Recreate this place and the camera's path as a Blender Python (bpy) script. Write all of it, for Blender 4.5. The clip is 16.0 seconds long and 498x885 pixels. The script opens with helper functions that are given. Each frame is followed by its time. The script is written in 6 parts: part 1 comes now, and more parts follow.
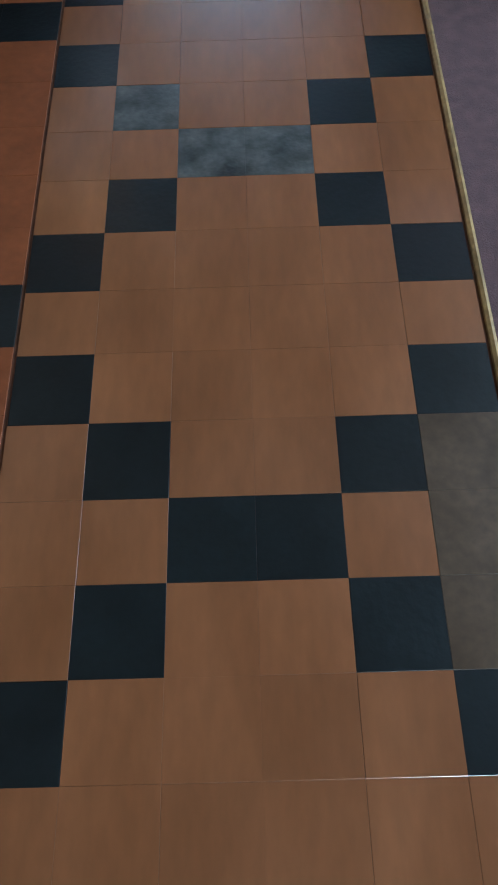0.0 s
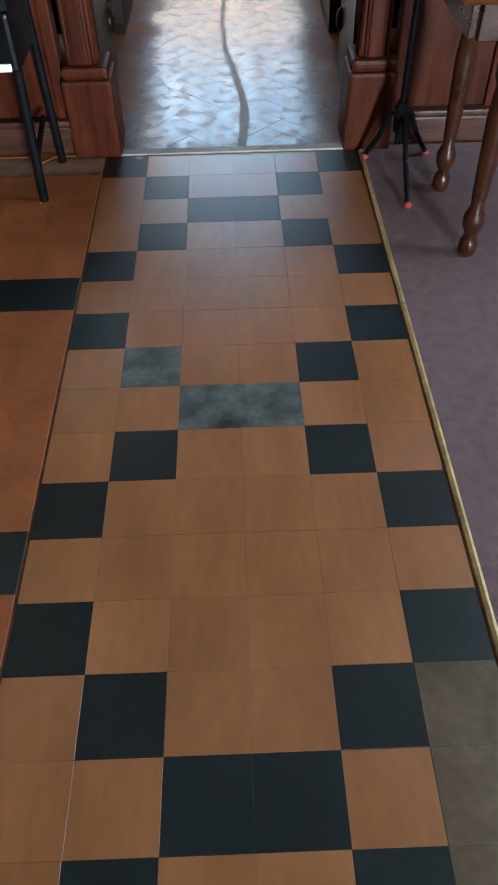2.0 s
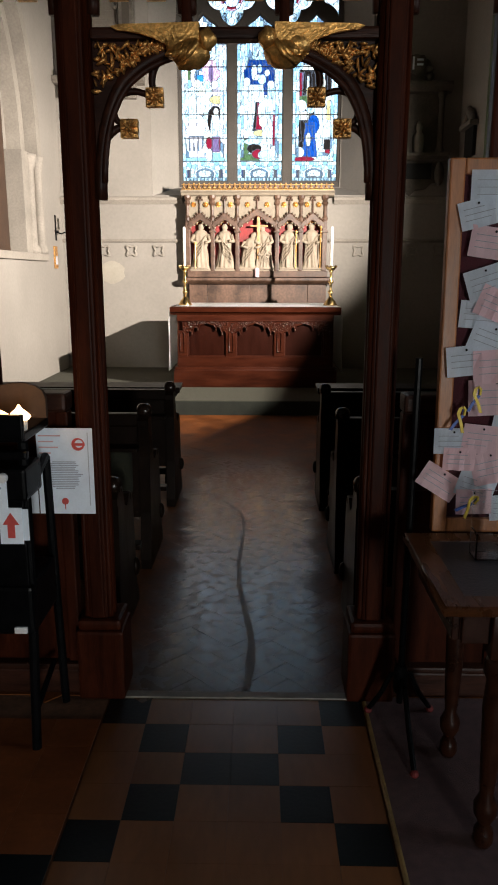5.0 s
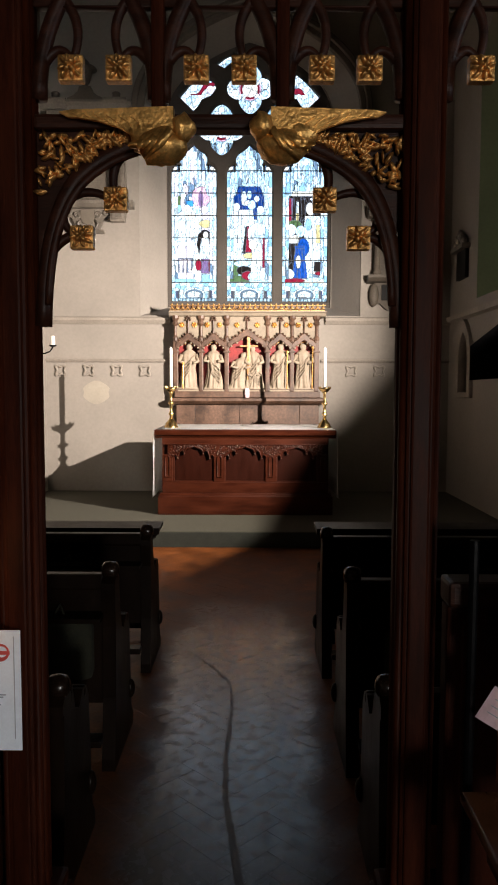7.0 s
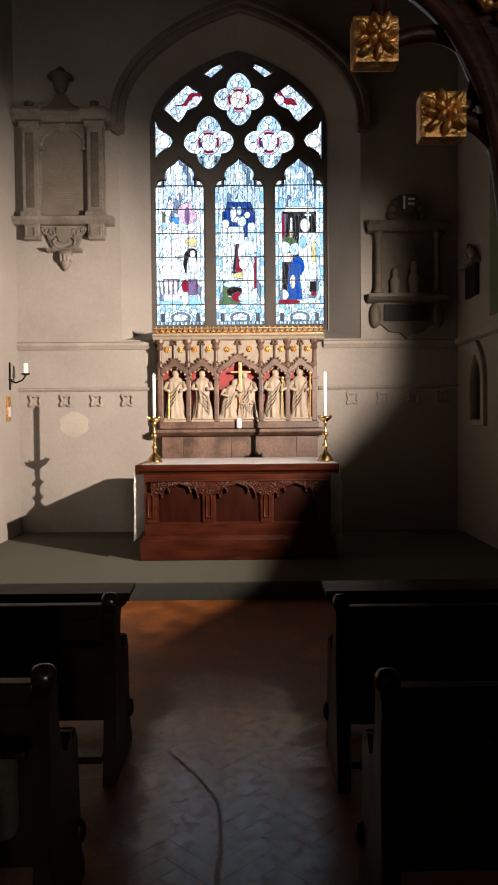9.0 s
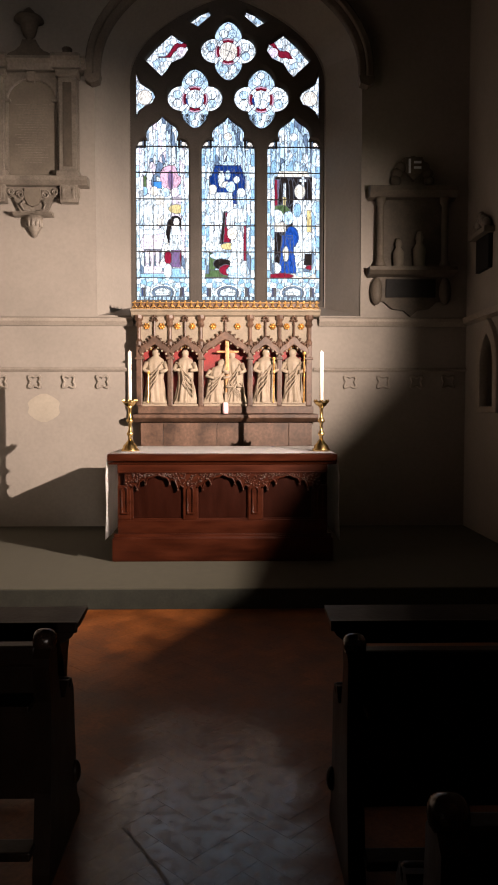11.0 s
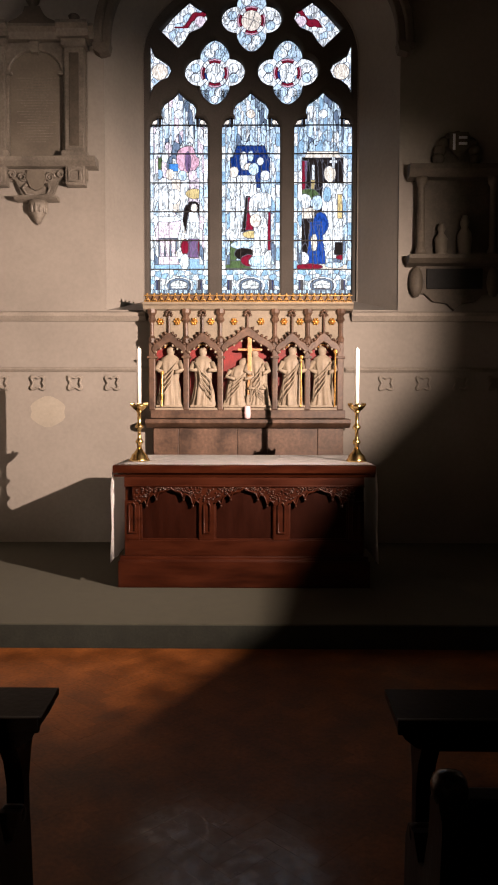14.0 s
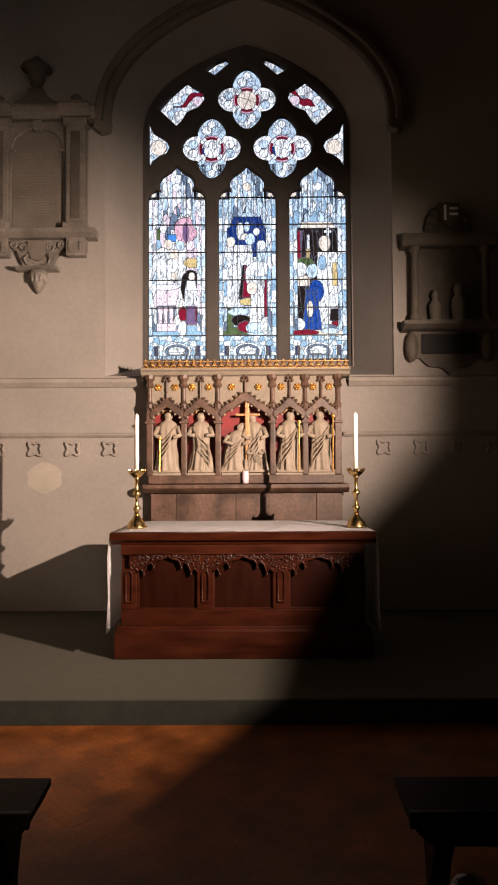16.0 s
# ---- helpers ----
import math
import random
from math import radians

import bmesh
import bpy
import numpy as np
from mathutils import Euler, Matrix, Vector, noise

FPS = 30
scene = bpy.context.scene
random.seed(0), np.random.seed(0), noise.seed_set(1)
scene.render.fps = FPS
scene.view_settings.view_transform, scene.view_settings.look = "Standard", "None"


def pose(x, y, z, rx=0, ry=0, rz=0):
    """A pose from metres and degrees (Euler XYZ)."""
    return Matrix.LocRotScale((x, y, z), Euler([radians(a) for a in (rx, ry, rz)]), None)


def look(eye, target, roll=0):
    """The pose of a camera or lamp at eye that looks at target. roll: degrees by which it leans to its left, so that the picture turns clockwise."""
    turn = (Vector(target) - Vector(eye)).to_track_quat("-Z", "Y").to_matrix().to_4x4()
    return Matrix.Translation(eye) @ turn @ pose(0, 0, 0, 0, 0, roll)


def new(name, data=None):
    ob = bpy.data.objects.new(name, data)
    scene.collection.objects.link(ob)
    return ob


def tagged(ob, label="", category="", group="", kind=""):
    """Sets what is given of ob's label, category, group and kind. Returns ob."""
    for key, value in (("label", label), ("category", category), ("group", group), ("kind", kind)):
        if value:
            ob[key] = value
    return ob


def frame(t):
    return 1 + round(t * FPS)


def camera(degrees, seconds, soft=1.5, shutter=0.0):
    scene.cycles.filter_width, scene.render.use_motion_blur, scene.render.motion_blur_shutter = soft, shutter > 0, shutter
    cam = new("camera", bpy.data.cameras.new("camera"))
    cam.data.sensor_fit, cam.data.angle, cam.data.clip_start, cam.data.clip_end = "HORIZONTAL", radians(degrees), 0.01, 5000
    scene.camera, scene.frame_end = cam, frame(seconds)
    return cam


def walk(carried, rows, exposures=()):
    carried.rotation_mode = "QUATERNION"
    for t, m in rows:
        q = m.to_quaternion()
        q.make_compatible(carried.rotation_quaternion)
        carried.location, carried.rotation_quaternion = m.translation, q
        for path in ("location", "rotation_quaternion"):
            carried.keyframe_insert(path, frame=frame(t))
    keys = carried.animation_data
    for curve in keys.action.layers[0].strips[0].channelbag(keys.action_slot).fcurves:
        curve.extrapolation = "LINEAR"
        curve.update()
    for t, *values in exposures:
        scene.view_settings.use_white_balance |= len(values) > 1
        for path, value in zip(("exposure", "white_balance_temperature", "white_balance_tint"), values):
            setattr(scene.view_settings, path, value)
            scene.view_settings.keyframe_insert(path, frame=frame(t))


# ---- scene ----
cam = camera(37.9, 16.0, soft=1.9)
PATH = [
    (0, (0.001, -0.018, 1.189), (-0.013, 0.851, -0.612), -2.5),
    (0.5, (0.006, -0.012, 1.204), (-0.004, 0.945, -0.552), -2.3),
    (1, (0.002, 0.0, 1.226), (0.003, 1.071, -0.463), -1.8),
    (1.5, (0.006, 0.017, 1.258), (0.012, 1.223, -0.337), -1.8),
    (2, (0.0, 0.026, 1.28), (0.02, 1.354, -0.215), -1.3),
    (2.5, (0.012, 0.034, 1.316), (0.036, 1.546, 0.007), -1.3),
    (3, (0.013, 0.044, 1.368), (0.039, 1.708, 0.259), -1.1),
    (3.5, (0.037, 0.057, 1.408), (0.055, 1.828, 0.478), -1.3),
    (4, (0.049, 0.093, 1.435), (0.05, 1.939, 0.664), -0.8),
    (4.5, (0.088, 0.149, 1.467), (0.068, 2.046, 0.835), -0.2),
    (5, (0.091, 0.206, 1.515), (0.057, 2.154, 1.065), 0.1),
    (5.2, (0.084, 0.263, 1.528), (0.05, 2.225, 1.14), 0.2),
    (7.5, (0.081, 1.056, 1.601), (0.077, 3.053, 1.484), 0.1),
    (8, (0.057, 1.275, 1.592), (0.053, 3.273, 1.508), -0.0),
    (8.5, (0.082, 1.491, 1.591), (0.083, 3.49, 1.522), -0.4),
    (9, (0.093, 1.732, 1.592), (0.103, 3.731, 1.529), -0.5),
    (11.5, (0.116, 2.749, 1.562), (0.164, 4.746, 1.459), 0.0),
    (12, (0.072, 2.927, 1.574), (0.125, 4.924, 1.473), -0.1),
    (12.5, (0.065, 3.014, 1.582), (0.116, 5.01, 1.478), -0.1),
    (13, (0.063, 3.13, 1.564), (0.103, 5.127, 1.463), -0.2),
    (13.5, (0.099, 3.282, 1.578), (0.104, 5.279, 1.479), -0.0),
    (14, (0.099, 3.384, 1.581), (0.081, 5.381, 1.489), 0.1),
    (14.5, (0.076, 3.418, 1.587), (0.052, 5.416, 1.511), 0.2),
    (15, (0.072, 3.42, 1.62), (0.05, 5.419, 1.574), -0.0),
    (15.5, (0.09, 3.428, 1.607), (0.07, 5.428, 1.614), -0.2),
    (16, (0.089, 3.424, 1.617), (0.079, 5.422, 1.694), -0.3),
]
BASE = 3.3
# seconds, stops over the base, white balance
STOPS = [(0.0, 2.47, 4850, 0), (1.0, 2.7, 5020, 0), (1.5, 2.8, 5120, 0), (2.0, 2.76, 5220, -2), (2.5, 2.4, 5250, -5), (3.0, 1.15, 5300, -9), (3.5, 0.22, 5200, -10), (4.0, -0.08, 5450, -6), (4.5, -0.05, 5780, 0), (5.0, -0.1, 6100, 5),
         (7.5, -0.22, 6420, 10), (8.5, -0.4, 6550, 12), (12.0, -0.53, 7150, 20), (14.0, -0.7, 7300, 22), (16.0, -0.85, 7400, 24)]
EXPOSURES = [(t, BASE + v, kelvin, tint) for t, v, kelvin, tint in STOPS]
walk(cam, [(t, look(eye, target, roll)) for t, eye, target, roll in PATH], EXPOSURES)

# ---- light ----
world = bpy.data.worlds.new("overcast_sky")
scene.world = world
world.use_nodes = True
wn = world.node_tree.nodes
sky = wn.new("ShaderNodeTexSky")
sky.sky_type, sky.sun_disc = "NISHITA", False
sky.sun_elevation, sky.sun_rotation = radians(38), radians(140)
sky.air_density, sky.dust_density = 1.0, 4.0
wn["Background"].inputs["Strength"].default_value = 0.135
haze = wn.new("ShaderNodeHueSaturation")
haze.inputs["Saturation"].default_value = 0.42
world.node_tree.links.new(sky.outputs["Color"], haze.inputs["Color"])
world.node_tree.links.new(haze.outputs["Color"], wn["Background"].inputs["Color"])

sun = new("sun", bpy.data.lights.new("sun", "SUN"))
sun.data.energy, sun.data.angle, sun.data.color = 0.8, radians(20), (1, 0.96, 0.9)
sun.matrix_world = look((0, 0, 20), (3, 10, 4))

# unseen area lamp added at the west end to light the nave from behind
west_fill = new("west_fill_lamp", bpy.data.lights.new("west_fill_lamp", "AREA"))
west_fill.data.shape, west_fill.data.size, west_fill.data.size_y = "RECTANGLE", 1.1, 2.0
west_fill.data.energy, west_fill.data.color = 39.0, (1.0, 0.96, 0.9)
west_fill.matrix_world = look((2.9, -8.98, 1.1), (2.9, 0.0, 1.1))

# unseen floodlight on the chapel's south wall, placed from the shadows it casts
LAMP = Vector((2.62, 6.1, 2.72))
flood = new("flood_beam", bpy.data.lights.new("flood_beam", "SPOT"))
flood.data.energy, flood.data.color = 630, (1.0, 0.85, 0.73)
flood.data.spot_size, flood.data.spot_blend, flood.data.shadow_soft_size = radians(104), 1.0, 0.012
flood.matrix_world = look(LAMP, (-1.5, 9.4, 2.95))

# daylight in the nave's south window
bay = new("nave_window_light", bpy.data.lights.new("nave_window_light", "AREA"))
bay.data.shape, bay.data.size, bay.data.size_y = "RECTANGLE", 1.6, 2.0
bay.data.energy, bay.data.color = 3.8, (0.86, 0.93, 1.0)
bay.matrix_world = look((3.6, 1.75, 2.2), (0.0, 2.2, 0.6))


# ---- materials ----
def make_mat(name, color, rough=0.6, metal=0.0, vary=0.15, scale=6.0, fine=60.0, bump=0.15, stretch=(1, 1, 1), tint=None, jitter=0.0, spec=0.5, rvary=0.04, island=0.0):
    """Principled surface with broad stains, fine grain, relief and, for pieces, a shade of their own."""
    m = bpy.data.materials.new(name)
    m.use_nodes = True
    nt = m.node_tree
    N, L = nt.nodes, nt.links
    b = N["Principled BSDF"]
    geo = N.new("ShaderNodeNewGeometry")
    mp = N.new("ShaderNodeMapping")
    mp.inputs["Scale"].default_value = stretch
    L.new(geo.outputs["Position"], mp.inputs["Vector"])
    n1 = N.new("ShaderNodeTexNoise")
    n1.inputs["Scale"].default_value, n1.inputs["Detail"].default_value = scale, 5
    n2 = N.new("ShaderNodeTexNoise")
    n2.inputs["Scale"].default_value, n2.inputs["Detail"].default_value = fine, 6
    for n in (n1, n2):
        L.new(mp.outputs["Vector"], n.inputs["Vector"])
    dark = [c * (1 - vary * 1.6) for c in color]
    lite = tint or [min(1, c * (1 + vary)) for c in color]
    r1 = N.new("ShaderNodeValToRGB")
    r1.color_ramp.elements[0].position, r1.color_ramp.elements[1].position = 0.3, 0.7
    r1.color_ramp.elements[0].color, r1.color_ramp.elements[1].color = (*dark, 1), (*lite, 1)
    L.new(n1.outputs["Fac"], r1.inputs["Fac"])
    g = N.new("ShaderNodeMapRange")
    g.inputs["From Min"].default_value, g.inputs["From Max"].default_value = 0.3, 0.7
    g.inputs["To Min"].default_value, g.inputs["To Max"].default_value = 1 - vary, 1 + vary * 0.6
    L.new(n2.outputs["Fac"], g.inputs["Value"])
    mul = N.new("ShaderNodeVectorMath")
    mul.operation = "SCALE"
    L.new(r1.outputs["Color"], mul.inputs[0])
    L.new(g.outputs["Result"], mul.inputs["Scale"])
    out = mul.outputs["Vector"]
    if jitter:
        info = N.new("ShaderNodeObjectInfo")
        j = N.new("ShaderNodeMapRange")
        j.inputs["To Min"].default_value, j.inputs["To Max"].default_value = 1 - jitter, 1 + jitter
        L.new(info.outputs["Random"], j.inputs["Value"])
        mul2 = N.new("ShaderNodeVectorMath")
        mul2.operation = "SCALE"
        L.new(out, mul2.inputs[0])
        L.new(j.outputs["Result"], mul2.inputs["Scale"])
        out = mul2.outputs["Vector"]
    if island:
        j3 = N.new("ShaderNodeMapRange")
        j3.inputs["To Min"].default_value, j3.inputs["To Max"].default_value = 1 - island, 1 + island
        L.new(geo.outputs["Random Per Island"], j3.inputs["Value"])
        mul3 = N.new("ShaderNodeVectorMath")
        mul3.operation = "SCALE"
        L.new(out, mul3.inputs[0])
        L.new(j3.outputs["Result"], mul3.inputs["Scale"])
        out = mul3.outputs["Vector"]
    L.new(out, b.inputs["Base Color"])
    rr = N.new("ShaderNodeMapRange")
    rr.inputs["From Min"].default_value, rr.inputs["From Max"].default_value = 0.3, 0.7
    rr.inputs["To Min"].default_value, rr.inputs["To Max"].default_value = max(0.03, rough - rvary), min(1, rough + rvary)
    L.new(n1.outputs["Fac"], rr.inputs["Value"])
    L.new(rr.outputs["Result"], b.inputs["Roughness"])
    b.inputs["Metallic"].default_value = metal
    b.inputs["Specular IOR Level"].default_value = spec
    if bump:
        bp = N.new("ShaderNodeBump")
        bp.inputs["Strength"].default_value, bp.inputs["Distance"].default_value = bump, 0.01
        L.new(n2.outputs["Fac"], bp.inputs["Height"])
        L.new(bp.outputs["Normal"], b.inputs["Normal"])
    return m


M = {}
M["plaster"] = make_mat("lime_plaster", (0.25, 0.227, 0.2), 0.85, vary=0.06, scale=1.6, fine=26, bump=0.07)
M["patch"] = make_mat("fresh_plaster", (0.315, 0.285, 0.235), 0.85, vary=0.06, scale=3, fine=30)
M["stone"] = make_mat("dressed_stone", (0.26, 0.232, 0.198), 0.85, vary=0.12, scale=3, fine=40, bump=0.2)
# hood stone, about half as bright as the dressed stone
M["hoodstone"] = make_mat("dark_hood_stone", (0.135, 0.115, 0.095), 0.9, vary=0.15, scale=4, fine=40, bump=0.2)
# tracery stone darkened in colour to read as a backlit silhouette
M["trac"] = make_mat("shaded_tracery_stone", (0.075, 0.066, 0.058), 0.9, vary=0.12, scale=5, fine=50, bump=0.2)
M["brownstone"] = make_mat("brown_alabaster", (0.09, 0.046, 0.027), 0.5, vary=0.35, scale=5, fine=30, bump=0.1, tint=(0.14, 0.078, 0.05))
M["ivory"] = make_mat("carved_pale_stone", (0.29, 0.235, 0.172), 0.6, vary=0.1, scale=14, fine=60, bump=0.15)
M["cream"] = make_mat("cream_stone_panel", (0.235, 0.195, 0.145), 0.7, vary=0.1, scale=8, fine=60, bump=0.15)
M["red"] = make_mat("red_painted_ground", (0.21, 0.015, 0.015), 0.6, vary=0.2, scale=12)
M["gold"] = make_mat("gilding", (0.8, 0.44, 0.13), 0.34, 0.8, vary=0.25, scale=30, fine=120, bump=0.25)
M["crestgold"] = make_mat("dull_cresting_gilt", (0.5, 0.29, 0.1), 0.45, 0.6, vary=0.3, scale=30, fine=120, bump=0.2)
M["palegilt"] = make_mat("pale_worn_gilding", (0.5, 0.27, 0.12), 0.45, 0.35, vary=0.2, scale=25, fine=90, bump=0.2)
M["oldgold"] = make_mat("tarnished_gilding", (0.72, 0.38, 0.12), 0.34, 0.8, vary=0.35, scale=40, fine=150, bump=0.35)
M["brass"] = make_mat("polished_brass", (0.68, 0.47, 0.2), 0.22, 1.0, vary=0.12, scale=20, bump=0.03)
M["oak"] = make_mat("dark_oak", (0.028, 0.0058, 0.002), 0.45, spec=0.06, vary=0.25, scale=7, fine=60, bump=0.08, stretch=(4, 4, 0.5), tint=(0.046, 0.0098, 0.0034))
M["oakh"] = make_mat("dark_oak_rails", (0.026, 0.008, 0.004), 0.45, spec=0.16, vary=0.3, scale=7, fine=60, bump=0.12, stretch=(0.5, 4, 4), tint=(0.045, 0.0145, 0.0075))
M["pew"] = make_mat("black_stained_pew_oak", (0.009, 0.0045, 0.0026), 0.36, spec=0.07, rvary=0.05, vary=0.25, scale=8, fine=50, bump=0.08, stretch=(1, 1, 0.5))
M["pewshine"] = make_mat("rubbed_pew_oak", (0.016, 0.008, 0.005), 0.24, spec=0.35, vary=0.25, scale=12, fine=60, bump=0.05)
M["altarwood"] = make_mat("mahogany_stained_oak", (0.023, 0.0044, 0.0015), 0.36, spec=0.2, vary=0.14, scale=6, fine=50, bump=0.06, stretch=(0.6, 3, 3), tint=(0.042, 0.009, 0.003))
# darker panel wood, with the shade of the recess mixed into its colour
M["altarpanel"] = make_mat("shaded_dark_mahogany", (0.015, 0.0028, 0.001), 0.38, spec=0.15, vary=0.2, scale=5, fine=50, bump=0.06, stretch=(3, 3, 0.6))
M["carving"] = make_mat("mahogany_carving", (0.032, 0.009, 0.004), 0.38, vary=0.3, scale=40, fine=120, bump=0.4)
M["linen"] = make_mat("white_linen", (0.76, 0.75, 0.75), 0.85, vary=0.04, scale=9, fine=200, bump=0.2)
M["wax"] = make_mat("white_wax", (0.8, 0.77, 0.7), 0.5, vary=0.04, bump=0.0)
M["tile"] = make_mat("worn_terracotta_tile", (0.176, 0.069, 0.0225), 0.4, spec=0.3, vary=0.1, scale=5, fine=30, bump=0.02, stretch=(1.6, 0.5, 1), tint=(0.205, 0.083, 0.029), jitter=0.07, rvary=0.04)
M["tileL"] = make_mat("red_terracotta_tile", (0.18, 0.056, 0.018), 0.42, spec=0.3, vary=0.14, scale=7, fine=45, bump=0.06, jitter=0.08)
M["slate"] = make_mat("black_slate_tile", (0.0045, 0.0075, 0.0085), 0.42, spec=0.25, rvary=0.02, vary=0.2, scale=8, fine=70, bump=0.1, jitter=0.2)
M["tileworn"] = make_mat("grey_worn_tile", (0.07, 0.047, 0.027), 0.4, spec=0.3, vary=0.2, scale=9, fine=50, bump=0.04, jitter=0.1)
M["slateworn"] = make_mat("scuffed_slate_tile", (0.022, 0.026, 0.024), 0.4, vary=0.3, scale=16, fine=70, bump=0.15, tint=(0.075, 0.08, 0.072))
M["grout"] = make_mat("tile_joint", (0.13, 0.06, 0.03), 0.9, vary=0.2, scale=20)
M["block"] = make_mat("worn_oak_floor_block", (0.15, 0.045, 0.0105), 0.5, vary=0.26, scale=4, fine=50, bump=0.05, jitter=0.14, island=0.13, tint=(0.205, 0.066, 0.017), spec=0.15)
M["carpet"] = make_mat("mauve_carpet", (0.086, 0.047, 0.049), 0.95, vary=0.16, scale=30, fine=300, bump=0.5)
M["green"] = make_mat("grey_green_carpet", (0.05, 0.048, 0.032), 0.95, vary=0.12, scale=12, fine=250, bump=0.4)
M["strip"] = make_mat("brass_edge_strip", (0.3, 0.2, 0.07), 0.5, 0.1, vary=0.25, scale=20, bump=0.1)
M["iron"] = make_mat("black_iron", (0.003, 0.003, 0.0035), 0.3, 0.0, spec=0.06, vary=0.2, scale=20, bump=0.05)
M["paper"] = make_mat("white_paper", (0.78, 0.84, 0.93), 0.8, vary=0.04, scale=20, fine=200, bump=0.05, jitter=0.05)
M["pink"] = make_mat("pink_paper", (0.86, 0.62, 0.66), 0.8, vary=0.04, scale=20, fine=200, bump=0.05, jitter=0.06)
M["ink"] = make_mat("grey_ink", (0.4, 0.42, 0.48), 0.8, vary=0.1, bump=0)
M["redink"] = make_mat("red_ink", (0.6, 0.08, 0.07), 0.8, vary=0.1, bump=0)
M["faintred"] = make_mat("faded_red_print", (0.7, 0.42, 0.42), 0.8, vary=0.1, bump=0)
M["felt"] = make_mat("maroon_felt", (0.045, 0.006, 0.011), 0.95, vary=0.15, scale=30, fine=250, bump=0.3)
M["pine"] = make_mat("orange_pine_frame", (0.29, 0.098, 0.02), 0.45, vary=0.2, scale=8, fine=50, bump=0.08, stretch=(4, 4, 0.6))
M["table"] = make_mat("varnished_table_oak", (0.024, 0.007, 0.0028), 0.3, spec=0.25, vary=0.25, scale=8, fine=60, bump=0.08, stretch=(3, 0.6, 3))
M["tabletop"] = make_mat("polished_oak_border", (0.075, 0.027, 0.0095), 0.28, spec=0.3, vary=0.25, scale=8, fine=60, bump=0.06, stretch=(3, 0.6, 3))
M["leather"] = make_mat("black_leather_inset", (0.016, 0.017, 0.02), 0.3, vary=0.2, scale=20, fine=160, bump=0.15)
M["yellow"] = make_mat("yellow_ribbon", (0.7, 0.5, 0.04), 0.5, vary=0.1)
M["blue"] = make_mat("blue_ribbon", (0.03, 0.08, 0.35), 0.5, vary=0.1)
M["redtip"] = make_mat("red_rubber", (0.12, 0.01, 0.01), 0.6, vary=0.1)
M["marble"] = make_mat("grey_marble", (0.17, 0.15, 0.125), 0.45, vary=0.2, scale=5, fine=40, bump=0.05)
M["paleslab"] = make_mat("pale_marble_slab", (0.15, 0.13, 0.104), 0.5, vary=0.12, scale=4, fine=40, bump=0.05)
# darker stone for the wall tablet and the monument's trim
M["darkstone"] = make_mat("dark_carved_stone", (0.085, 0.07, 0.053), 0.7, vary=0.2, scale=6, fine=40, bump=0.1)
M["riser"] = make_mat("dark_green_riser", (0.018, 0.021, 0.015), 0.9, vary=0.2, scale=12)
M["blackmarble"] = make_mat("black_marble", (0.012, 0.012, 0.012), 0.65, spec=0.2, vary=0.2, scale=8, bump=0.02)
M["hassock"] = make_mat("olive_kneeler_cloth", (0.022, 0.022, 0.012), 0.95, vary=0.25, scale=30, fine=200, bump=0.4)
M["filler"] = make_mat("black_floor_filler", (0.024, 0.018, 0.014), 0.45, vary=0.3, scale=30, bump=0.2)
M["dim"] = make_mat("timber_ceiling", (0.09, 0.06, 0.04), 0.9, vary=0.1, scale=2, fine=30)
M["brownboard"] = make_mat("brown_window_board", (0.05, 0.026, 0.014), 0.7, vary=0.2, scale=6)


def wax_finish(m, weight, rough, ior, cloud=3.0):
    """A scuffed wax film over a floor, patchy where feet have dulled it."""
    N, L = m.node_tree.nodes, m.node_tree.links
    b = N["Principled BSDF"]
    geo = N.new("ShaderNodeNewGeometry")
    n = N.new("ShaderNodeTexNoise")
    n.inputs["Scale"].default_value, n.inputs["Detail"].default_value, n.inputs["Distortion"].default_value = cloud, 7, 0.0
    L.new(geo.outputs["Position"], n.inputs["Vector"])
    r = N.new("ShaderNodeMapRange")
    r.inputs["From Min"].default_value, r.inputs["From Max"].default_value = 0.38, 0.6
    r.inputs["To Min"].default_value, r.inputs["To Max"].default_value = weight * 0.88, weight
    L.new(n.outputs["Fac"], r.inputs["Value"])
    L.new(r.outputs["Result"], b.inputs["Coat Weight"])
    q = N.new("ShaderNodeMapRange")
    q.inputs["From Min"].default_value, q.inputs["From Max"].default_value = 0.35, 0.65
    q.inputs["To Min"].default_value, q.inputs["To Max"].default_value = rough * 1.08, rough * 0.95
    L.new(n.outputs["Fac"], q.inputs["Value"])
    L.new(q.outputs["Result"], b.inputs["Coat Roughness"])
    b.inputs["Coat IOR"].default_value = ior




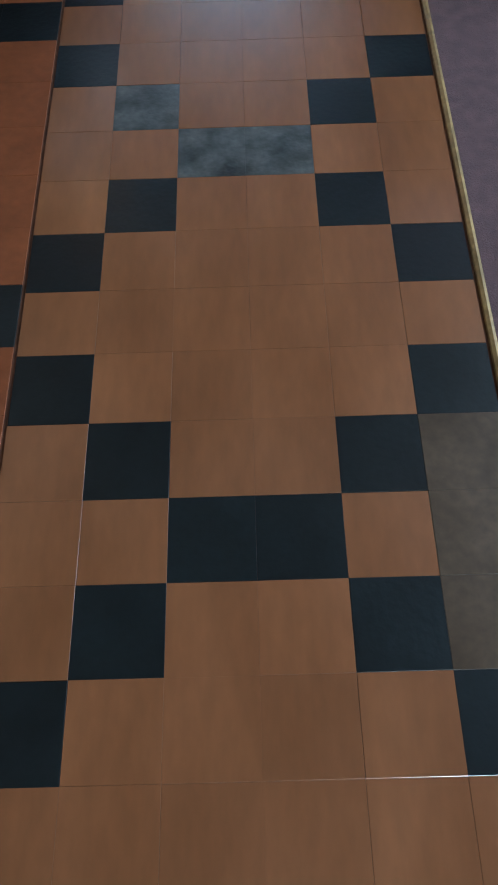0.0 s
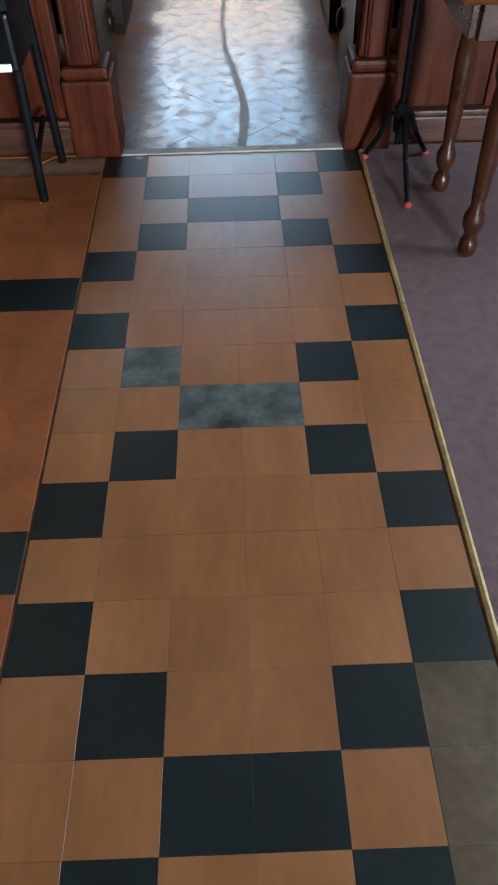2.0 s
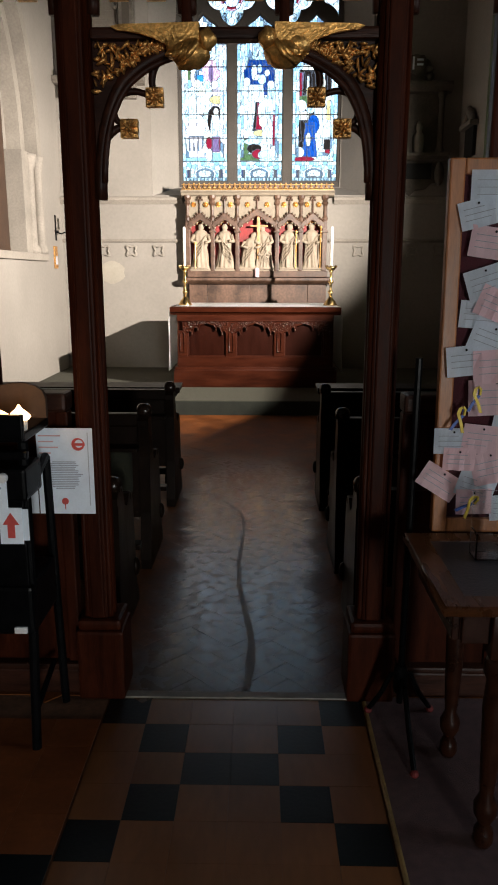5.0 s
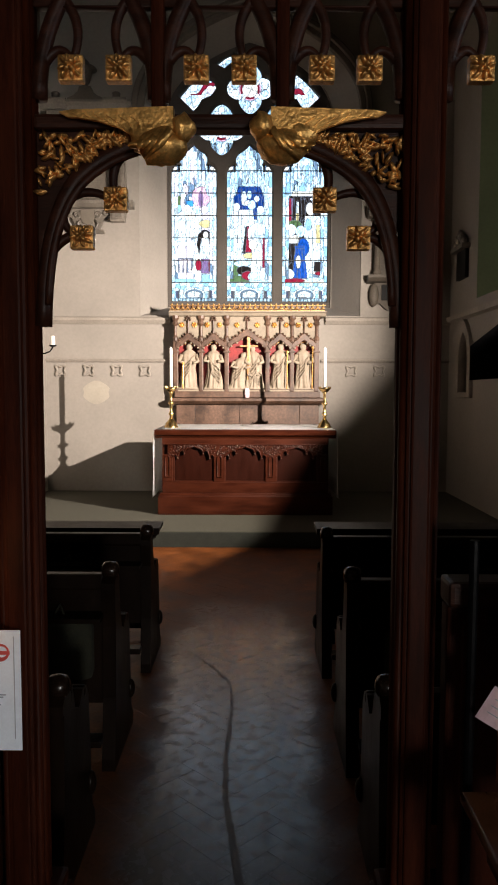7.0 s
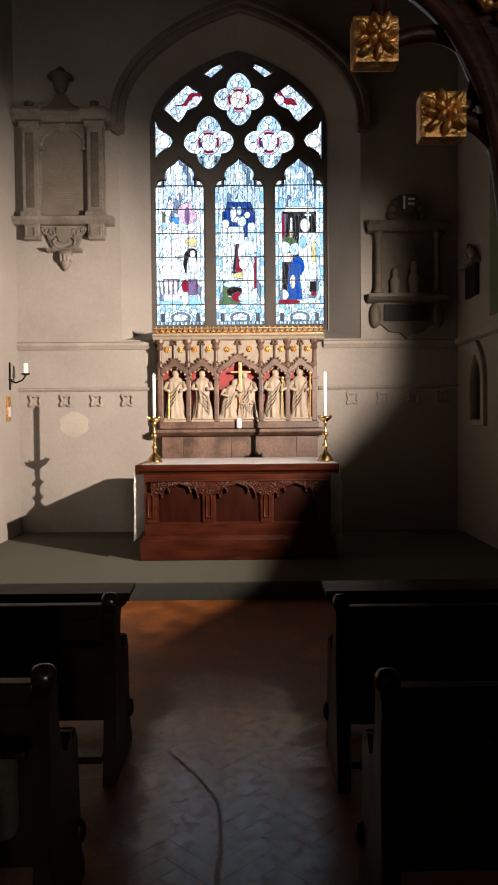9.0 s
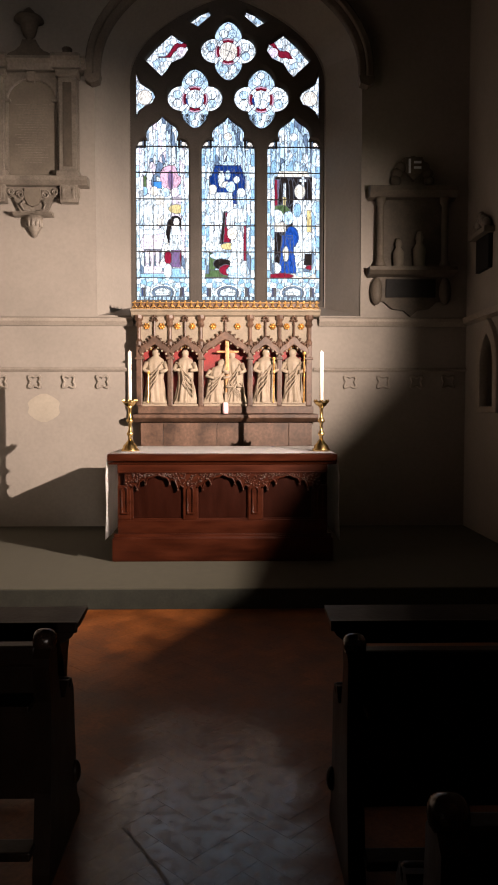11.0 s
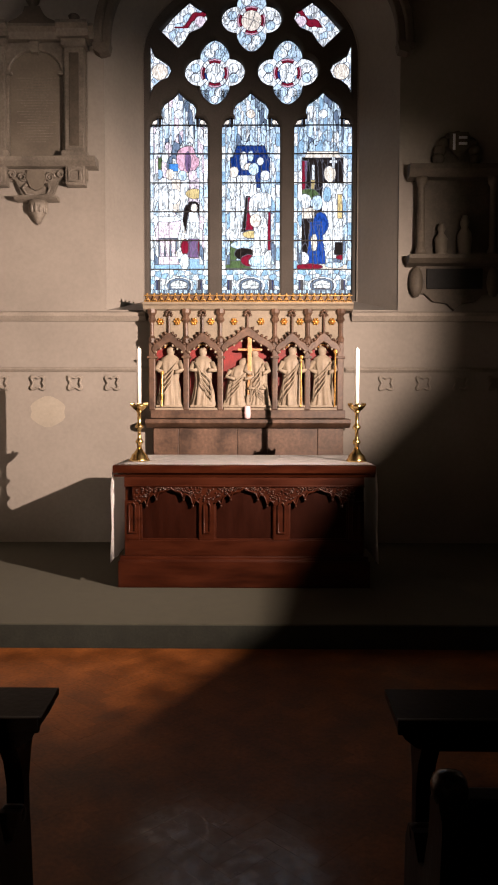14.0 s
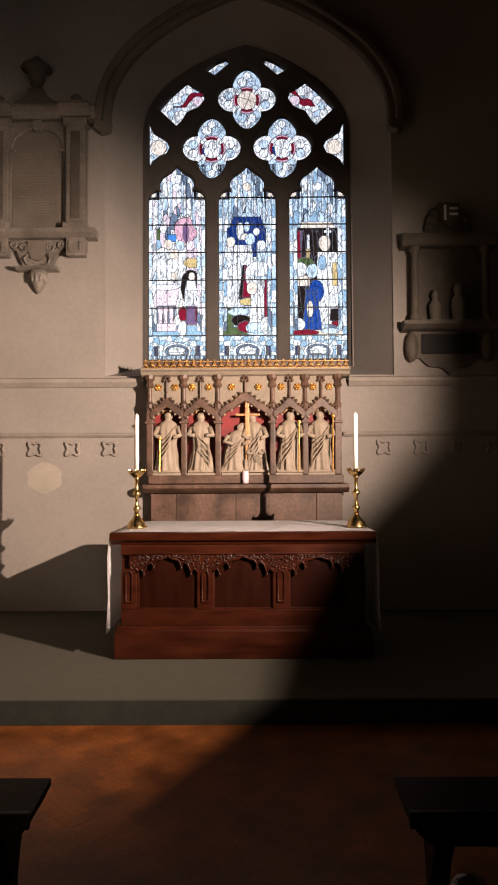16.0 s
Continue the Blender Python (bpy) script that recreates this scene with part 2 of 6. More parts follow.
def aisle_wear(m):
    """Blocks trodden grey and slick along the middle of the aisle, from the screen to short of the altar step."""
    N, L = m.node_tree.nodes, m.node_tree.links
    b = N["Principled BSDF"]
    geo = N.new("ShaderNodeNewGeometry")
    n = N.new("ShaderNodeTexNoise")
    n.inputs["Scale"].default_value, n.inputs["Detail"].default_value = 3.2, 6
    L.new(geo.outputs["Position"], n.inputs["Vector"])
    sep = N.new("ShaderNodeSeparateXYZ")
    L.new(geo.outputs["Position"], sep.inputs["Vector"])

    def chain(op, a, k):
        q = N.new("ShaderNodeMath")
        q.operation = op
        L.new(a, q.inputs[0])
        if isinstance(k, float):
            q.inputs[1].default_value = k
        else:
            L.new(k, q.inputs[1])
        return q.outputs["Value"]

    def fade(a, lo, hi, v0, v1):
        q = N.new("ShaderNodeMapRange")
        q.interpolation_type = "SMOOTHSTEP"
        for key, v in (("From Min", lo), ("From Max", hi), ("To Min", v0), ("To Max", v1)):
            q.inputs[key].default_value = v
        L.new(a, q.inputs["Value"])
        return q.outputs["Result"]
    wob = chain("MULTIPLY", chain("SUBTRACT", n.outputs["Fac"], 0.5), 1.0)
    along = fade(chain("ADD", sep.outputs["Y"], wob), 5.2, 6.7, 1.0, 0.0)
    across = fade(chain("ADD", chain("ABSOLUTE", sep.outputs["X"], 0.0), chain("MULTIPLY", wob, 0.4)), 0.24, 0.52, 1.0, 0.0)
    worn = chain("MULTIPLY", along, across)
    mix = N.new("ShaderNodeMix")
    mix.data_type = "RGBA"
    old = b.inputs["Base Color"].links[0].from_socket
    L.new(worn, mix.inputs["Factor"])
    L.new(old, mix.inputs["A"])
    scuff = N.new("ShaderNodeTexNoise")
    scuff.inputs["Scale"].default_value, scuff.inputs["Detail"].default_value = 19, 9
    L.new(geo.outputs["Position"], scuff.inputs["Vector"])
    tone = N.new("ShaderNodeValToRGB")
    tone.color_ramp.elements[0].position, tone.color_ramp.elements[1].position = 0.36, 0.64
    tone.color_ramp.elements[0].color, tone.color_ramp.elements[1].color = (0.026, 0.018, 0.012, 1), (0.085, 0.072, 0.058, 1)
    L.new(scuff.outputs["Fac"], tone.inputs["Fac"])
    L.new(tone.outputs["Color"], mix.inputs["B"])
    L.new(mix.outputs["Result"], b.inputs["Base Color"])
    L.new(fade(worn, 0.0, 1.0, 0.05, 1.0), b.inputs["Coat Weight"])
    rough = chain("ADD", fade(worn, 0.0, 1.0, 0.36, 0.16), fade(scuff.outputs["Fac"], 0.36, 0.62, 0.17, 0.0))
    L.new(rough, b.inputs["Coat Roughness"])
    b.inputs["Coat IOR"].default_value = 1.5


aisle_wear(M["block"])
wax_finish(M["tile"], 0.7, 0.22, 1.5, 5.0)
wax_finish(M["slate"], 0.4, 0.24, 1.45, 5.0)


def glass_mat(name, color, paint=0.25, scale=28):
    """Stained glass: clear colour with brown painted shading, and a little gloss."""
    m = bpy.data.materials.new(name)
    m.use_nodes = True
    N, L = m.node_tree.nodes, m.node_tree.links
    N.remove(N["Principled BSDF"])
    geo = N.new("ShaderNodeNewGeometry")
    fall = N.new("ShaderNodeMapping")
    fall.inputs["Scale"].default_value = (1.5, 1.0, 0.5)
    L.new(geo.outputs["Position"], fall.inputs["Vector"])
    n = N.new("ShaderNodeTexNoise")
    n.inputs["Scale"].default_value, n.inputs["Detail"].default_value = scale, 6
    n.inputs["Distortion"].default_value = 1.5
    L.new(fall.outputs["Vector"], n.inputs["Vector"])
    r = N.new("ShaderNodeValToRGB")
    r.color_ramp.elements[0].position, r.color_ramp.elements[1].position = 0.36, 0.56
    r.color_ramp.elements[0].color = (*[c * (1 - paint) ** 2 for c in color], 1)
    r.color_ramp.elements[1].color = (*color, 1)
    L.new(n.outputs["Fac"], r.inputs["Fac"])
    n3 = N.new("ShaderNodeTexNoise")
    n3.inputs["Scale"].default_value, n3.inputs["Detail"].default_value, n3.inputs["Distortion"].default_value = scale * 0.42, 3, 1.2
    L.new(fall.outputs["Vector"], n3.inputs["Vector"])
    r3 = N.new("ShaderNodeValToRGB")
    for pos, v in ((0.0, 1.0), (0.41, 1.0), (0.435, 0.25), (0.46, 1.0), (0.5, 1.0), (0.515, 0.3), (0.53, 1.0), (0.58, 1.0), (0.6, 0.3), (0.62, 1.0)):
        e = r3.color_ramp.elements.new(pos)
        e.color = (v, v, v, 1)
    L.new(n3.outputs["Fac"], r3.inputs["Fac"])
    mul = N.new("ShaderNodeMix")
    mul.data_type, mul.blend_type = "RGBA", "MULTIPLY"
    mul.inputs["Factor"].default_value = 0.4
    L.new(r.outputs["Color"], mul.inputs["A"])
    L.new(r3.outputs["Color"], mul.inputs["B"])
    t = N.new("ShaderNodeBsdfTransparent")
    L.new(mul.outputs["Result"], t.inputs["Color"])
    g = N.new("ShaderNodeBsdfGlossy")
    g.inputs["Roughness"].default_value = 0.15
    mix = N.new("ShaderNodeMixShader")
    mix.inputs["Fac"].default_value = 0.03
    L.new(t.outputs["BSDF"], mix.inputs[1])
    L.new(g.outputs["BSDF"], mix.inputs[2])
    L.new(mix.outputs["Shader"], N["Material Output"].inputs["Surface"])
    return m


GLASS = {
    "w": glass_mat("white_glass", (0.62, 0.7, 0.69), 0.5, 22), "p": glass_mat("pale_blue_glass", (0.2, 0.36, 0.47), 0.4, 40),
    "b": glass_mat("deep_blue_glass", (0.004, 0.025, 0.13), 0.3), "r": glass_mat("ruby_glass", (0.16, 0.008, 0.02), 0.3),
    "g": glass_mat("green_glass", (0.06, 0.1, 0.04), 0.4), "n": glass_mat("brown_glass", (0.012, 0.009, 0.008), 0.4),
    "y": glass_mat("yellow_glass", (0.45, 0.36, 0.16), 0.35), "v": glass_mat("violet_glass", (0.13, 0.08, 0.16), 0.4),
    "c": glass_mat("cream_glass", (0.6, 0.56, 0.46), 0.35), "k": glass_mat("pink_glass", (0.5, 0.3, 0.36), 0.4),
    "m": glass_mat("sky_blue_glass", (0.03, 0.17, 0.42), 0.3), "B": glass_mat("bright_blue_glass", (0.006, 0.045, 0.22), 0.35),
    "h": glass_mat("pinkish_white_glass", (0.6, 0.52, 0.56), 0.45, 40), "d": glass_mat("grey_blue_glass", (0.1, 0.15, 0.21), 0.45, 40),
    # dull: transmission lowered to limit the light from the side window
    "dull": glass_mat("dimmed_side_glass", (0.16, 0.18, 0.13), 0.3), "s": glass_mat("silver_blue_glass", (0.38, 0.53, 0.61), 0.5, 24),
}
TRACE = glass_mat("painted_trace_line", (0.07, 0.075, 0.09), 0.3, 60)
# unseen nave pane, made nearly opaque to hold back the sky light
M["dimpane"] = glass_mat("light_cutting_glass", (0.03, 0.035, 0.03), 0.3)
M["lead"] = make_mat("lead_came", (0.015, 0.015, 0.017), 0.6, vary=0.1, bump=0)
clear = bpy.data.materials.new("clear_acrylic")
clear.use_nodes = True
pb = clear.node_tree.nodes["Principled BSDF"]
pb.inputs["Transmission Weight"].default_value, pb.inputs["Roughness"].default_value, pb.inputs["IOR"].default_value = 1.0, 0.03, 1.3
M["acrylic"] = clear
fl = bpy.data.materials.new("candle_flame")
fl.use_nodes = True
fb = fl.node_tree.nodes["Principled BSDF"]
fb.inputs["Emission Color"].default_value, fb.inputs["Emission Strength"].default_value = (1, 0.55, 0.22, 1), 1.2
M["flame"] = fl


# ---- mesh helpers ----
def link_mesh(name, bm, material, parent=None, label="", smooth=False):
    bmesh.ops.recalc_face_normals(bm, faces=bm.faces)
    me = bpy.data.meshes.new(name)
    bm.to_mesh(me)
    bm.free()
    me.materials.append(material)
    if smooth:
        for p in me.polygons:
            p.use_smooth = True
    ob = new(name, me)
    if parent:
        ob.parent = parent
    if label:
        ob["label"] = label
    return ob


def part(name, bm, material, parent, label="", smooth=False):
    return link_mesh(name, bm, material, parent, label, smooth)


def thing(name, at, label, category, group="", kind=""):
    e = new(name)
    e.empty_display_size = 0.1
    e.location = at
    return tagged(e, label, category, group, kind)


def box(bm, x0, x1, y0, y1, z0, z1, bev=0.0):
    vs = bmesh.ops.create_cube(bm, size=1, matrix=Matrix.LocRotScale(((x0 + x1) / 2, (y0 + y1) / 2, (z0 + z1) / 2), None, (x1 - x0, y1 - y0, z1 - z0)))["verts"]
    if bev:
        es = list({e for v in vs for e in v.link_edges})
        bmesh.ops.bevel(bm, geom=es, offset=bev, segments=2, affect="EDGES", profile=0.6)
    return bm


def box1(x0, x1, y0, y1, z0, z1, bev=0.0):
    return box(bmesh.new(), x0, x1, y0, y1, z0, z1, bev)


def lathe(bm, prof, at=(0, 0, 0), segs=20, axis="z"):
    rings = []
    for r, z in prof:
        ring = []
        for i in range(segs):
            a = 2 * math.pi * i / segs
            p = (r * math.cos(a), r * math.sin(a), z)
            if axis == "y":
                p = (p[0], p[2], p[1])
            ring.append(bm.verts.new(Vector(p) + Vector(at)))
        rings.append(ring)
    for a, b in zip(rings, rings[1:]):
        for i in range(segs):
            bm.faces.new((a[i], a[(i + 1) % segs], b[(i + 1) % segs], b[i]))
    bm.faces.new(rings[0][::-1])
    bm.faces.new(rings[-1])
    return bm


def tube(bm, pts, r, segs=8, taper=None):
    pts = [Vector(p) for p in pts]
    rings = []
    for i, p in enumerate(pts):
        d = (pts[min(i + 1, len(pts) - 1)] - pts[max(i - 1, 0)]).normalized()
        up = Vector((0, 1, 0)) if abs(d.y) < 0.9 else Vector((1, 0, 0))
        u = d.cross(up).normalized()
        v = d.cross(u)
        rad = r if taper is None else r * (1 + (taper - 1) * i / (len(pts) - 1))
        rings.append([bm.verts.new(p + rad * (math.cos(2 * math.pi * k / segs) * u + math.sin(2 * math.pi * k / segs) * v)) for k in range(segs)])
    for a, b in zip(rings, rings[1:]):
        for k in range(segs):
            bm.faces.new((a[k], a[(k + 1) % segs], b[(k + 1) % segs], b[k]))
    bm.faces.new(rings[0][::-1])
    bm.faces.new(rings[-1])
    return bm


def prism(bm, pts, lo, hi, axis="x"):
    """Extrude a 2D outline between lo and hi along an axis; pts are the two other coordinates in order."""
    def at(p, w):
        return {"x": (w, p[0], p[1]), "y": (p[0], w, p[1]), "z": (p[0], p[1], w)}[axis]
    a = [bm.verts.new(at(p, lo)) for p in pts]
    b = [bm.verts.new(at(p, hi)) for p in pts]
    n = len(pts)
    bm.faces.new(a)
    bm.faces.new(b[::-1])
    for i in range(n):
        bm.faces.new((a[i], b[i], b[(i + 1) % n], a[(i + 1) % n]))
    return bm


def blob(bm, at, size, segs=10, rings=6):
    bmesh.ops.create_uvsphere(bm, u_segments=segs, v_segments=rings, radius=1, matrix=Matrix.LocRotScale(at, None, size))
    return bm


def plate(outer, holes, y0, y1, bevel=0.0):
    """A plate in the xz plane between y0 and y1, with holes through it, as a bmesh."""
    cu = bpy.data.curves.new("outline", "CURVE")
    cu.dimensions, cu.fill_mode = "2D", "BOTH"
    cu.extrude, cu.bevel_depth, cu.bevel_resolution, cu.offset = (y1 - y0) / 2 - bevel, bevel, 1, -bevel
    for loop in (outer, *holes):
        sp = cu.splines.new("POLY")
        sp.points.add(len(loop) - 1)
        for q, p in zip(sp.points, loop):
            q.co = (p[0], p[1], 0, 1)
        sp.use_cyclic_u = True
    ob = bpy.data.objects.new("outline", cu)
    me = ob.to_mesh()
    bm = bmesh.new()
    bm.from_mesh(me)
    ob.to_mesh_clear()
    bpy.data.objects.remove(ob)
    for v in bm.verts:
        x, y, z = v.co
        v.co = (x, (y0 + y1) / 2 - z, y)
    return bm


def arch_outline(xc, half, z0, spring, rise, n=24, p=1.2, q=2.2):
    """Jambs and a pointed four-centred head, anticlockwise from the lower right corner."""
    pts = [(xc + half, z0), (xc + half, spring)]
    for i in range(1, 2 * n):
        t = math.pi * i / (2 * n)
        c = math.cos(t)
        u = math.copysign(abs(c) ** 1.3, c)
        pts.append((xc + half * u, spring + rise * max(0, 1 - abs(u) ** p) ** (1 / q)))
    return pts + [(xc - half, spring), (xc - half, z0)]


def pointed(xc, half, z0, spring, rise, n=8):
    """A two-centred pointed head on jambs."""
    R = (half * half + rise * rise) / (2 * half)
    a1 = math.acos(max(-1, min(1, (R - half) / R)))
    right = [(xc + half - R + R * math.cos(a1 * i / n), spring + R * math.sin(a1 * i / n)) for i in range(n + 1)]
    left = [(2 * xc - x, z) for x, z in right[::-1][1:]]
    return [(xc + half, z0)] + right + left + [(xc - half, z0)]


# ---- structure: chapel shell ----
EAST, GLASSY, XC = 11.05, 11.78, 0.035
NORTH, SOUTH = -2.8, 2.83
TOP = 7.4
OPEN = arch_outline(0.055, 1.53, 2.62, 5.33, 1.4)
INNER = arch_outline(XC, 1.2, 2.8, 5.5, 1.08)
wall_e = link_mesh("wall_east", plate([(NORTH - 0.3, 0), (SOUTH + 0.3, 0), (SOUTH + 0.3, TOP), (NORTH - 0.3, TOP)], [OPEN], EAST, EAST + 0.25), M["plaster"])
tagged(wall_e, "off-white plastered chapel end wall with a window opening", "wall", kind="structure")
outer_e = link_mesh("wall_east_outer", plate([(NORTH - 0.3, 0), (SOUTH + 0.3, 0), (SOUTH + 0.3, TOP), (NORTH - 0.3, TOP)], [INNER], 11.66, 11.92), M["plaster"])
tagged(outer_e, "outer leaf of the thick chapel end wall", "wall", kind="structure")
bm = bmesh.new()
a = [bm.verts.new((x, EAST + 0.02, z)) for x, z in OPEN]
b = [bm.verts.new((x, 11.68, z)) for x, z in INNER]
for i in range(len(a)):
    k = (i + 1) % len(a)
    bm.faces.new((a[i], a[k], b[k], b[i]))
tagged(link_mesh("window_splay", bm, M["plaster"]), "pale plastered splayed window reveal", "window reveal", kind="structure")

# hood moulding over the window, in two rolls that end on plain stops
HX = 0.07
for half, rise, w, proud in ((1.47, 1.36, 0.09, 0.075), (1.55, 1.44, 0.085, 0.125)):
    o1 = arch_outline(HX, half + w, 5.3, 5.36, rise + w)
    o0 = arch_outline(HX, half, 5.3, 5.36, rise)
    tagged(link_mesh("hood_mould", plate(o1 + o0[::-1], [], EAST - proud, EAST + 0.02, 0.018), M["hoodstone"]), "dark grey stone hood mould round the window arch", "moulding", kind="structure")
for sx in (-1, 1):
    bm = prism(bmesh.new(), [(HX + sx * 1.46, 5.31), (HX + sx * 1.645, 5.31), (HX + sx * 1.635, 5.24), (HX + sx * 1.57, 5.2), (HX + sx * 1.48, 5.23)], EAST - 0.12, EAST + 0.01, "y")
    tagged(link_mesh("hood_stop", bm, M["hoodstone"]), "plain grey stone stop at the foot of the hood mould", "moulding", kind="structure")

# north wall with a blind arched recess
def wall_yz(name, outer, holes, x0, x1, material, label):
    bm = plate(outer, holes, x0, x1)
    for v in bm.verts:
        v.co = (v.co.y, v.co.x, v.co.z)
    return tagged(link_mesh(name, bm, material), label, "wall", kind="structure")


RN = arch_outline(8.62, 1.5, 1.78, 3.0, 2.3, p=1.6)
wall_yz("wall_north", [(2.72, 0), (11.3, 0), (11.3, TOP), (2.72, TOP)], [RN], NORTH - 0.3, NORTH, M["plaster"], "off-white plastered side wall with an arched recess")
bm = box1(NORTH - 0.62, NORTH - 0.3, 6.8, 10.4, 1.5, 5.6)
tagged(link_mesh("recess_back", bm, M["plaster"]), "plastered back of the arched recess", "wall", kind="structure")
for d, w, x1 in ((0.0, 0.16, NORTH + 0.02), (0.22, 0.16, NORTH - 0.12)):
    o1 = arch_outline(8.62, 1.52 - d, 2.98, 3.0, 2.32 - d, p=1.6)
    o0 = arch_outline(8.62, 1.52 - d - w, 2.98, 3.0, 2.32 - d - w, p=1.6)
    wall_yz("recess_arch_order", o1 + o0[::-1], [], x1 - 0.2, x1, M["stone"], "grey dressed stone arch order of the recess").data.materials[0] = M["stone"]
jamb = thing("recess_jamb", (NORTH, 9.9, 1.78), "grey stone jamb with shafts, cap and base beside the recess", "jamb", kind="structure")
for dy, dx, r in ((0.08, 0.0, 0.06), (-0.1, -0.06, 0.07), (-0.28, -0.14, 0.06)):
    part("shaft", lathe(bmesh.new(), [(r * 1.5, 0), (r * 1.5, 0.06), (r * 1.1, 0.1), (r, 0.12), (r, 1.02), (r * 1.15, 1.05), (r * 1.5, 1.14), (r * 1.6, 1.2)], (dx, dy, 0), 14), M["stone"], jamb, smooth=True)
part("jamb_stone", box1(-0.3, -0.03, -0.4, 0.17, 0, 1.22, 0.01), M["stone"], jamb)
part("sill_stone", box1(-0.3, 0.05, -2.9, 0.22, -0.09, 0.0, 0.012), M["stone"], jamb)
part("window_board", box1(-0.28, -0.24, -2.8, -0.42, 0.0, 1.9), M["brownboard"], jamb)

# south wall with a window
SW = arch_outline(8.95, 0.9, 2.72, 5.2, 1.0)
wall_yz("wall_south", [(2.72, 0), (11.3, 0), (11.3, TOP), (2.72, TOP)], [SW, pointed(10.23, 0.23, 1.52, 1.98, 0.4)], SOUTH, SOUTH + 0.35, M["plaster"], "off-white plastered side wall with a window and a niche")
ws = thing("window_2", (SOUTH + 0.3, 8.95, 2.72), "tall plain side window with a pale surround", "window", kind="structure")
bm = bmesh.new()
for i in range(-4, 5):
    box(bm, 0.02, 0.035, i * 0.2 - 0.006, i * 0.2 + 0.006, 0, 3.5)
for i in range(1, 12):
    box(bm, 0.02, 0.035, -0.9, 0.9, i * 0.3 - 0.006, i * 0.3 + 0.006)
part("lead_lattice", bm, M["lead"], ws)
part("pane", box1(0.04, 0.046, -0.9, 0.9, 0, 3.5), GLASS["dull"], ws)
# piscina niche
ni = thing("wall_niche", (SOUTH, 10.23, 1.52), "small pointed stone niche let into the plaster wall", "niche", kind="structure")
bm = plate([(y - 10.23, z - 1.52) for y, z in pointed(10.23, 0.31, 1.5, 1.98, 0.52)] , [[(y - 10.23, z - 1.52) for y, z in pointed(10.23, 0.2, 1.56, 1.98, 0.36)]], -0.05, 0.05, 0.01)
for v in bm.verts:
    v.co = (v.co.y, v.co.x, v.co.z)
part("surround", bm, M["stone"], ni)
part("niche_back", box1(0.25, 0.3, -0.3, 0.3, -0.05, 1.0), M["stone"], ni)
part("niche_shelf", box1(-0.04, 0.28, -0.21, 0.21, 0.0, 0.05, 0.01), M["stone"], ni)

bm = box1(NORTH - 0.3, SOUTH + 0.35, 2.72, 11.9, TOP, TOP + 0.2)
tagged(link_mesh("ceiling", bm, M["dim"]), "dim plaster chapel ceiling", "ceiling", kind="structure")
bm = box1(-3.9, 3.9, -9.0, 2.72, 6.2, 6.4)
tagged(link_mesh("ceiling_nave", bm, M["dim"]), "dim plaster nave ceiling", "ceiling", kind="structure")
# the doorway is made up to go with the added west lamp
wwest = plate([(-3.9, 0), (3.9, 0), (3.9, 6.2), (-3.9, 6.2)], [[(2.25, 0.02), (3.55, 0.02), (3.55, 2.15), (2.25, 2.15)]], -9.2, -9.0)
tagged(link_mesh("wall_west", wwest, M["stone"]), "plain stone west wall with a made-up, unseen doorway", "wall", kind="structure")
wall_yz("wall_nave_north", [(-9.0, 0), (2.72, 0), (2.72, 6.2), (-9.0, 6.2)], [], -3.9, -3.7, M["stone"], "plain stone nave wall")
# unseen piers added beside the screen to keep nave light off the chapel
for nm, bx in (("wall_nave_pier", (-3.9, -1.47, 2.6, 2.95, 0, TOP)), ("wall_nave_pier", (1.47, 3.9, 2.6, 2.95, 0, TOP)), ("wall_nave_head", (-1.47, 1.47, 2.72, 2.95, 4.6, TOP))):
    tagged(link_mesh(nm, box1(*bx), M["stone"]), "unseen nave wall added to close off stray light", "wall", kind="structure")
wall_yz("wall_nave_south", [(-9.0, 0), (2.72, 0), (2.72, 6.2), (-9.0, 6.2)], [arch_outline(1.75, 0.85, 1.2, 2.6, 0.8)], 3.7, 3.9, M["stone"], "plain stone nave wall with a window")

nw = thing("window_3", (3.85, 1.75, 1.2), "dim leaded nave window", "window", kind="structure")
part("pane", box1(0.0, 0.006, -0.85, 0.85, 0, 2.4), M["dimpane"], nw)
part("lead_lattice", box1(-0.02, -0.005, -0.01, 0.01, 0, 2.4), M["lead"], nw)

# string courses and the quatrefoil frieze on the east wall
def course(name, x0, x1, z0, z1, proud):
    bm = prism(bmesh.new(), [(EAST + 0.01, z0), (EAST - proud * 0.4, z0), (EAST - proud, z0 + (z1 - z0) * 0.5), (EAST - proud, z1 - 0.015), (EAST - proud * 0.5, z1), (EAST + 0.01, z1)], x0, x1, "x")
    tagged(link_mesh(name, bm, M["stone"]), "pale stone string course along the plaster wall", "moulding", kind="structure")


course("string_course", NORTH, -1.05, 2.5, 2.6, 0.07)
course("string_course", 1.1, SOUTH, 2.5, 2.6, 0.07)
course("string_course_low", NORTH, -1.0, 1.97, 2.02, 0.04)
course("string_course_low", 1.04, SOUTH, 1.97, 2.02, 0.04)
bm = prism(bmesh.new(), [(SOUTH + 0.01, 2.5), (SOUTH - 0.06, 2.53), (SOUTH - 0.07, 2.59), (SOUTH + 0.01, 2.61)], 2.95, EAST - 0.08, "y")
tagged(link_mesh("string_course_side", bm, M["stone"]), "pale stone string course along the side wall", "moulding", kind="structure")


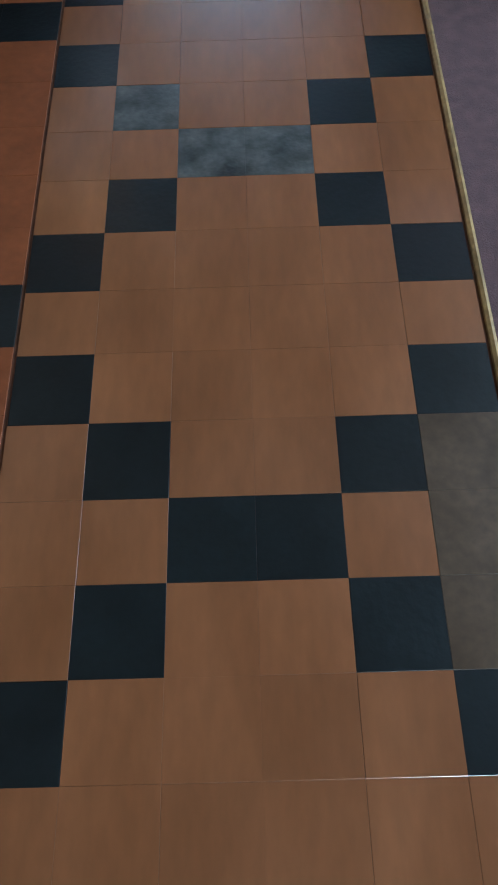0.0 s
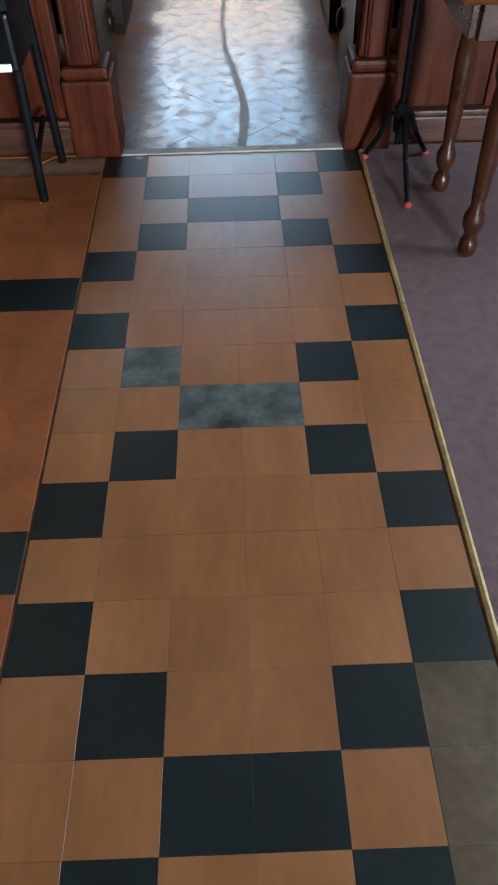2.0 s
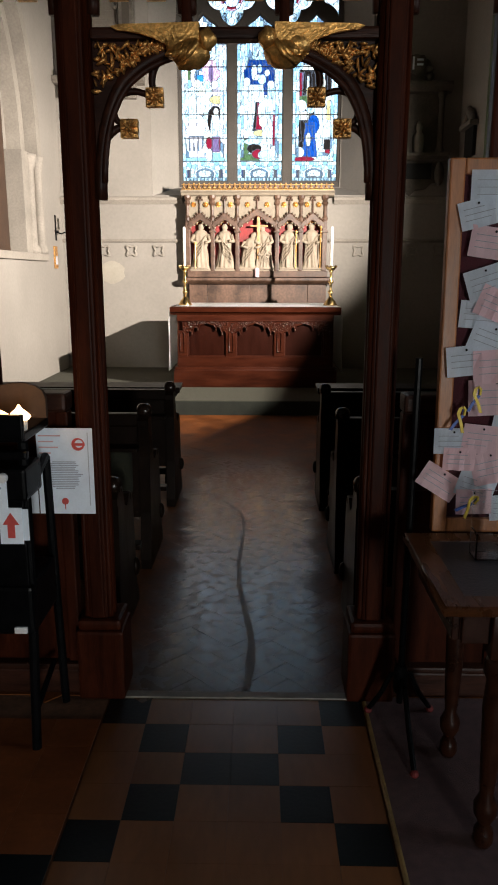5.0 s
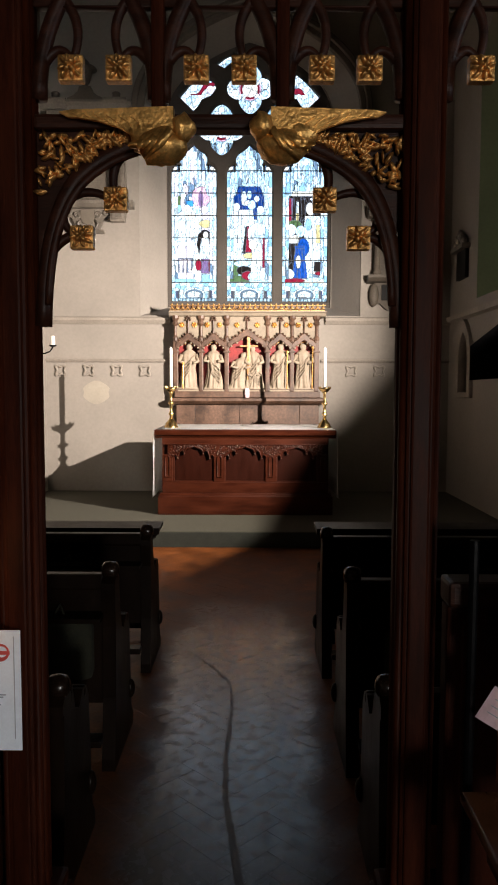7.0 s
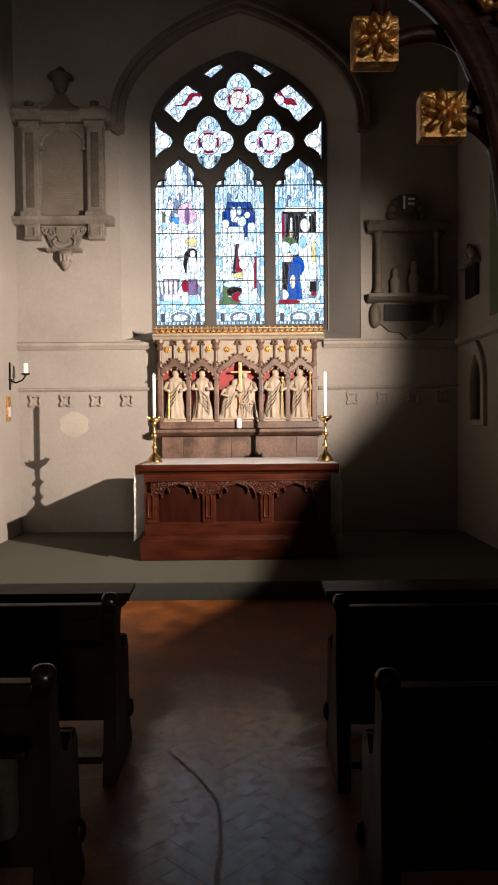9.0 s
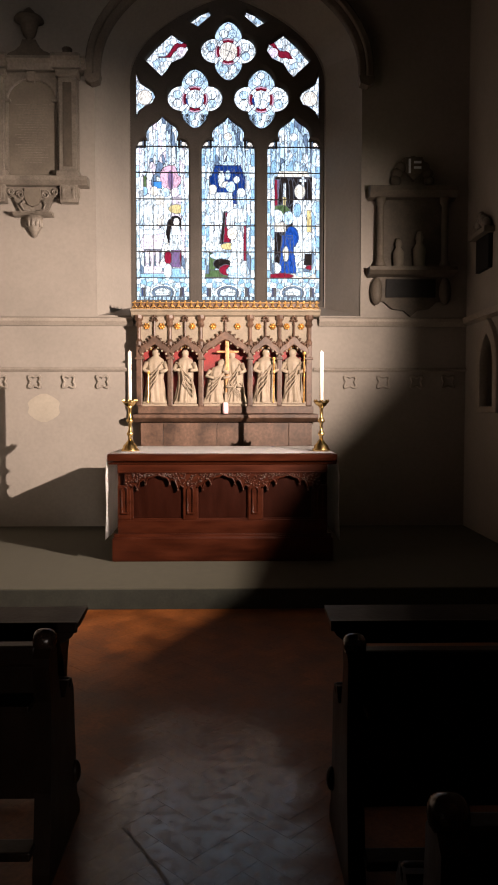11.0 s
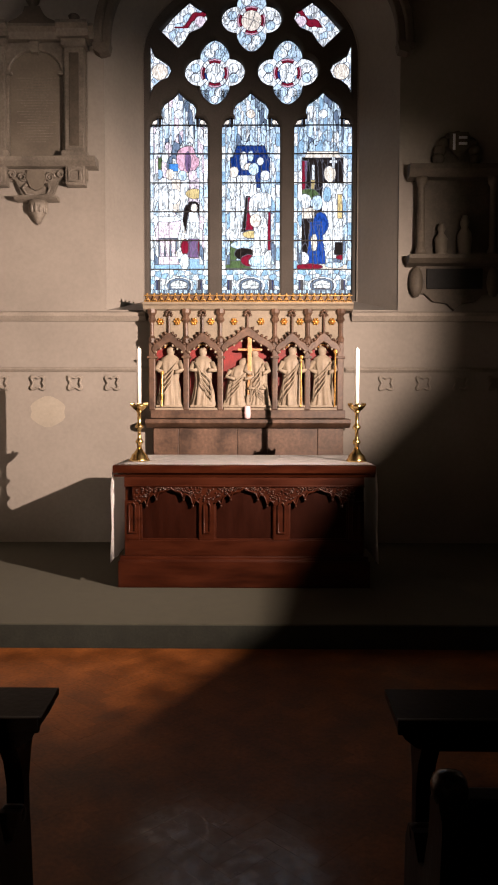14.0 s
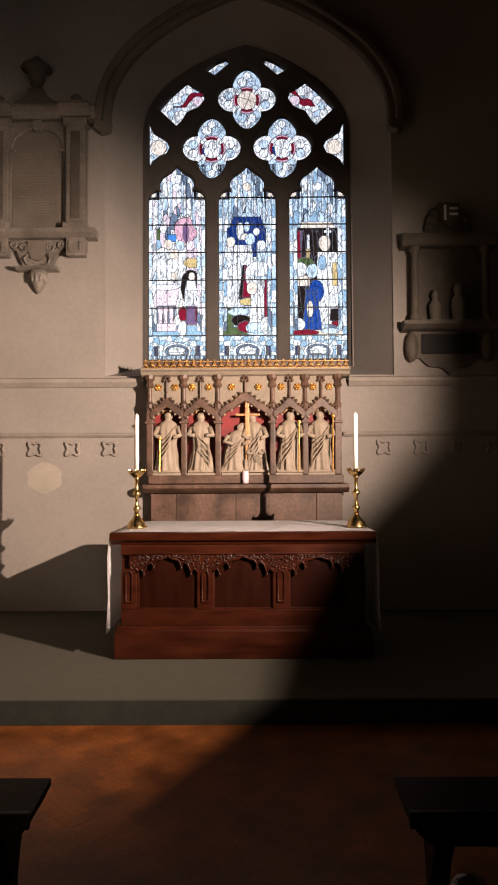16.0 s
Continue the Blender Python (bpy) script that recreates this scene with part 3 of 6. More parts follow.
def sq_foil(cx, cz, r, n=32):
    """A quatrefoil with its lobes on the diagonals."""
    return [(cx + r * (0.78 - 0.22 * math.cos(4 * a)) * math.cos(a), cz + r * (0.78 - 0.22 * math.cos(4 * a)) * math.sin(a)) for a in (2 * math.pi * i / n for i in range(n))]


for x in [-2.59 + 0.393 * i for i in range(4)] + [1.19 + 0.28, 1.86, 2.25, 2.62]:
    q = link_mesh("frieze_quatrefoil", plate(sq_foil(0, 0, 0.105), [sq_foil(0, 0, 0.068)], -0.03, 0.012, 0.006), M["stone"])
    q.location = (x, EAST, 1.855)
    tagged(q, "small carved stone quatrefoil set on the plaster wall", "carving", "quatrefoil frieze", "structure")

bm = plate([(-2.1 + 0.17 * math.cos(i * 0.349) * (1 + 0.25 * abs(math.sin(i * 0.7))), 1.55 + 0.13 * math.sin(i * 0.349) * (1 + 0.3 * abs(math.cos(i * 0.7)))) for i in range(18)], [], EAST - 0.003, EAST + 0.005)
tagged(link_mesh("plaster_patch", bm, M["patch"]), "paler repaired patch in the wall plaster", "patch", kind="structure")

# ---- east window ----
win = thing("window_1", (XC, GLASSY, 2.8), "three-light traceried stained glass window", "window", kind="structure")


def W(pts):
    return [(x - XC, z - 2.8) for x, z in pts]


def light_hole(cx):
    h = 0.33
    side = [(h, 2.9), (h, 4.72), (h - 0.005, 4.80), (h - 0.04, 4.86), (h - 0.1, 4.885), (h - 0.145, 4.88), (h - 0.13, 4.93), (h - 0.135, 4.99), (h - 0.17, 5.045), (h - 0.24, 5.09), (h - 0.29, 5.13)]
    return [(cx + x, z) for x, z in side] + [(cx, 5.17)] + [(cx - x, z) for x, z in side[::-1]]


CENTRES = (-0.78, 0.04, 0.86)
holes = [light_hole(c) for c in CENTRES]
QUATS = [(-0.37, 5.385), (0.455, 5.385), (0.045, 5.965)]


def lobes(cx, cz, c=0.175, r=0.165, n=64):
    """Four round lobes, the upper and lower ones drawn to a point."""
    pts = []
    for i in range(n):
        a = 2 * math.pi * i / n
        p = (a + math.pi / 4) % (math.pi / 2) - math.pi / 4
        d = c * math.cos(p) + math.sqrt(max(0, r * r - (c * math.sin(p)) ** 2)) + 0.03 * abs(math.sin(a)) ** 30
        pts.append((cx + d * math.cos(a), cz + d * math.sin(a)))
    return pts


quat_loops = [lobes(x, z) for x, z in QUATS]
holes += quat_loops


def mirror(pts):
    return [(2 * XC - x, z) for x, z in pts[::-1]]


mouch = [(-0.99, 5.84), (-0.78, 5.64), (-0.72, 5.70), (-0.66, 5.80), (-0.52, 5.86), (-0.45, 5.96), (-0.48, 6.06), (-0.56, 6.10), (-0.66, 6.17), (-0.82, 6.03)]
sidep = [(-1.1, 5.12), (-1.06, 5.22), (-0.98, 5.28), (-0.9, 5.31), (-0.86, 5.39), (-0.9, 5.48), (-0.98, 5.53), (-1.06, 5.58), (-1.1, 5.68)]
toppc = [(-0.45, 6.3), (-0.33, 6.24), (-0.16, 6.38), (-0.2, 6.45), (-0.3, 6.41)]
small = [mouch, mirror(mouch), sidep, mirror(sidep), toppc, mirror(toppc)]
holes += small
outer = arch_outline(XC, 1.3, 2.72, 5.5, 1.2)
part("tracery", plate(W(outer), [W(h) for h in holes], -0.08, 0.06, 0.028), M["trac"], win, "stone mullions and tracery, backlit darkness put into the colour")


def voro(x, z, sx, sz, salt):
    """Index of the jittered cell that holds (x, z)."""
    best, who = 9e9, 0
    i0, k0 = math.floor(x / sx), math.floor(z / sz)
    for i in range(i0 - 1, i0 + 2):
        for k in range(k0 - 1, k0 + 2):
            h = math.sin(i * 127.1 + k * 311.7 + salt * 74.7) * 43758.5453
            a = h - math.floor(h)
            h2 = math.sin(i * 269.5 + k * 183.3 + salt * 31.3) * 24634.6345
            c = h2 - math.floor(h2)
            d = ((i + 0.15 + 0.7 * a) * sx - x) ** 2 / sx ** 2 + ((k + 0.15 + 0.7 * c) * sz - z) ** 2 / sz ** 2
            if d < best:
                best, who = d, (i * 7919 + k * 104729) % 1000003
    return who


# shapes in each light, back to front: (centre u, low z, high z, half width low, half width high, colour) or (centre u, z, half width, half height, colour)
def lit(cx, k, z0, zk, shapes):
    """Turn a sketch on squared paper into metres."""
    out = []
    for sh in shapes:
        if len(sh) == 6:
            x, lo, hi, w0, w1, col = sh
            out.append(((x - cx) * k, z0 + (zk - lo) * k * 1.035, z0 + (zk - hi) * k * 1.035, w0 * k, w1 * k, col))
        else:
            x, mid, w, h, col = sh
            out.append(((x - cx) * k, z0 + (zk - mid) * k * 1.035, w * k, h * k * 1.035, col))
    return out


SCENES = [
    lit(154, 0.00229, 3.18, 890, [
        (200, 365, 60, 62, "k"), (200, 375, 14, 48, "v"), (48, 420, 335, 20, 22, "g"), (128, 420, 385, 24, 24, "m"), (48, 520, 470, 20, 20, "m"), (50, 605, 24, 30, "m"),
        (55, 600, 455, 30, 22, "w"), (140, 615, 460, 48, 36, "c"), (186, 650, 460, 32, 22, "w"), (85, 650, 450, 48, 32, "w"), (236, 570, 455, 36, 30, "h"), (232, 528, 42, 24, "y"), (130, 540, 30, 34, "w"),
        (54, 436, 21, 24, "p"), (110, 436, 22, 26, "c"), (172, 442, 21, 24, "s"), (222, 442, 24, 26, "h"),
        (222, 645, 47, 82, "n"), (154, 890, 838, 140, 140, "p"), (232, 832, 735, 38, 34, "v"), (184, 782, 20, 36, "r"), (262, 780, 14, 50, "r"), (226, 742, 612, 47, 22, "w"), (230, 596, 16, 21, "c"),
        (95, 832, 738, 42, 52, "d"), (70, 826, 745, 10, 12, "h"), (98, 826, 745, 10, 12, "h"), (126, 826, 745, 10, 12, "h"), (95, 866, 828, 66, 52, "h"), (95, 738, 655, 54, 68, "h"), (95, 648, 68, 14, "w"), (182, 852, 21, 38, "w")]),
    lit(497, 0.00229, 3.18, 890, [
        (495, 500, 300, 104, 92, "b"), (462, 372, 19, 44, "w"), (497, 350, 15, 24, "s"), (545, 374, 17, 18, "w"), (490, 400, 26, 16, "c"), (600, 470, 345, 6, 5, "w"), (383, 450, 340, 6, 5, "c"),
        (400, 752, 440, 26, 34, "w"), (414, 426, 22, 26, "c"), (580, 640, 455, 44, 34, "s"), (568, 442, 23, 24, "w"), (620, 640, 560, 16, 14, "r"),
        (476, 742, 440, 66, 46, "w"), (512, 412, 26, 28, "s"), (484, 708, 540, 34, 10, "n"), (492, 700, 545, 20, 8, "r"), (496, 722, 40, 18, "y"), (555, 560, 56, 38, "w"), (500, 590, 12, 44, "w"),
        (497, 890, 835, 140, 140, "s"), (400, 805, 36, 48, "g"), (450, 772, 52, 20, "s"), (462, 815, 48, 28, "n"), (430, 884, 845, 74, 44, "g"), (488, 846, 40, 28, "r"),
        (562, 868, 615, 60, 44, "w"), (590, 800, 615, 8, 6, "r"), (520, 656, 27, 32, "c"), (548, 850, 64, 26, "s"), (590, 838, 26, 44, "w")]),
    lit(1034, 0.0052, 3.18, 748, [
        (1034, 632, 515, 58, 54, "n"), (1034, 514, 500, 54, 52, "c"), (984, 606, 520, 13, 16, "v"), (992, 590, 520, 5, 3, "r"), (1013, 562, 528, 3, 3, "w"), (1013, 582, 560, 3, 5, "y"), (1004, 594, 22, 16, "g"),
        (1056, 724, 566, 30, 22, "w"), (1050, 548, 13, 17, "c"), (1057, 536, 512, 3, 3, "w"), (1057, 525, 519, 8, 8, "w"), (1044, 590, 9, 16, "p"), (1072, 640, 590, 6, 5, "y"),
        (986, 622, 14, 20, "r"), (998, 706, 618, 18, 20, "c"), (996, 604, 13, 15, "w"), (1021, 608, 13, 15, "s"), (1004, 728, 640, 20, 14, "n"), (1030, 652, 17, 24, "B"), (1020, 738, 648, 22, 13, "B"), (1016, 690, 7, 18, "c"),
        (1034, 748, 736, 62, 62, "c"), (990, 724, 15, 13, "w"), (1004, 742, 30, 7, "r"), (1076, 716, 690, 16, 14, "n"), (1086, 690, 610, 7, 6, "r"), (1060, 738, 20, 6, "s"), (1076, 722, 12, 5, "r")]),
]


def light_label(k, u, z):
    """Colour and piece of the glass in light k at u metres from its middle and height z."""
    if z < 3.18:                                    # lettered base panel with a canopy arch
        e = (u / 0.15) ** 2 + ((z - 3.0) / 0.09) ** 2
        if z < 2.955:
            return "s" if int((u + 1) * 55) % 3 else "d", 1 + int((u + 1) * 55)
        if e < 0.45 and z > 2.965:
            return "w", 2 + voro(u, z, 0.16, 0.04, k) % 5
        if e < 0.85:
            return "d", 13
        if e < 1.25:
            return "w", 14
        if abs(abs(u) - 0.235) < 0.03 and z < 3.06:
            return "b" if int((abs(u) - 0.205) * 66) % 2 else "w", 40 + int(abs(u) * 66) + (9 if u > 0 else 0)
        return "spw"[voro(u, z, 0.07, 0.06, k) % 3], 105 + voro(u, z, 0.07, 0.06, k) % 97
    if z > 4.79 and abs(u) > 0.2:                   # round bosses in the dark shoulder pieces
        for n, (bu, bz) in enumerate(((0.27, 4.84), (0.315, 4.83))):
            if math.hypot(abs(u) - bu, z - bz) < 0.03:
                return "c", 90 + n
        return ("n", "d")[int(abs(u) * 40) % 2], 95
    if abs(u) > 0.285:                              # border of slim shafts
        return (("w", "s", "w"), ("s", "w", "p"), ("s", "p", "w"))[k][int(z * 7) % 3], 200 + int(z * 7) + (50 if u > 0 else 0)
    crown = 4.56 + 0.1 * math.cos(u * 11) + 0.05 * math.cos(u * 45)
    if z > crown or (abs(u) > 0.235 and z > 3.24):   # canopy work
        w = voro(u, z + 0.05 * math.cos(u * 22), 0.055, 0.16, k + 5)
        if abs(math.sin(u * 24)) > 0.93 and z < 5.0:
            return "s", 260 + int(u * 24 / 3.1416 + 20) * 9 + int(z * 8)
        if math.hypot(u, z - 4.93) < 0.05:
            return "wc"[k % 2], 299
        return ("wwhwwswhwd", "swswswpwsd", "spswwspwsd")[k][w % 10], 300 + w
    for n, sh in reversed(list(enumerate(SCENES[k]))):
        wob = 0.12 * noise.noise((u * 14 + k * 5, z * 11, n))
        if len(sh) == 6:
            cu, lo, hi, w0, w1, col = sh
            if not lo <= z <= hi:
                continue
            f = (z - lo) / (hi - lo)
            half = w0 + (w1 - w0) * f ** 0.8
            if abs(u - cu) < half * (1 + wob):
                big = half > 0.07 and hi - lo > 0.2
                return col, 1000 + n * 40 + (voro(u + 0.1 * z, z, 0.055, 0.34, n) % 37 if big else 0)
        else:
            cu, cz, ru, rz, col = sh
            if abs((u - cu) / ru) ** 2.2 + abs((z - cz) / rz) ** 2.2 < 1 + 2 * wob:
                return col, 1000 + n * 40
    w = voro(u, z, 0.07, 0.2, k + 11)
    return ("wdhwswcw", "wsdwpwss", "spsdswps")[k][w % 8], 5000 + w


def glass_panel(name, x0, x1, z0, z1, label_at, step=0.0065):
    """One leaded panel: a sheet of coloured cells with lead along every joint."""
    nx, nz = max(2, round((x1 - x0) / step)), max(2, round((z1 - z0) / step))
    lab = {}
    for i in range(nx):
        for j in range(nz):
            x, z = x0 + (i + 0.5) * (x1 - x0) / nx, z0 + (j + 0.5) * (z1 - z0) / nz
            lab[i, j] = label_at(x, z)
    keys = list(GLASS)
    verts = [(x0 + i * (x1 - x0) / nx - XC, 0.0, z0 + j * (z1 - z0) / nz - 2.8) for j in range(nz + 1) for i in range(nx + 1)]
    faces, mats = [], []
    for i in range(nx):
        for j in range(nz):
            c = lab[i, j]
            a = j * (nx + 1) + i
            faces.append((a, a + 1, a + nx + 2, a + nx + 1))
            near = [q for q in (lab.get((i + 1, j), c), lab.get((i, j + 1), c)) if q != c]
            soft = all(q[0] == c[0] or min(q[1], c[1]) >= 300 and max(q[1], c[1]) // 1000 == min(q[1], c[1]) // 1000 or {q[0], c[0]} <= set("wschp") for q in near)
            mats.append(keys.index(c[0]) if not near else len(keys) + 1 if soft else len(keys))
    me = bpy.data.meshes.new(name)
    me.from_pydata(verts, [], faces)
    for k in keys:
        me.materials.append(GLASS[k])
    me.materials.append(M["lead"])
    me.materials.append(TRACE)
    me.polygons.foreach_set("material_index", mats)
    ob = new(name, me)
    ob.parent = win
    return ob


BARS = [2.88, 3.18, 3.505, 3.83, 4.155, 4.48, 4.8, 5.2]
for k, c in enumerate(CENTRES):
    for z0, z1 in zip(BARS, BARS[1:]):
        glass_panel("glass_pane", c - 0.345, c + 0.345, z0, z1, lambda x, z: light_label(k, x - c, z))
    for z in BARS[1:-1]:
        part("saddle_bar", box1(c - 0.345 - XC, c + 0.345 - XC, -0.016, -0.004, z - 2.8 - 0.006, z - 2.8 + 0.006), M["lead"], win)
    for i in range(1, 3):
        part("stanchion", box1(c - 0.345 + i * 0.23 - XC - 0.003, c - 0.345 + i * 0.23 - XC + 0.003, -0.012, -0.003, 0.08, 2.3), M["lead"], win)


def quat_label(n, u, w):
    r, a = math.hypot(u, w), math.atan2(w, u)
    p = (a + math.pi / 4) % (math.pi / 2) - math.pi / 4
    q = int((a + math.pi / 4) // (math.pi / 2)) % 4
    if r < 0.115:
        if n == 2:
            return "c", 1 + voro(u, w, 0.12, 0.12, n) % 50
        v = voro(u, w, 0.085, 0.11, n + 3)
        return "wBwpw"[v % 5], 1 + v % 50
    if r < 0.16:
        if abs(p) > 0.5:
            return "w", 60 + q
        return ("r", "k")[r > 0.14], 70 + q * 4 + (1 if r > 0.14 else 0)
    x, y = r * math.cos(p), r * math.sin(p)
    for i, (cx, cy, cr) in enumerate(((0.215, 0.055, 0.052), (0.215, -0.055, 0.052), (0.29, 0.0, 0.045))):
        if math.hypot(x - cx, y - cy) < cr:
            return ("w", "s", "w")[i], 100 + q * 10 + i
    return "ws"[q % 2], 150 + q * 2 + (1 if y > 0 else 0)


for n, (qx, qz) in enumerate(QUATS):
    glass_panel("glass_pane", qx - 0.36, qx + 0.36, qz - 0.37, qz + 0.37, lambda x, z: quat_label(n, x - qx, z - qz))
for n, lp in enumerate(small):
    xs, zs = [p[0] for p in lp], [p[1] for p in lp]
    mx, mz = sum(xs) / len(xs), sum(zs) / len(zs)

    def side_label(x, z):
        u, w = x - mx, z - mz
        d = 1 if n == 0 else -1
        if n < 2 and math.hypot(u - d * 0.13, w - 0.04) < 0.062:
            return "h", 5
        if n < 2 and w > -0.03 and abs(w - 0.02 - 0.75 * d * u - 0.03 * math.sin(u * 30)) < 0.042:
            return "r", 7
        if n in (2, 3) and math.hypot(u, w) < 0.09:
            return "c", 8
        v = voro(u, z, 0.08, 0.09, n + 20)
        return "wsww"[v % 4], v
    glass_panel("glass_pane", min(xs) - 0.015, max(xs) + 0.015, min(zs) - 0.015, max(zs) + 0.015, side_label)


# ---- altar and its platform ----
PZ, STEP = 0.163, 8.107
bm = box1(NORTH, SOUTH, STEP, EAST, 0.0, PZ, 0.012)
tagged(link_mesh("altar_platform", bm, M["green"]), "low altar step covered in grey-green carpet", "platform", kind="structure")

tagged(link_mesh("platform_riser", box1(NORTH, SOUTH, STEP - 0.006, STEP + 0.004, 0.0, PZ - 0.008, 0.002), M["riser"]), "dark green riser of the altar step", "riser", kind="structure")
AX = 0.01
altar = thing("altar", (AX, 9.08, PZ), "carved mahogany-stained wooden altar with three traceried panels", "altar")
H = 1.14 - PZ
part("carcass", box1(-0.95, 0.95, 0.06, 1.15, 0, H - 0.08), M["altarwood"], altar)
part("plinth", box1(-1.0, 1.0, -0.005, 1.17, 0, 0.215, 0.008), M["altarwood"], altar)
part("plinth_moulding", prism(bmesh.new(), [(0.06, 0.215), (0.0, 0.215), (0.004, 0.228), (0.022, 0.236), (0.026, 0.25), (0.06, 0.25)], -0.985, 0.985, "x"), M["altarwood"], altar)
part("bottom_rail", box1(-0.95, 0.95, 0.022, 0.075, 0.25, 0.375, 0.005), M["altarwood"], altar)
part("top_rail", box1(-0.95, 0.95, 0.018, 0.08, 0.805, H - 0.085, 0.004), M["altarwood"], altar)
part("rail_bead", box1(-0.95, 0.95, 0.006, 0.02, 0.803, 0.815, 0.004), M["altarwood"], altar)
prof = [(0.06, H - 0.1), (0.01, H - 0.095), (0.0, H - 0.078), (-0.03, H - 0.06), (-0.036, H - 0.03), (-0.04, H - 0.005), (-0.03, H), (0.06, H)]
part("cornice", prism(bmesh.new(), prof, -1.03, 1.03, "x"), M["altarwood"], altar)
part("table_slab", box1(-1.03, 1.03, 0.06, 1.2, H - 0.07, H - 0.001, 0.006), M["altarwood"], altar)
for cx, half in ((-0.89, 0.06), (-0.295, 0.065), (0.295, 0.065), (0.89, 0.06)):
    part("stile", box1(cx - half, cx + half, 0.024, 0.072, 0.375, 0.69, 0.006), M["altarwood"], altar)
    lancet = [(x, z) for x, z in pointed(cx, 0.032, 0.43, 0.64, 0.045)]
    slot = [(x, z) for x, z in pointed(cx, 0.019, 0.445, 0.64, 0.03)]
    part("lancet_moulding", plate(lancet, [slot], 0.012, 0.028, 0.003), M["altarwood"], altar)


def altar_ogee(cx, half, foot, rise, n=28):
    """Depressed ogee head whose sides carry two hanging cusps each."""
    pts = []
    for i in range(-n, n + 1):
        u = i / n
        a = abs(u)
        body = foot + rise * (0.78 * (1 - a ** 2.2) + 0.22 * max(0, 1 - a / 0.22) ** 1.5)
        dip = 0.055 * max(0, 1 - abs(a - 0.78) / 0.09) + 0.042 * max(0, 1 - abs(a - 0.46) / 0.08)
        pts.append((cx + u * half, body - dip))
    return pts


for cx in (-0.59, 0.0, 0.59):
    part("recessed_panel", box1(cx - 0.24, cx + 0.24, 0.05, 0.062, 0.36, 0.82), M["altarpanel"], altar, "recessed panel of darker wood with recess shade in its colour")
    for x0, x1, z0, z1 in ((-0.24, -0.222, 0.375, 0.66), (0.222, 0.24, 0.375, 0.66), (-0.24, 0.24, 0.372, 0.388)):
        part("panel_bead", box1(cx + x0, cx + x1, 0.034, 0.056, z0, z1, 0.004), M["altarwood"], altar)
    head = altar_ogee(cx, 0.235, 0.66, 0.125)
    part("panel_tracery", plate([(cx - 0.297, 0.66), (cx - 0.236, 0.655)] + head + [(cx + 0.236, 0.655), (cx + 0.297, 0.66), (cx + 0.297, 0.808), (cx - 0.297, 0.808)], [], 0.02, 0.05, 0.003), M["altarwood"], altar)
    rib = [(x, 0.014, z + 0.007) for x, z in altar_ogee(cx, 0.235, 0.665, 0.125)]
    part("arch_rib", tube(bmesh.new(), rib, 0.006, 6), M["altarwood"], altar, smooth=True)
    for u in (-0.78, -0.46, 0.46, 0.78):
        z = 0.66 + 0.125 * 0.78 * (1 - abs(u) ** 2.2) - (0.055 if abs(u) > 0.6 else 0.042)
        part("cusp", blob(bmesh.new(), (cx + u * 0.235, 0.022, z + 0.004), (0.011, 0.014, 0.012), 8, 6), M["carving"], altar, smooth=True)
    bm = bmesh.new()
    rnd = random.Random(int(cx * 100) + 900)
    for i in range(150):
        u = rnd.uniform(-0.29, 0.29)
        a = min(1, abs(u) / 0.235)
        lo = 0.675 + 0.125 * 0.78 * (1 - a ** 2.2)
        if lo < 0.795:
            blob(bm, (cx + u, 0.018, rnd.uniform(lo + 0.004, 0.8)), (rnd.uniform(0.005, 0.014), rnd.uniform(0.006, 0.013), rnd.uniform(0.004, 0.009)), 6, 4)
    tagged(part("leaf_carving", bm, M["carving"], altar, "dark carved vine leaves", True), kind="stuff")

cloth = thing("altar_cloth", (AX, 9.08, 1.14), "white linen cloth spread over the altar top, hanging at both ends", "cloth")


def cloth_sheet():
    bm = bmesh.new()
    cols = [(-1.05, -0.78), (-1.046, -0.5), (-1.043, -0.2), (-1.038, -0.03), (-1.02, 0.004)] + [(-0.9 + 0.2 * i, 0.005) for i in range(10)] + [(1.02, 0.004), (1.038, -0.03), (1.043, -0.2), (1.048, -0.5), (1.052, -0.78)]
    rows = []
    for j in range(13):
        y = -0.01 + 1.2 * j / 12
        rows.append([bm.verts.new((x + (math.copysign(0.012 * math.sin(j * 1.7 + z * 6), x) if z < -0.05 else 0), y, z + 0.002 * noise.noise((x * 6, y * 6, 1)) + (0.02 * noise.noise((y * 5, x, 3)) if z < -0.7 else 0))) for x, z in cols])
    for r0, r1 in zip(rows, rows[1:]):
        for i in range(len(cols) - 1):
            bm.faces.new((r0[i], r0[i + 1], r1[i + 1], r1[i]))
    bmesh.ops.solidify(bm, geom=bm.faces[:], thickness=0.003)
    return bm


part("linen", cloth_sheet(), M["linen"], cloth, smooth=True)


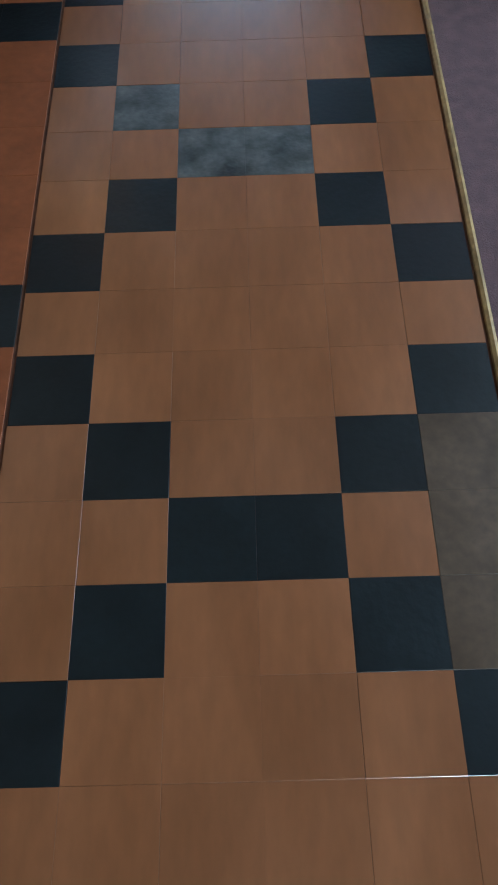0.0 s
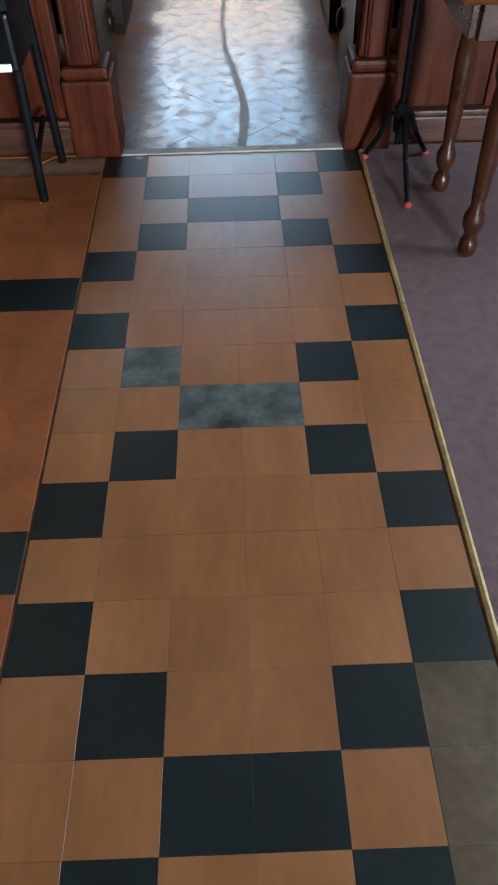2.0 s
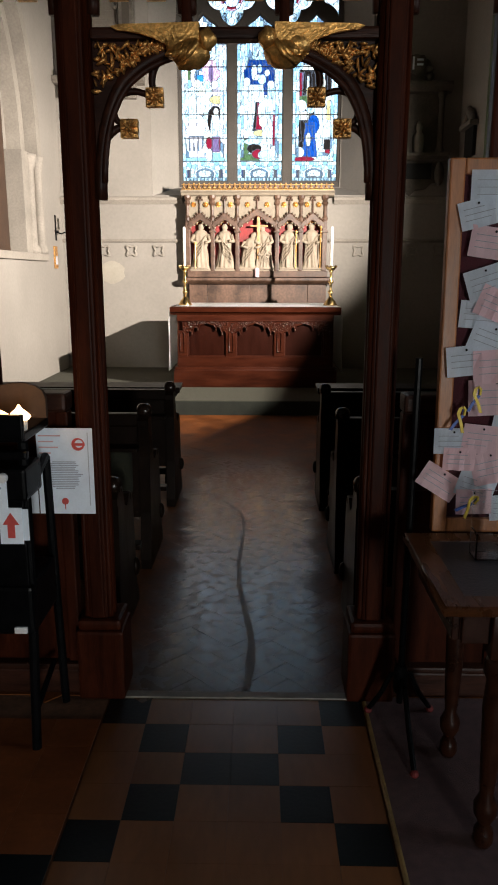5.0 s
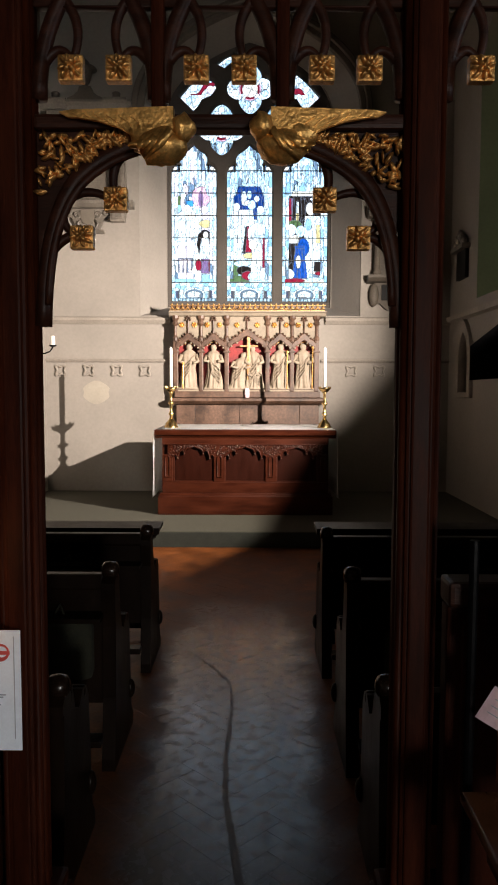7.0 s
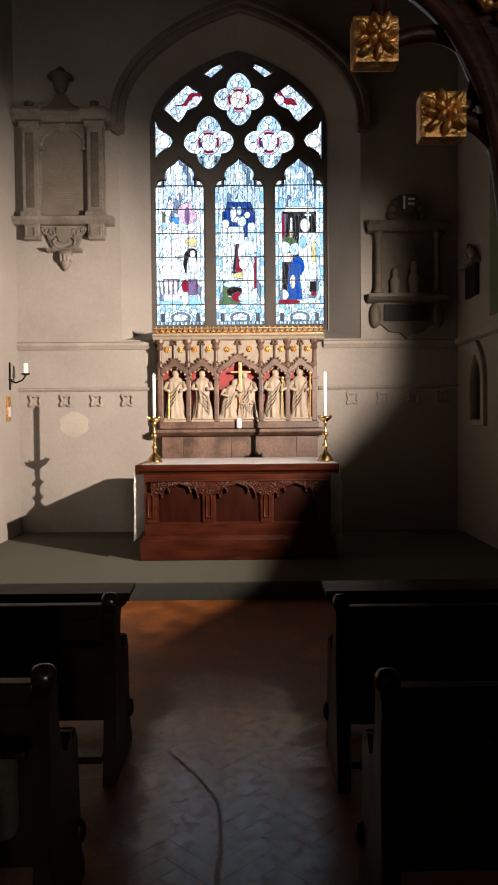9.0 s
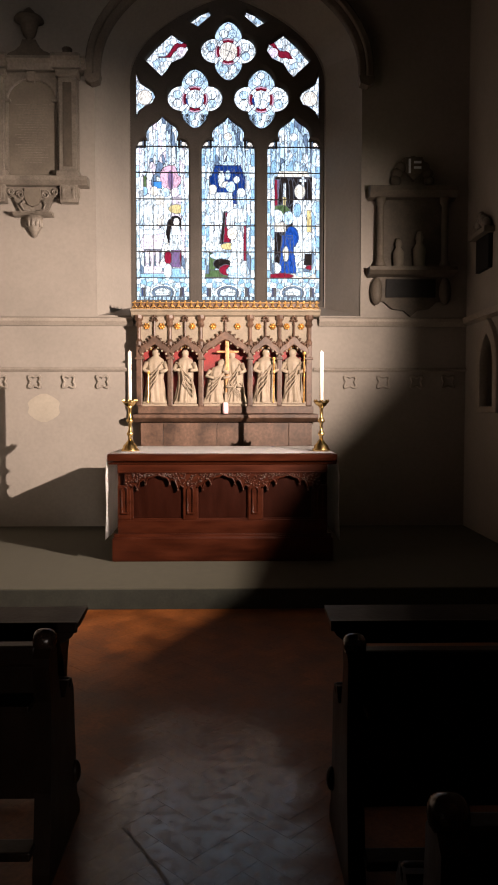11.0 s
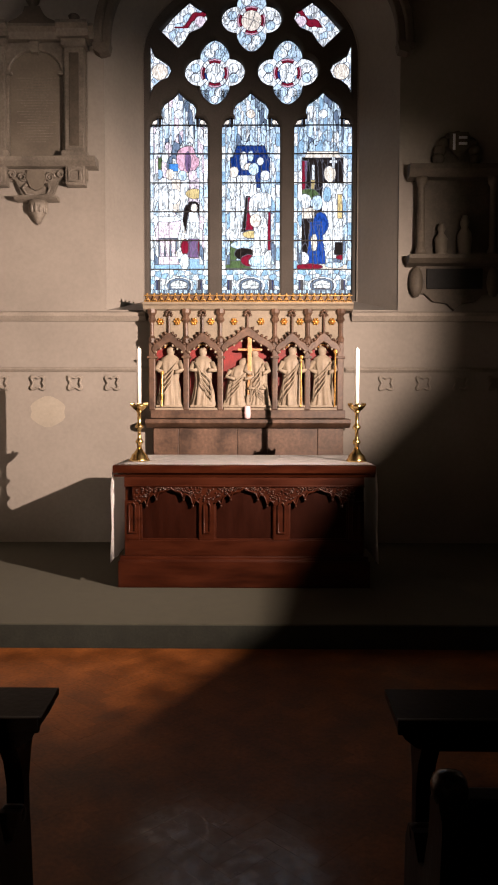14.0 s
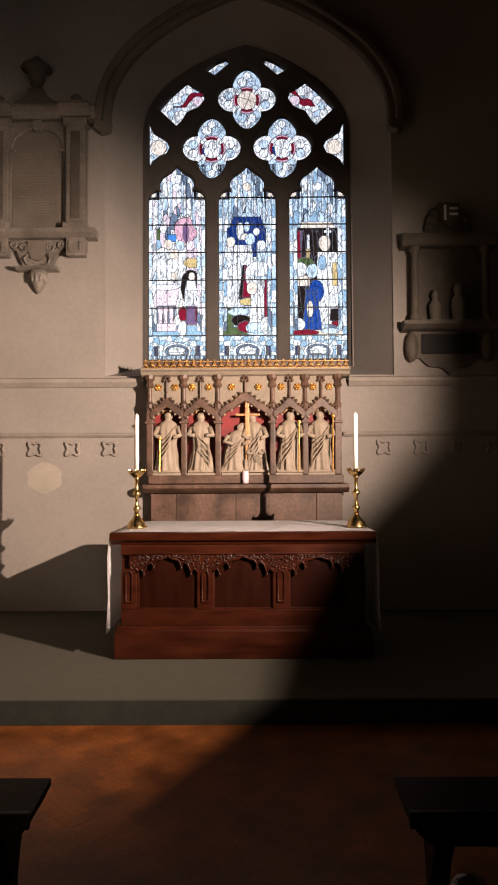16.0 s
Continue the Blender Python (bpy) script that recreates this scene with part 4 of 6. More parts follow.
def candlestick(x):
    c = thing("altar_candlestick", (x, 9.42, 1.147), "polished brass candlestick with a tall white candle on the altar", "candlestick", "altar candlesticks")
    part("foot", lathe(bmesh.new(), [(0.085, 0), (0.085, 0.012), (0.07, 0.03), (0.066, 0.05), (0.045, 0.07), (0.03, 0.09), (0.02, 0.11)], segs=24), M["brass"], c, smooth=True)
    part("stem", lathe(bmesh.new(), [(0.02, 0.1), (0.018, 0.14), (0.03, 0.15), (0.034, 0.165), (0.022, 0.18), (0.015, 0.2), (0.015, 0.26), (0.032, 0.275), (0.036, 0.29), (0.022, 0.305), (0.015, 0.32), (0.016, 0.4), (0.03, 0.42)], segs=18), M["brass"], c, smooth=True)
    part("drip_pan", lathe(bmesh.new(), [(0.02, 0.415), (0.045, 0.43), (0.068, 0.455), (0.072, 0.468), (0.06, 0.465), (0.02, 0.455), (0.016, 0.5)], segs=24), M["brass"], c, smooth=True)
    for i in range(8):
        a = i * math.pi / 4
        part("coronet", blob(bmesh.new(), (0.068 * math.cos(a), 0.068 * math.sin(a), 0.474), (0.008, 0.008, 0.014), 6, 4), M["brass"], c)
    part("candle", lathe(bmesh.new(), [(0.018, 0.48), (0.018, 0.92), (0.015, 0.935), (0.004, 0.938), (0.002, 0.95)], segs=16), M["wax"], c, "white wax candle", True)


candlestick(-0.87)
candlestick(0.94)

# ---- reredos ----
RX, RY = 0.02, 10.86
rer = thing("reredos", (RX, RY, PZ), "brown stone reredos with five red-backed niches and gilded cresting", "reredos")


def R(z):
    return z - PZ


part("base_block", box1(-0.99, 0.99, 0.06, 0.19, 0, R(1.39)), M["brownstone"], rer)
for x0, x1 in ((-0.98, -0.72), (-0.715, -0.11), (-0.105, 0.2), (0.205, 0.72), (0.725, 0.98)):
    part("base_slab", box1(x0, x1, 0.04, 0.062, R(1.05), R(1.38), 0.004), M["brownstone"], rer)
prof = [(0.1, R(1.385)), (0.0, R(1.39)), (-0.05, R(1.42)), (-0.07, R(1.44)), (-0.07, R(1.475)), (0.1, R(1.485))]
part("ledge", prism(bmesh.new(), prof, -1.05, 1.05, "x"), M["brownstone"], rer)
part("niche_plinth", box1(-1.0, 1.0, -0.03, 0.19, R(1.485), R(1.57), 0.008), M["brownstone"], rer)
part("back_slab", box1(-0.99, 0.99, 0.12, 0.19, R(1.57), R(2.62)), M["brownstone"], rer)
NICHES = [(-0.81, 0.155, 1), (-0.465, 0.155, 1), (-0.005, 0.25, 2), (0.45, 0.15, 1), (0.775, 0.15, 1)]
for cx, h, kind in NICHES:
    part("niche_ground", box1(cx - h, cx + h, 0.105, 0.125, R(1.57), R(2.4)), M["red"], rer, "red painted niche ground")
    part("niche_step", box1(cx - h + 0.005, cx + h - 0.005, -0.01, 0.11, R(1.57), R(1.595), 0.005), M["ivory"], rer)
for x in (-0.985, -0.635, -0.285, 0.275, 0.61, 0.945):
    w = 0.03 if abs(x) < 0.9 else 0.035
    part("pier", box1(x - w, x + w, -0.02, 0.13, R(1.57), R(2.28), 0.012), M["brownstone"], rer)
    part("pier_cap", box1(x - w - 0.015, x + w + 0.015, -0.035, 0.13, R(2.1), R(2.125), 0.006), M["brownstone"], rer)
    part("pinnacle", lathe(bmesh.new(), [(0.034, R(2.26)), (0.04, R(2.3)), (0.022, R(2.33)), (0.022, R(2.46)), (0.045, R(2.49)), (0.03, R(2.53)), (0.05, R(2.56)), (0.05, R(2.6))], (x, -0.01, 0), 8), M["brownstone"], rer)
for cx, h, kind in NICHES:
    def canopy(hh, s, rise):
        pts = []
        for i in range(-12, 13):
            u = i / 12
            pts.append((cx + u * hh, s + rise * (0.6 * (1 - abs(u)) ** 1.7 + 0.4 * (1 - u * u) ** 0.5) + 0.012 * abs(math.sin(u * 2 * math.pi))))
        return pts
    s, ri = (2.14, 0.125) if kind == 1 else (2.155, 0.17)
    top = canopy(h + 0.025, s + 0.05, ri + 0.05)
    low = canopy(h - 0.01, s, ri)
    part("canopy_arch", plate([(x, R(z)) for x, z in top + low[::-1]], [], -0.035, 0.06, 0.008), M["brownstone"], rer)
    for k in range(1, 6):
        for sx in (-1, 1):
            px, pz = top[12 + sx * (2 * k)]
            bm = blob(bmesh.new(), (px + sx * 0.006, -0.02, R(pz) + 0.008), (0.017, 0.024, 0.018), 7, 5)
            blob(bm, (px + sx * 0.016, -0.03, R(pz) + 0.016), (0.01, 0.012, 0.01), 6, 4)
            part("crocket", bm, M["brownstone"], rer, smooth=True)
    fld = [(cx - h - 0.02, R(2.585))] + [(x, R(z)) for x, z in canopy(h + 0.02, s + 0.045, ri + 0.045)] + [(cx + h + 0.02, R(2.585))]
    part("spandrel_panel", plate(fld, [], 0.0, 0.1), M["cream"], rer, "cream stone spandrel panel")
    part("crocket_stem", tube(bmesh.new(), [(cx, -0.02, R(s + ri + 0.03)), (cx, -0.02, R(2.53))], 0.013, 8), M["brownstone"], rer)
    bm = bmesh.new()
    for i, (dx, dz) in enumerate(((0, 0), (0.028, 0.0), (-0.028, 0.0), (0.02, 0.03), (-0.02, 0.03), (0, 0.045))):
        blob(bm, (cx + dx, -0.025, R(2.54) + dz), (0.017, 0.02, 0.016), 7, 5)
    part("finial", bm, M["brownstone"], rer, smooth=True)
    for sx in (-1, 1):
        ex = cx + sx * (h * 0.55)
        bm = lathe(bmesh.new(), [(0.004, -0.016), (0.014, -0.014), (0.016, -0.004), (0.034, 0.0), (0.034, 0.01)], (0, 0, 0), 12, "y")
        for i in range(6):
            blob(bm, (0.027 * math.cos(i * 1.047), -0.004, 0.027 * math.sin(i * 1.047)), (0.012, 0.012, 0.012), 6, 4)
        for v in bm.verts:
            v.co += Vector((ex, -0.012, R(2.475)))
        part("rosette", bm, M["gold"], rer, "gilded rosette", True)
        for k in range(3):
            u = sx * (0.25 + 0.3 * k)
            zz = s + ri * (0.6 * (1 - abs(u)) ** 1.7 + 0.4 * (1 - u * u) ** 0.5)
            part("cusp_bead", blob(bmesh.new(), (cx + u * h, -0.03, R(zz) - 0.006), (0.013, 0.013, 0.013), 7, 5), M["ivory"], rer, smooth=True)
prof = [(0.19, R(2.585)), (0.0, R(2.585)), (-0.04, R(2.6)), (-0.06, R(2.63)), (-0.085, R(2.645)), (-0.085, R(2.66)), (-0.06, R(2.665)), (0.19, R(2.665))]
part("cornice", prism(bmesh.new(), prof, -1.07, 1.07, "x"), M["cream"], rer, "cream stone cornice")
part("cresting_back", box1(-1.05, 1.05, 0.0, 0.1, R(2.665), R(2.745)), M["brownstone"], rer)
part("cresting_rail", box1(-1.06, 1.06, -0.03, 0.0, R(2.667), R(2.677), 0.003), M["crestgold"], rer, "gilded cresting rail")
part("cresting_rail", box1(-1.06, 1.06, -0.03, 0.0, R(2.735), R(2.744), 0.003), M["crestgold"], rer, "gilded cresting rail")
for i in range(30):
    x = -1.03 + i * 0.071
    bm = tube(bmesh.new(), [(x - 0.03, -0.018, R(2.68)), (x - 0.012, -0.022, R(2.7)), (x, -0.02, R(2.735))], 0.006, 6)
    tube(bm, [(x + 0.03, -0.018, R(2.68)), (x + 0.012, -0.022, R(2.7)), (x, -0.02, R(2.735))], 0.006, 6)
    blob(bm, (x, -0.022, R(2.7)), (0.012, 0.012, 0.014), 8, 6)
    part("crest_leaf", bm, M["crestgold"], rer, "gilded cresting leaf", True)
    part("crest_tip", blob(bmesh.new(), (x, -0.016, R(2.752)), (0.012, 0.01, 0.014), 8, 6), M["crestgold"], rer, "gilded cresting tip", True)


def robed(name, x, z0, h, lean=0.0, wide=1.0, seed=1, label="", bow=0.0):
    """A plain carved robed shape: fluted body, shoulders, a smooth head."""
    bm = bmesh.new()
    segs, rows = 44, []
    prof = [(0.0, 0.5), (0.03, 0.5), (0.12, 0.44), (0.25, 0.4), (0.38, 0.37), (0.45, 0.36), (0.52, 0.38), (0.6, 0.4), (0.66, 0.41), (0.72, 0.42), (0.8, 0.36), (0.83, 0.24), (0.86, 0.13), (0.885, 0.165), (0.93, 0.185), (0.965, 0.16), (0.99, 0.08), (1.0, 0.02)]
    for t, r in prof:
        ring = []
        for i in range(segs):
            a = 2 * math.pi * i / segs
            fold = 1 + (0.2 * math.sin(a * 10 + seed + t * 7 * math.sin(seed)) + 0.14 * math.sin(a * 4 + seed * 2 + t * 5) + 0.06 * math.sin(a * 19 - t * 9)) * (1.05 - t) if t < 0.78 else 1
            ry = 0.75 if t < 0.84 else 1.0
            ring.append(bm.verts.new((lean * h * t * t + bow * h * max(0, t - 0.4) + r * wide * h * 0.36 * fold * math.cos(a), ry * r * h * 0.3 * fold * math.sin(a), h * t)))
        rows.append(ring)
    for p, q in zip(rows, rows[1:]):
        for i in range(segs):
            bm.faces.new((p[i], p[(i + 1) % segs], q[(i + 1) % segs], q[i]))
    bm.faces.new(rows[0][::-1])
    bm.faces.new(rows[-1])
    for sx in (-1, 1):
        pts = [(sx * 0.14 * h * wide, -0.03 * h, 0.74 * h), (sx * 0.2 * h * wide, -0.07 * h, 0.6 * h), (sx * 0.1 * h, -0.15 * h, 0.56 * h + 0.05 * h * ((seed + sx) % 2))]
        tube(bm, [(p[0] + lean * h * 0.5 + bow * h * 0.25, p[1], p[2]) for p in pts], 0.05 * h, 8, 0.7)
    # a cloak swept from shoulder to hip, and its falling edge
    for k in range(4):
        s1 = 1 if seed % 2 else -1
        pts = [(s1 * (0.13 - 0.02 * k) * h * wide, -0.1 * h, (0.74 - 0.03 * k) * h), (0.02 * s1 * h, -(0.135 + 0.008 * k) * h, (0.58 - 0.07 * k) * h), (-s1 * 0.13 * h * wide, -0.115 * h, (0.44 - 0.1 * k) * h), (-s1 * 0.15 * h * wide, -0.12 * h, (0.22 - 0.06 * k) * h + 0.02)]
        tube(bm, [(p[0] + lean * h * 0.4 + bow * h * max(0, p[2] / h - 0.4), p[1], p[2]) for p in pts], 0.014 * h, 6, 0.6)
    box(bm, -0.2 * h * wide, 0.2 * h * wide, -0.13 * h, 0.13 * h, -0.012, 0.012, 0.004)
    ob = link_mesh(name, bm, M["ivory"], smooth=True)
    ob.location = (RX + x, RY + 0.045, z0)
    tagged(ob, label or "pale carved stone robed figure standing in a red niche", "statue", "reredos statues")
    return ob


ZS = 1.61
robed("niche_statue", -0.81, ZS, 0.62, 0.02, 1.1, 1)
robed("niche_statue", -0.465, ZS, 0.61, 0.0, 1.05, 4)
robed("niche_statue", 0.45, ZS, 0.62, 0.02, 1.1, 7)
robed("niche_statue", 0.775, ZS, 0.62, -0.02, 1.1, 9)
robed("group_statue", -0.12, ZS, 0.5, 0.05, 1.4, 3, "pale carved kneeling robed figure beside the gilded cross", 0.2)
robed("group_statue", 0.12, ZS, 0.6, -0.03, 1.0, 5, "pale carved bending robed figure beside the gilded cross", -0.12)
robed("group_statue", 0.1, ZS, 0.3, 0.0, 1.5, 6, "small pale carved seated figure before the cross").location.y -= 0.05
cr = thing("gilded_cross", (RX + 0.015, RY + 0.05, 1.6), "gilded cross standing in the middle niche", "cross")
part("upright", box1(-0.021, 0.021, -0.06, -0.03, 0.12, 0.74, 0.006), M["palegilt"], cr)
part("crossbar", box1(-0.12, 0.13, -0.055, -0.035, 0.578, 0.602, 0.006), M["palegilt"], cr)
part("foot_block", box1(-0.03, 0.03, -0.07, 0.0, 0.0, 0.13, 0.006), M["ivory"], cr)
for cx, h, _ in NICHES:
    if abs(cx) > 0.1:
        ha = thing("gilded_halo", (RX + cx, RY + 0.08, 2.2), "small gilded halo and crown above a niche figure", "ornament", "gilded halos")
        bm = bmesh.new()
        for i in range(7):
            blob(bm, (0.05 * math.cos(i * 0.52), -0.02, 0.02 + 0.03 * math.sin(i * 0.52)), (0.012, 0.01, 0.012), 6, 4)
        part("halo_beads", bm, M["gold"], ha)
for x, dx, top in ((-0.81, -0.07, 0.34), (0.45, 0.09, 0.5), (0.775, 0.11, 0.56)):
    st = thing("gilded_staff", (RX + x + dx, RY - 0.055, ZS), "thin gilded staff held by a niche figure", "staff", "gilded staffs")
    part("rod", tube(bmesh.new(), [(0, 0, 0), (0.005, 0, top)], 0.008, 8), M["gold"], st)
    part("rod_head", blob(bmesh.new(), (0.005, 0, top), (0.02, 0.012, 0.02), 8, 6), M["gold"], st)
vt = thing("altar_votive", (RX - 0.005, RY - 0.03, 1.485), "small pinkish votive candle on the reredos ledge", "candle")
part("wax_stub", lathe(bmesh.new(), [(0.03, 0), (0.034, 0.05), (0.03, 0.12), (0.012, 0.13)], (0, -0.03, 0), 14), M["pink"], vt, smooth=True)

# ---- wall monuments ----
mon = thing("wall_monument", (-2.17, EAST, 3.54), "large grey marble wall monument with pilasters and an urn", "monument")


def mm(z):
    return z - 3.54


part("slab", box1(-0.34, 0.3, -0.05, 0.0, mm(4.2), mm(5.3), 0.01), M["paleslab"], mon)
part("backing", box1(-0.5, 0.52, -0.03, 0.0, mm(3.95), mm(5.4)), M["marble"], mon)
for sx, x in ((-1, -0.4), (1, 0.41)):
    part("pilaster", box1(x - 0.1, x + 0.1, -0.13, 0.0, mm(4.2), mm(5.28), 0.012), M["marble"], mon)
    part("pilaster_panel", box1(x - 0.05, x + 0.05, -0.14, -0.12, mm(4.27), mm(5.2), 0.006), M["darkstone"], mon)
    part("pilaster_base", box1(x - 0.13, x + 0.13, -0.16, 0.0, mm(4.15), mm(4.22), 0.012), M["marble"], mon)
    part("pilaster_cap", box1(x - 0.13, x + 0.13, -0.16, 0.0, mm(5.26), mm(5.34), 0.015), M["marble"], mon)
    part("bracket", box1(x - 0.1, x + 0.1, -0.12, 0.0, mm(3.88), mm(4.08), 0.012), M["marble"], mon)
part("shelf", prism(bmesh.new(), [(0.0, mm(4.06)), (-0.12, mm(4.07)), (-0.17, mm(4.11)), (-0.19, mm(4.15)), (0.0, mm(4.16))], -0.62, 0.63, "x"), M["marble"], mon)
part("entablature", prism(bmesh.new(), [(0.0, mm(5.33)), (-0.12, mm(5.34)), (-0.15, mm(5.4)), (-0.2, mm(5.43)), (-0.2, mm(5.46)), (0.0, mm(5.47))], -0.63, 0.62, "x"), M["marble"], mon)
arch_rect = [(-0.32, mm(4.17)), (0.32, mm(4.17)), (0.32, mm(5.33)), (-0.32, mm(5.33))]
arch_void = [(0.27, mm(4.19)), (0.27, mm(5.02))] + [(0.27 * math.cos(math.pi * i / 20), mm(5.02) + 0.23 * math.sin(math.pi * i / 20)) for i in range(1, 20)] + [(-0.27, mm(5.02)), (-0.27, mm(4.19))]
part("arched_surround", plate(arch_rect, [arch_void], -0.085, -0.04, 0.012), M["marble"], mon)
part("keystone", prism(bmesh.new(), [(-0.035, mm(5.22)), (0.035, mm(5.22)), (0.05, mm(5.33)), (-0.05, mm(5.33))], -0.11, -0.05, "y"), M["marble"], mon)
for sx in (-1, 1):
    part("impost", box1(sx * 0.27 - 0.035, sx * 0.27 + 0.035, -0.1, -0.05, mm(5.0), mm(5.03), 0.006), M["marble"], mon)
    part("cornice_break", prism(bmesh.new(), [(0.0, mm(5.34)), (-0.17, mm(5.35)), (-0.2, mm(5.41)), (-0.245, mm(5.44)), (-0.245, mm(5.475)), (0.0, mm(5.485))], sx * 0.41 - 0.16, sx * 0.41 + 0.16, "x"), M["marble"], mon)
    part("urn_knob", lathe(bmesh.new(), [(0.05, mm(5.48)), (0.03, mm(5.5)), (0.055, mm(5.53)), (0.05, mm(5.56)), (0.06, mm(5.57)), (0.05, mm(5.585)), (0.01, mm(5.59))], (sx * 0.41, -0.1, 0), 12), M["darkstone"], mon, smooth=True)
ped = [(-0.25, mm(5.47)), (0.25, mm(5.47)), (0.235, mm(5.5)), (0.16, mm(5.53)), (0.1, mm(5.58)), (0.075, mm(5.65)), (-0.075, mm(5.65)), (-0.1, mm(5.58)), (-0.16, mm(5.53)), (-0.235, mm(5.5))]
part("ogee_pedestal", prism(bmesh.new(), ped, -0.16, 0.0, "y"), M["darkstone"], mon)
part("urn", lathe(bmesh.new(), [(0.06, mm(5.65)), (0.035, mm(5.68)), (0.065, mm(5.72)), (0.09, mm(5.8)), (0.1, mm(5.86)), (0.165, mm(5.885)), (0.15, mm(5.91)), (0.08, mm(5.93)), (0.06, mm(5.98)), (0.02, mm(6.02))], (-0.01, -0.1, 0), 16), M["darkstone"], mon, smooth=True)
for i in range(24):
    w = 0.2 - 0.035 * ((i * 5) % 4)
    part("inscription_line", box1(-w, w, -0.0525, -0.0495, mm(4.98) - 0.028 * i, mm(4.987) - 0.028 * i), M["marble"], mon)
apron = [(-0.34, mm(4.06)), (0.34, mm(4.06)), (0.31, mm(3.99)), (0.22, mm(3.94)), (0.17, mm(3.82)), (0.13, mm(3.76)), (-0.13, mm(3.76)), (-0.17, mm(3.82)), (-0.22, mm(3.94)), (-0.31, mm(3.99))]
part("apron", prism(bmesh.new(), apron, -0.06, 0.0, "y"), M["marble"], mon)
for sx in (-1, 1):
    for vx, vz, r in ((0.14, 3.97, 0.05), (0.25, 4.0, 0.04)):
        spiral = [(sx * (vx + r * (1 - 0.75 * i / 22) * math.cos(0.5 * i)), -0.075, mm(vz) + r * (1 - 0.75 * i / 22) * math.sin(0.5 * i)) for i in range(23)]
        part("scroll", tube(bmesh.new(), spiral, 0.012, 8, 0.6), M["marble"], mon, smooth=True)
    part("leaf_spray", tube(bmesh.new(), [(sx * 0.1, -0.07, mm(3.9)), (sx * 0.14, -0.085, mm(3.86)), (sx * 0.11, -0.07, mm(3.8)), (sx * 0.04, -0.075, mm(3.79))], 0.018, 8, 0.5), M["marble"], mon, smooth=True)
    part("bracket_panel", plate([(sx * 0.41 - 0.07, mm(3.91)), (sx * 0.41 + 0.07, mm(3.91)), (sx * 0.41 + 0.07, mm(4.05)), (sx * 0.41 - 0.07, mm(4.05))], [[(sx * 0.41 - 0.045, mm(3.935)), (sx * 0.41 + 0.045, mm(3.935)), (sx * 0.41 + 0.045, mm(4.025)), (sx * 0.41 - 0.045, mm(4.025))]], -0.135, -0.11, 0.004), M["marble"], mon)
cart = [(-0.095, mm(4.04)), (0.085, mm(4.04)), (0.095, mm(3.95)), (0.06, mm(3.86)), (0.0, mm(3.835)), (-0.06, mm(3.86)), (-0.1, mm(3.95))]
part("cartouche", prism(bmesh.new(), cart, -0.09, -0.05, "y"), M["paleslab"], mon)
part("corbel_shelf", prism(bmesh.new(), [(0.0, mm(3.73)), (-0.1, mm(3.735)), (-0.14, mm(3.755)), (-0.14, mm(3.77)), (0.0, mm(3.775))], -0.22, 0.22, "x"), M["marble"], mon)
part("corbel", lathe(bmesh.new(), [(0.1, mm(3.735)), (0.095, mm(3.68)), (0.08, mm(3.62)), (0.05, mm(3.56)), (0.03, mm(3.52)), (0.008, mm(3.5))], (0.0, -0.03, 0), 16), M["marble"], mon, smooth=True)
for i in range(7):
    a = math.pi * (i / 6) + math.pi
    part("corbel_leaf", blob(bmesh.new(), (0.085 * math.cos(a), -0.03 + 0.085 * math.sin(a), mm(3.66)), (0.018, 0.016, 0.055), 8, 6), M["marble"], mon, smooth=True)

m2 = thing("wall_tablet", (2.16, EAST, 2.62), "dark stone wall tablet with small columns, busts and a shield crest", "monument")


def m3(z):
    return z - 2.62


part("recess_slab", box1(-0.4, 0.4, -0.04, 0, m3(3.16), m3(3.96)), M["darkstone"], m2)
part("cornice", prism(bmesh.new(), [(0, m3(3.94)), (-0.14, m3(3.95)), (-0.19, m3(4.02)), (-0.19, m3(4.07)), (0, m3(4.09))], -0.5, 0.5, "x"), M["darkstone"], m2)
part("shelf", prism(bmesh.new(), [(0, m3(3.06)), (-0.14, m3(3.08)), (-0.2, m3(3.12)), (-0.2, m3(3.16)), (0, m3(3.17))], -0.5, 0.5, "x"), M["darkstone"], m2)
for x in (-0.37, 0.37):
    part("column", lathe(bmesh.new(), [(0.06, m3(3.17)), (0.06, m3(3.21)), (0.042, m3(3.24)), (0.038, m3(3.86)), (0.06, m3(3.9)), (0.06, m3(3.95))], (x, -0.12, 0), 14), M["darkstone"], m2, smooth=True)
    part("side_scroll", blob(bmesh.new(), (x * 1.08, -0.06, m3(2.9)), (0.07, 0.06, 0.16), 10, 8), M["darkstone"], m2, smooth=True)
part("inscription", box1(-0.29, 0.29, -0.06, 0, m3(2.83), m3(3.04), 0.008), M["blackmarble"], m2, "black inscription panel")
part("lower_frame", box1(-0.4, 0.4, -0.04, 0, m3(2.78), m3(3.08), 0.01), M["darkstone"], m2)
part("apron", prism(bmesh.new(), [(-0.32, m3(2.79)), (0.32, m3(2.79)), (0.22, m3(2.7)), (0.08, m3(2.68)), (0.0, m3(2.61)), (-0.08, m3(2.68)), (-0.22, m3(2.7))], -0.06, 0, "y"), M["darkstone"], m2)
for x, h, w in ((-0.16, 0.32, 0.07), (0.08, 0.4, 0.08)):
    part("bust", lathe(bmesh.new(), [(w, m3(3.17)), (w * 0.8, m3(3.19)), (w * 0.95, m3(3.17) + h * 0.5), (w * 0.4, m3(3.17) + h * 0.68), (w * 0.6, m3(3.17) + h * 0.82), (w * 0.3, m3(3.17) + h)], (x, -0.11, 0), 14), M["paleslab"], m2, smooth=True)
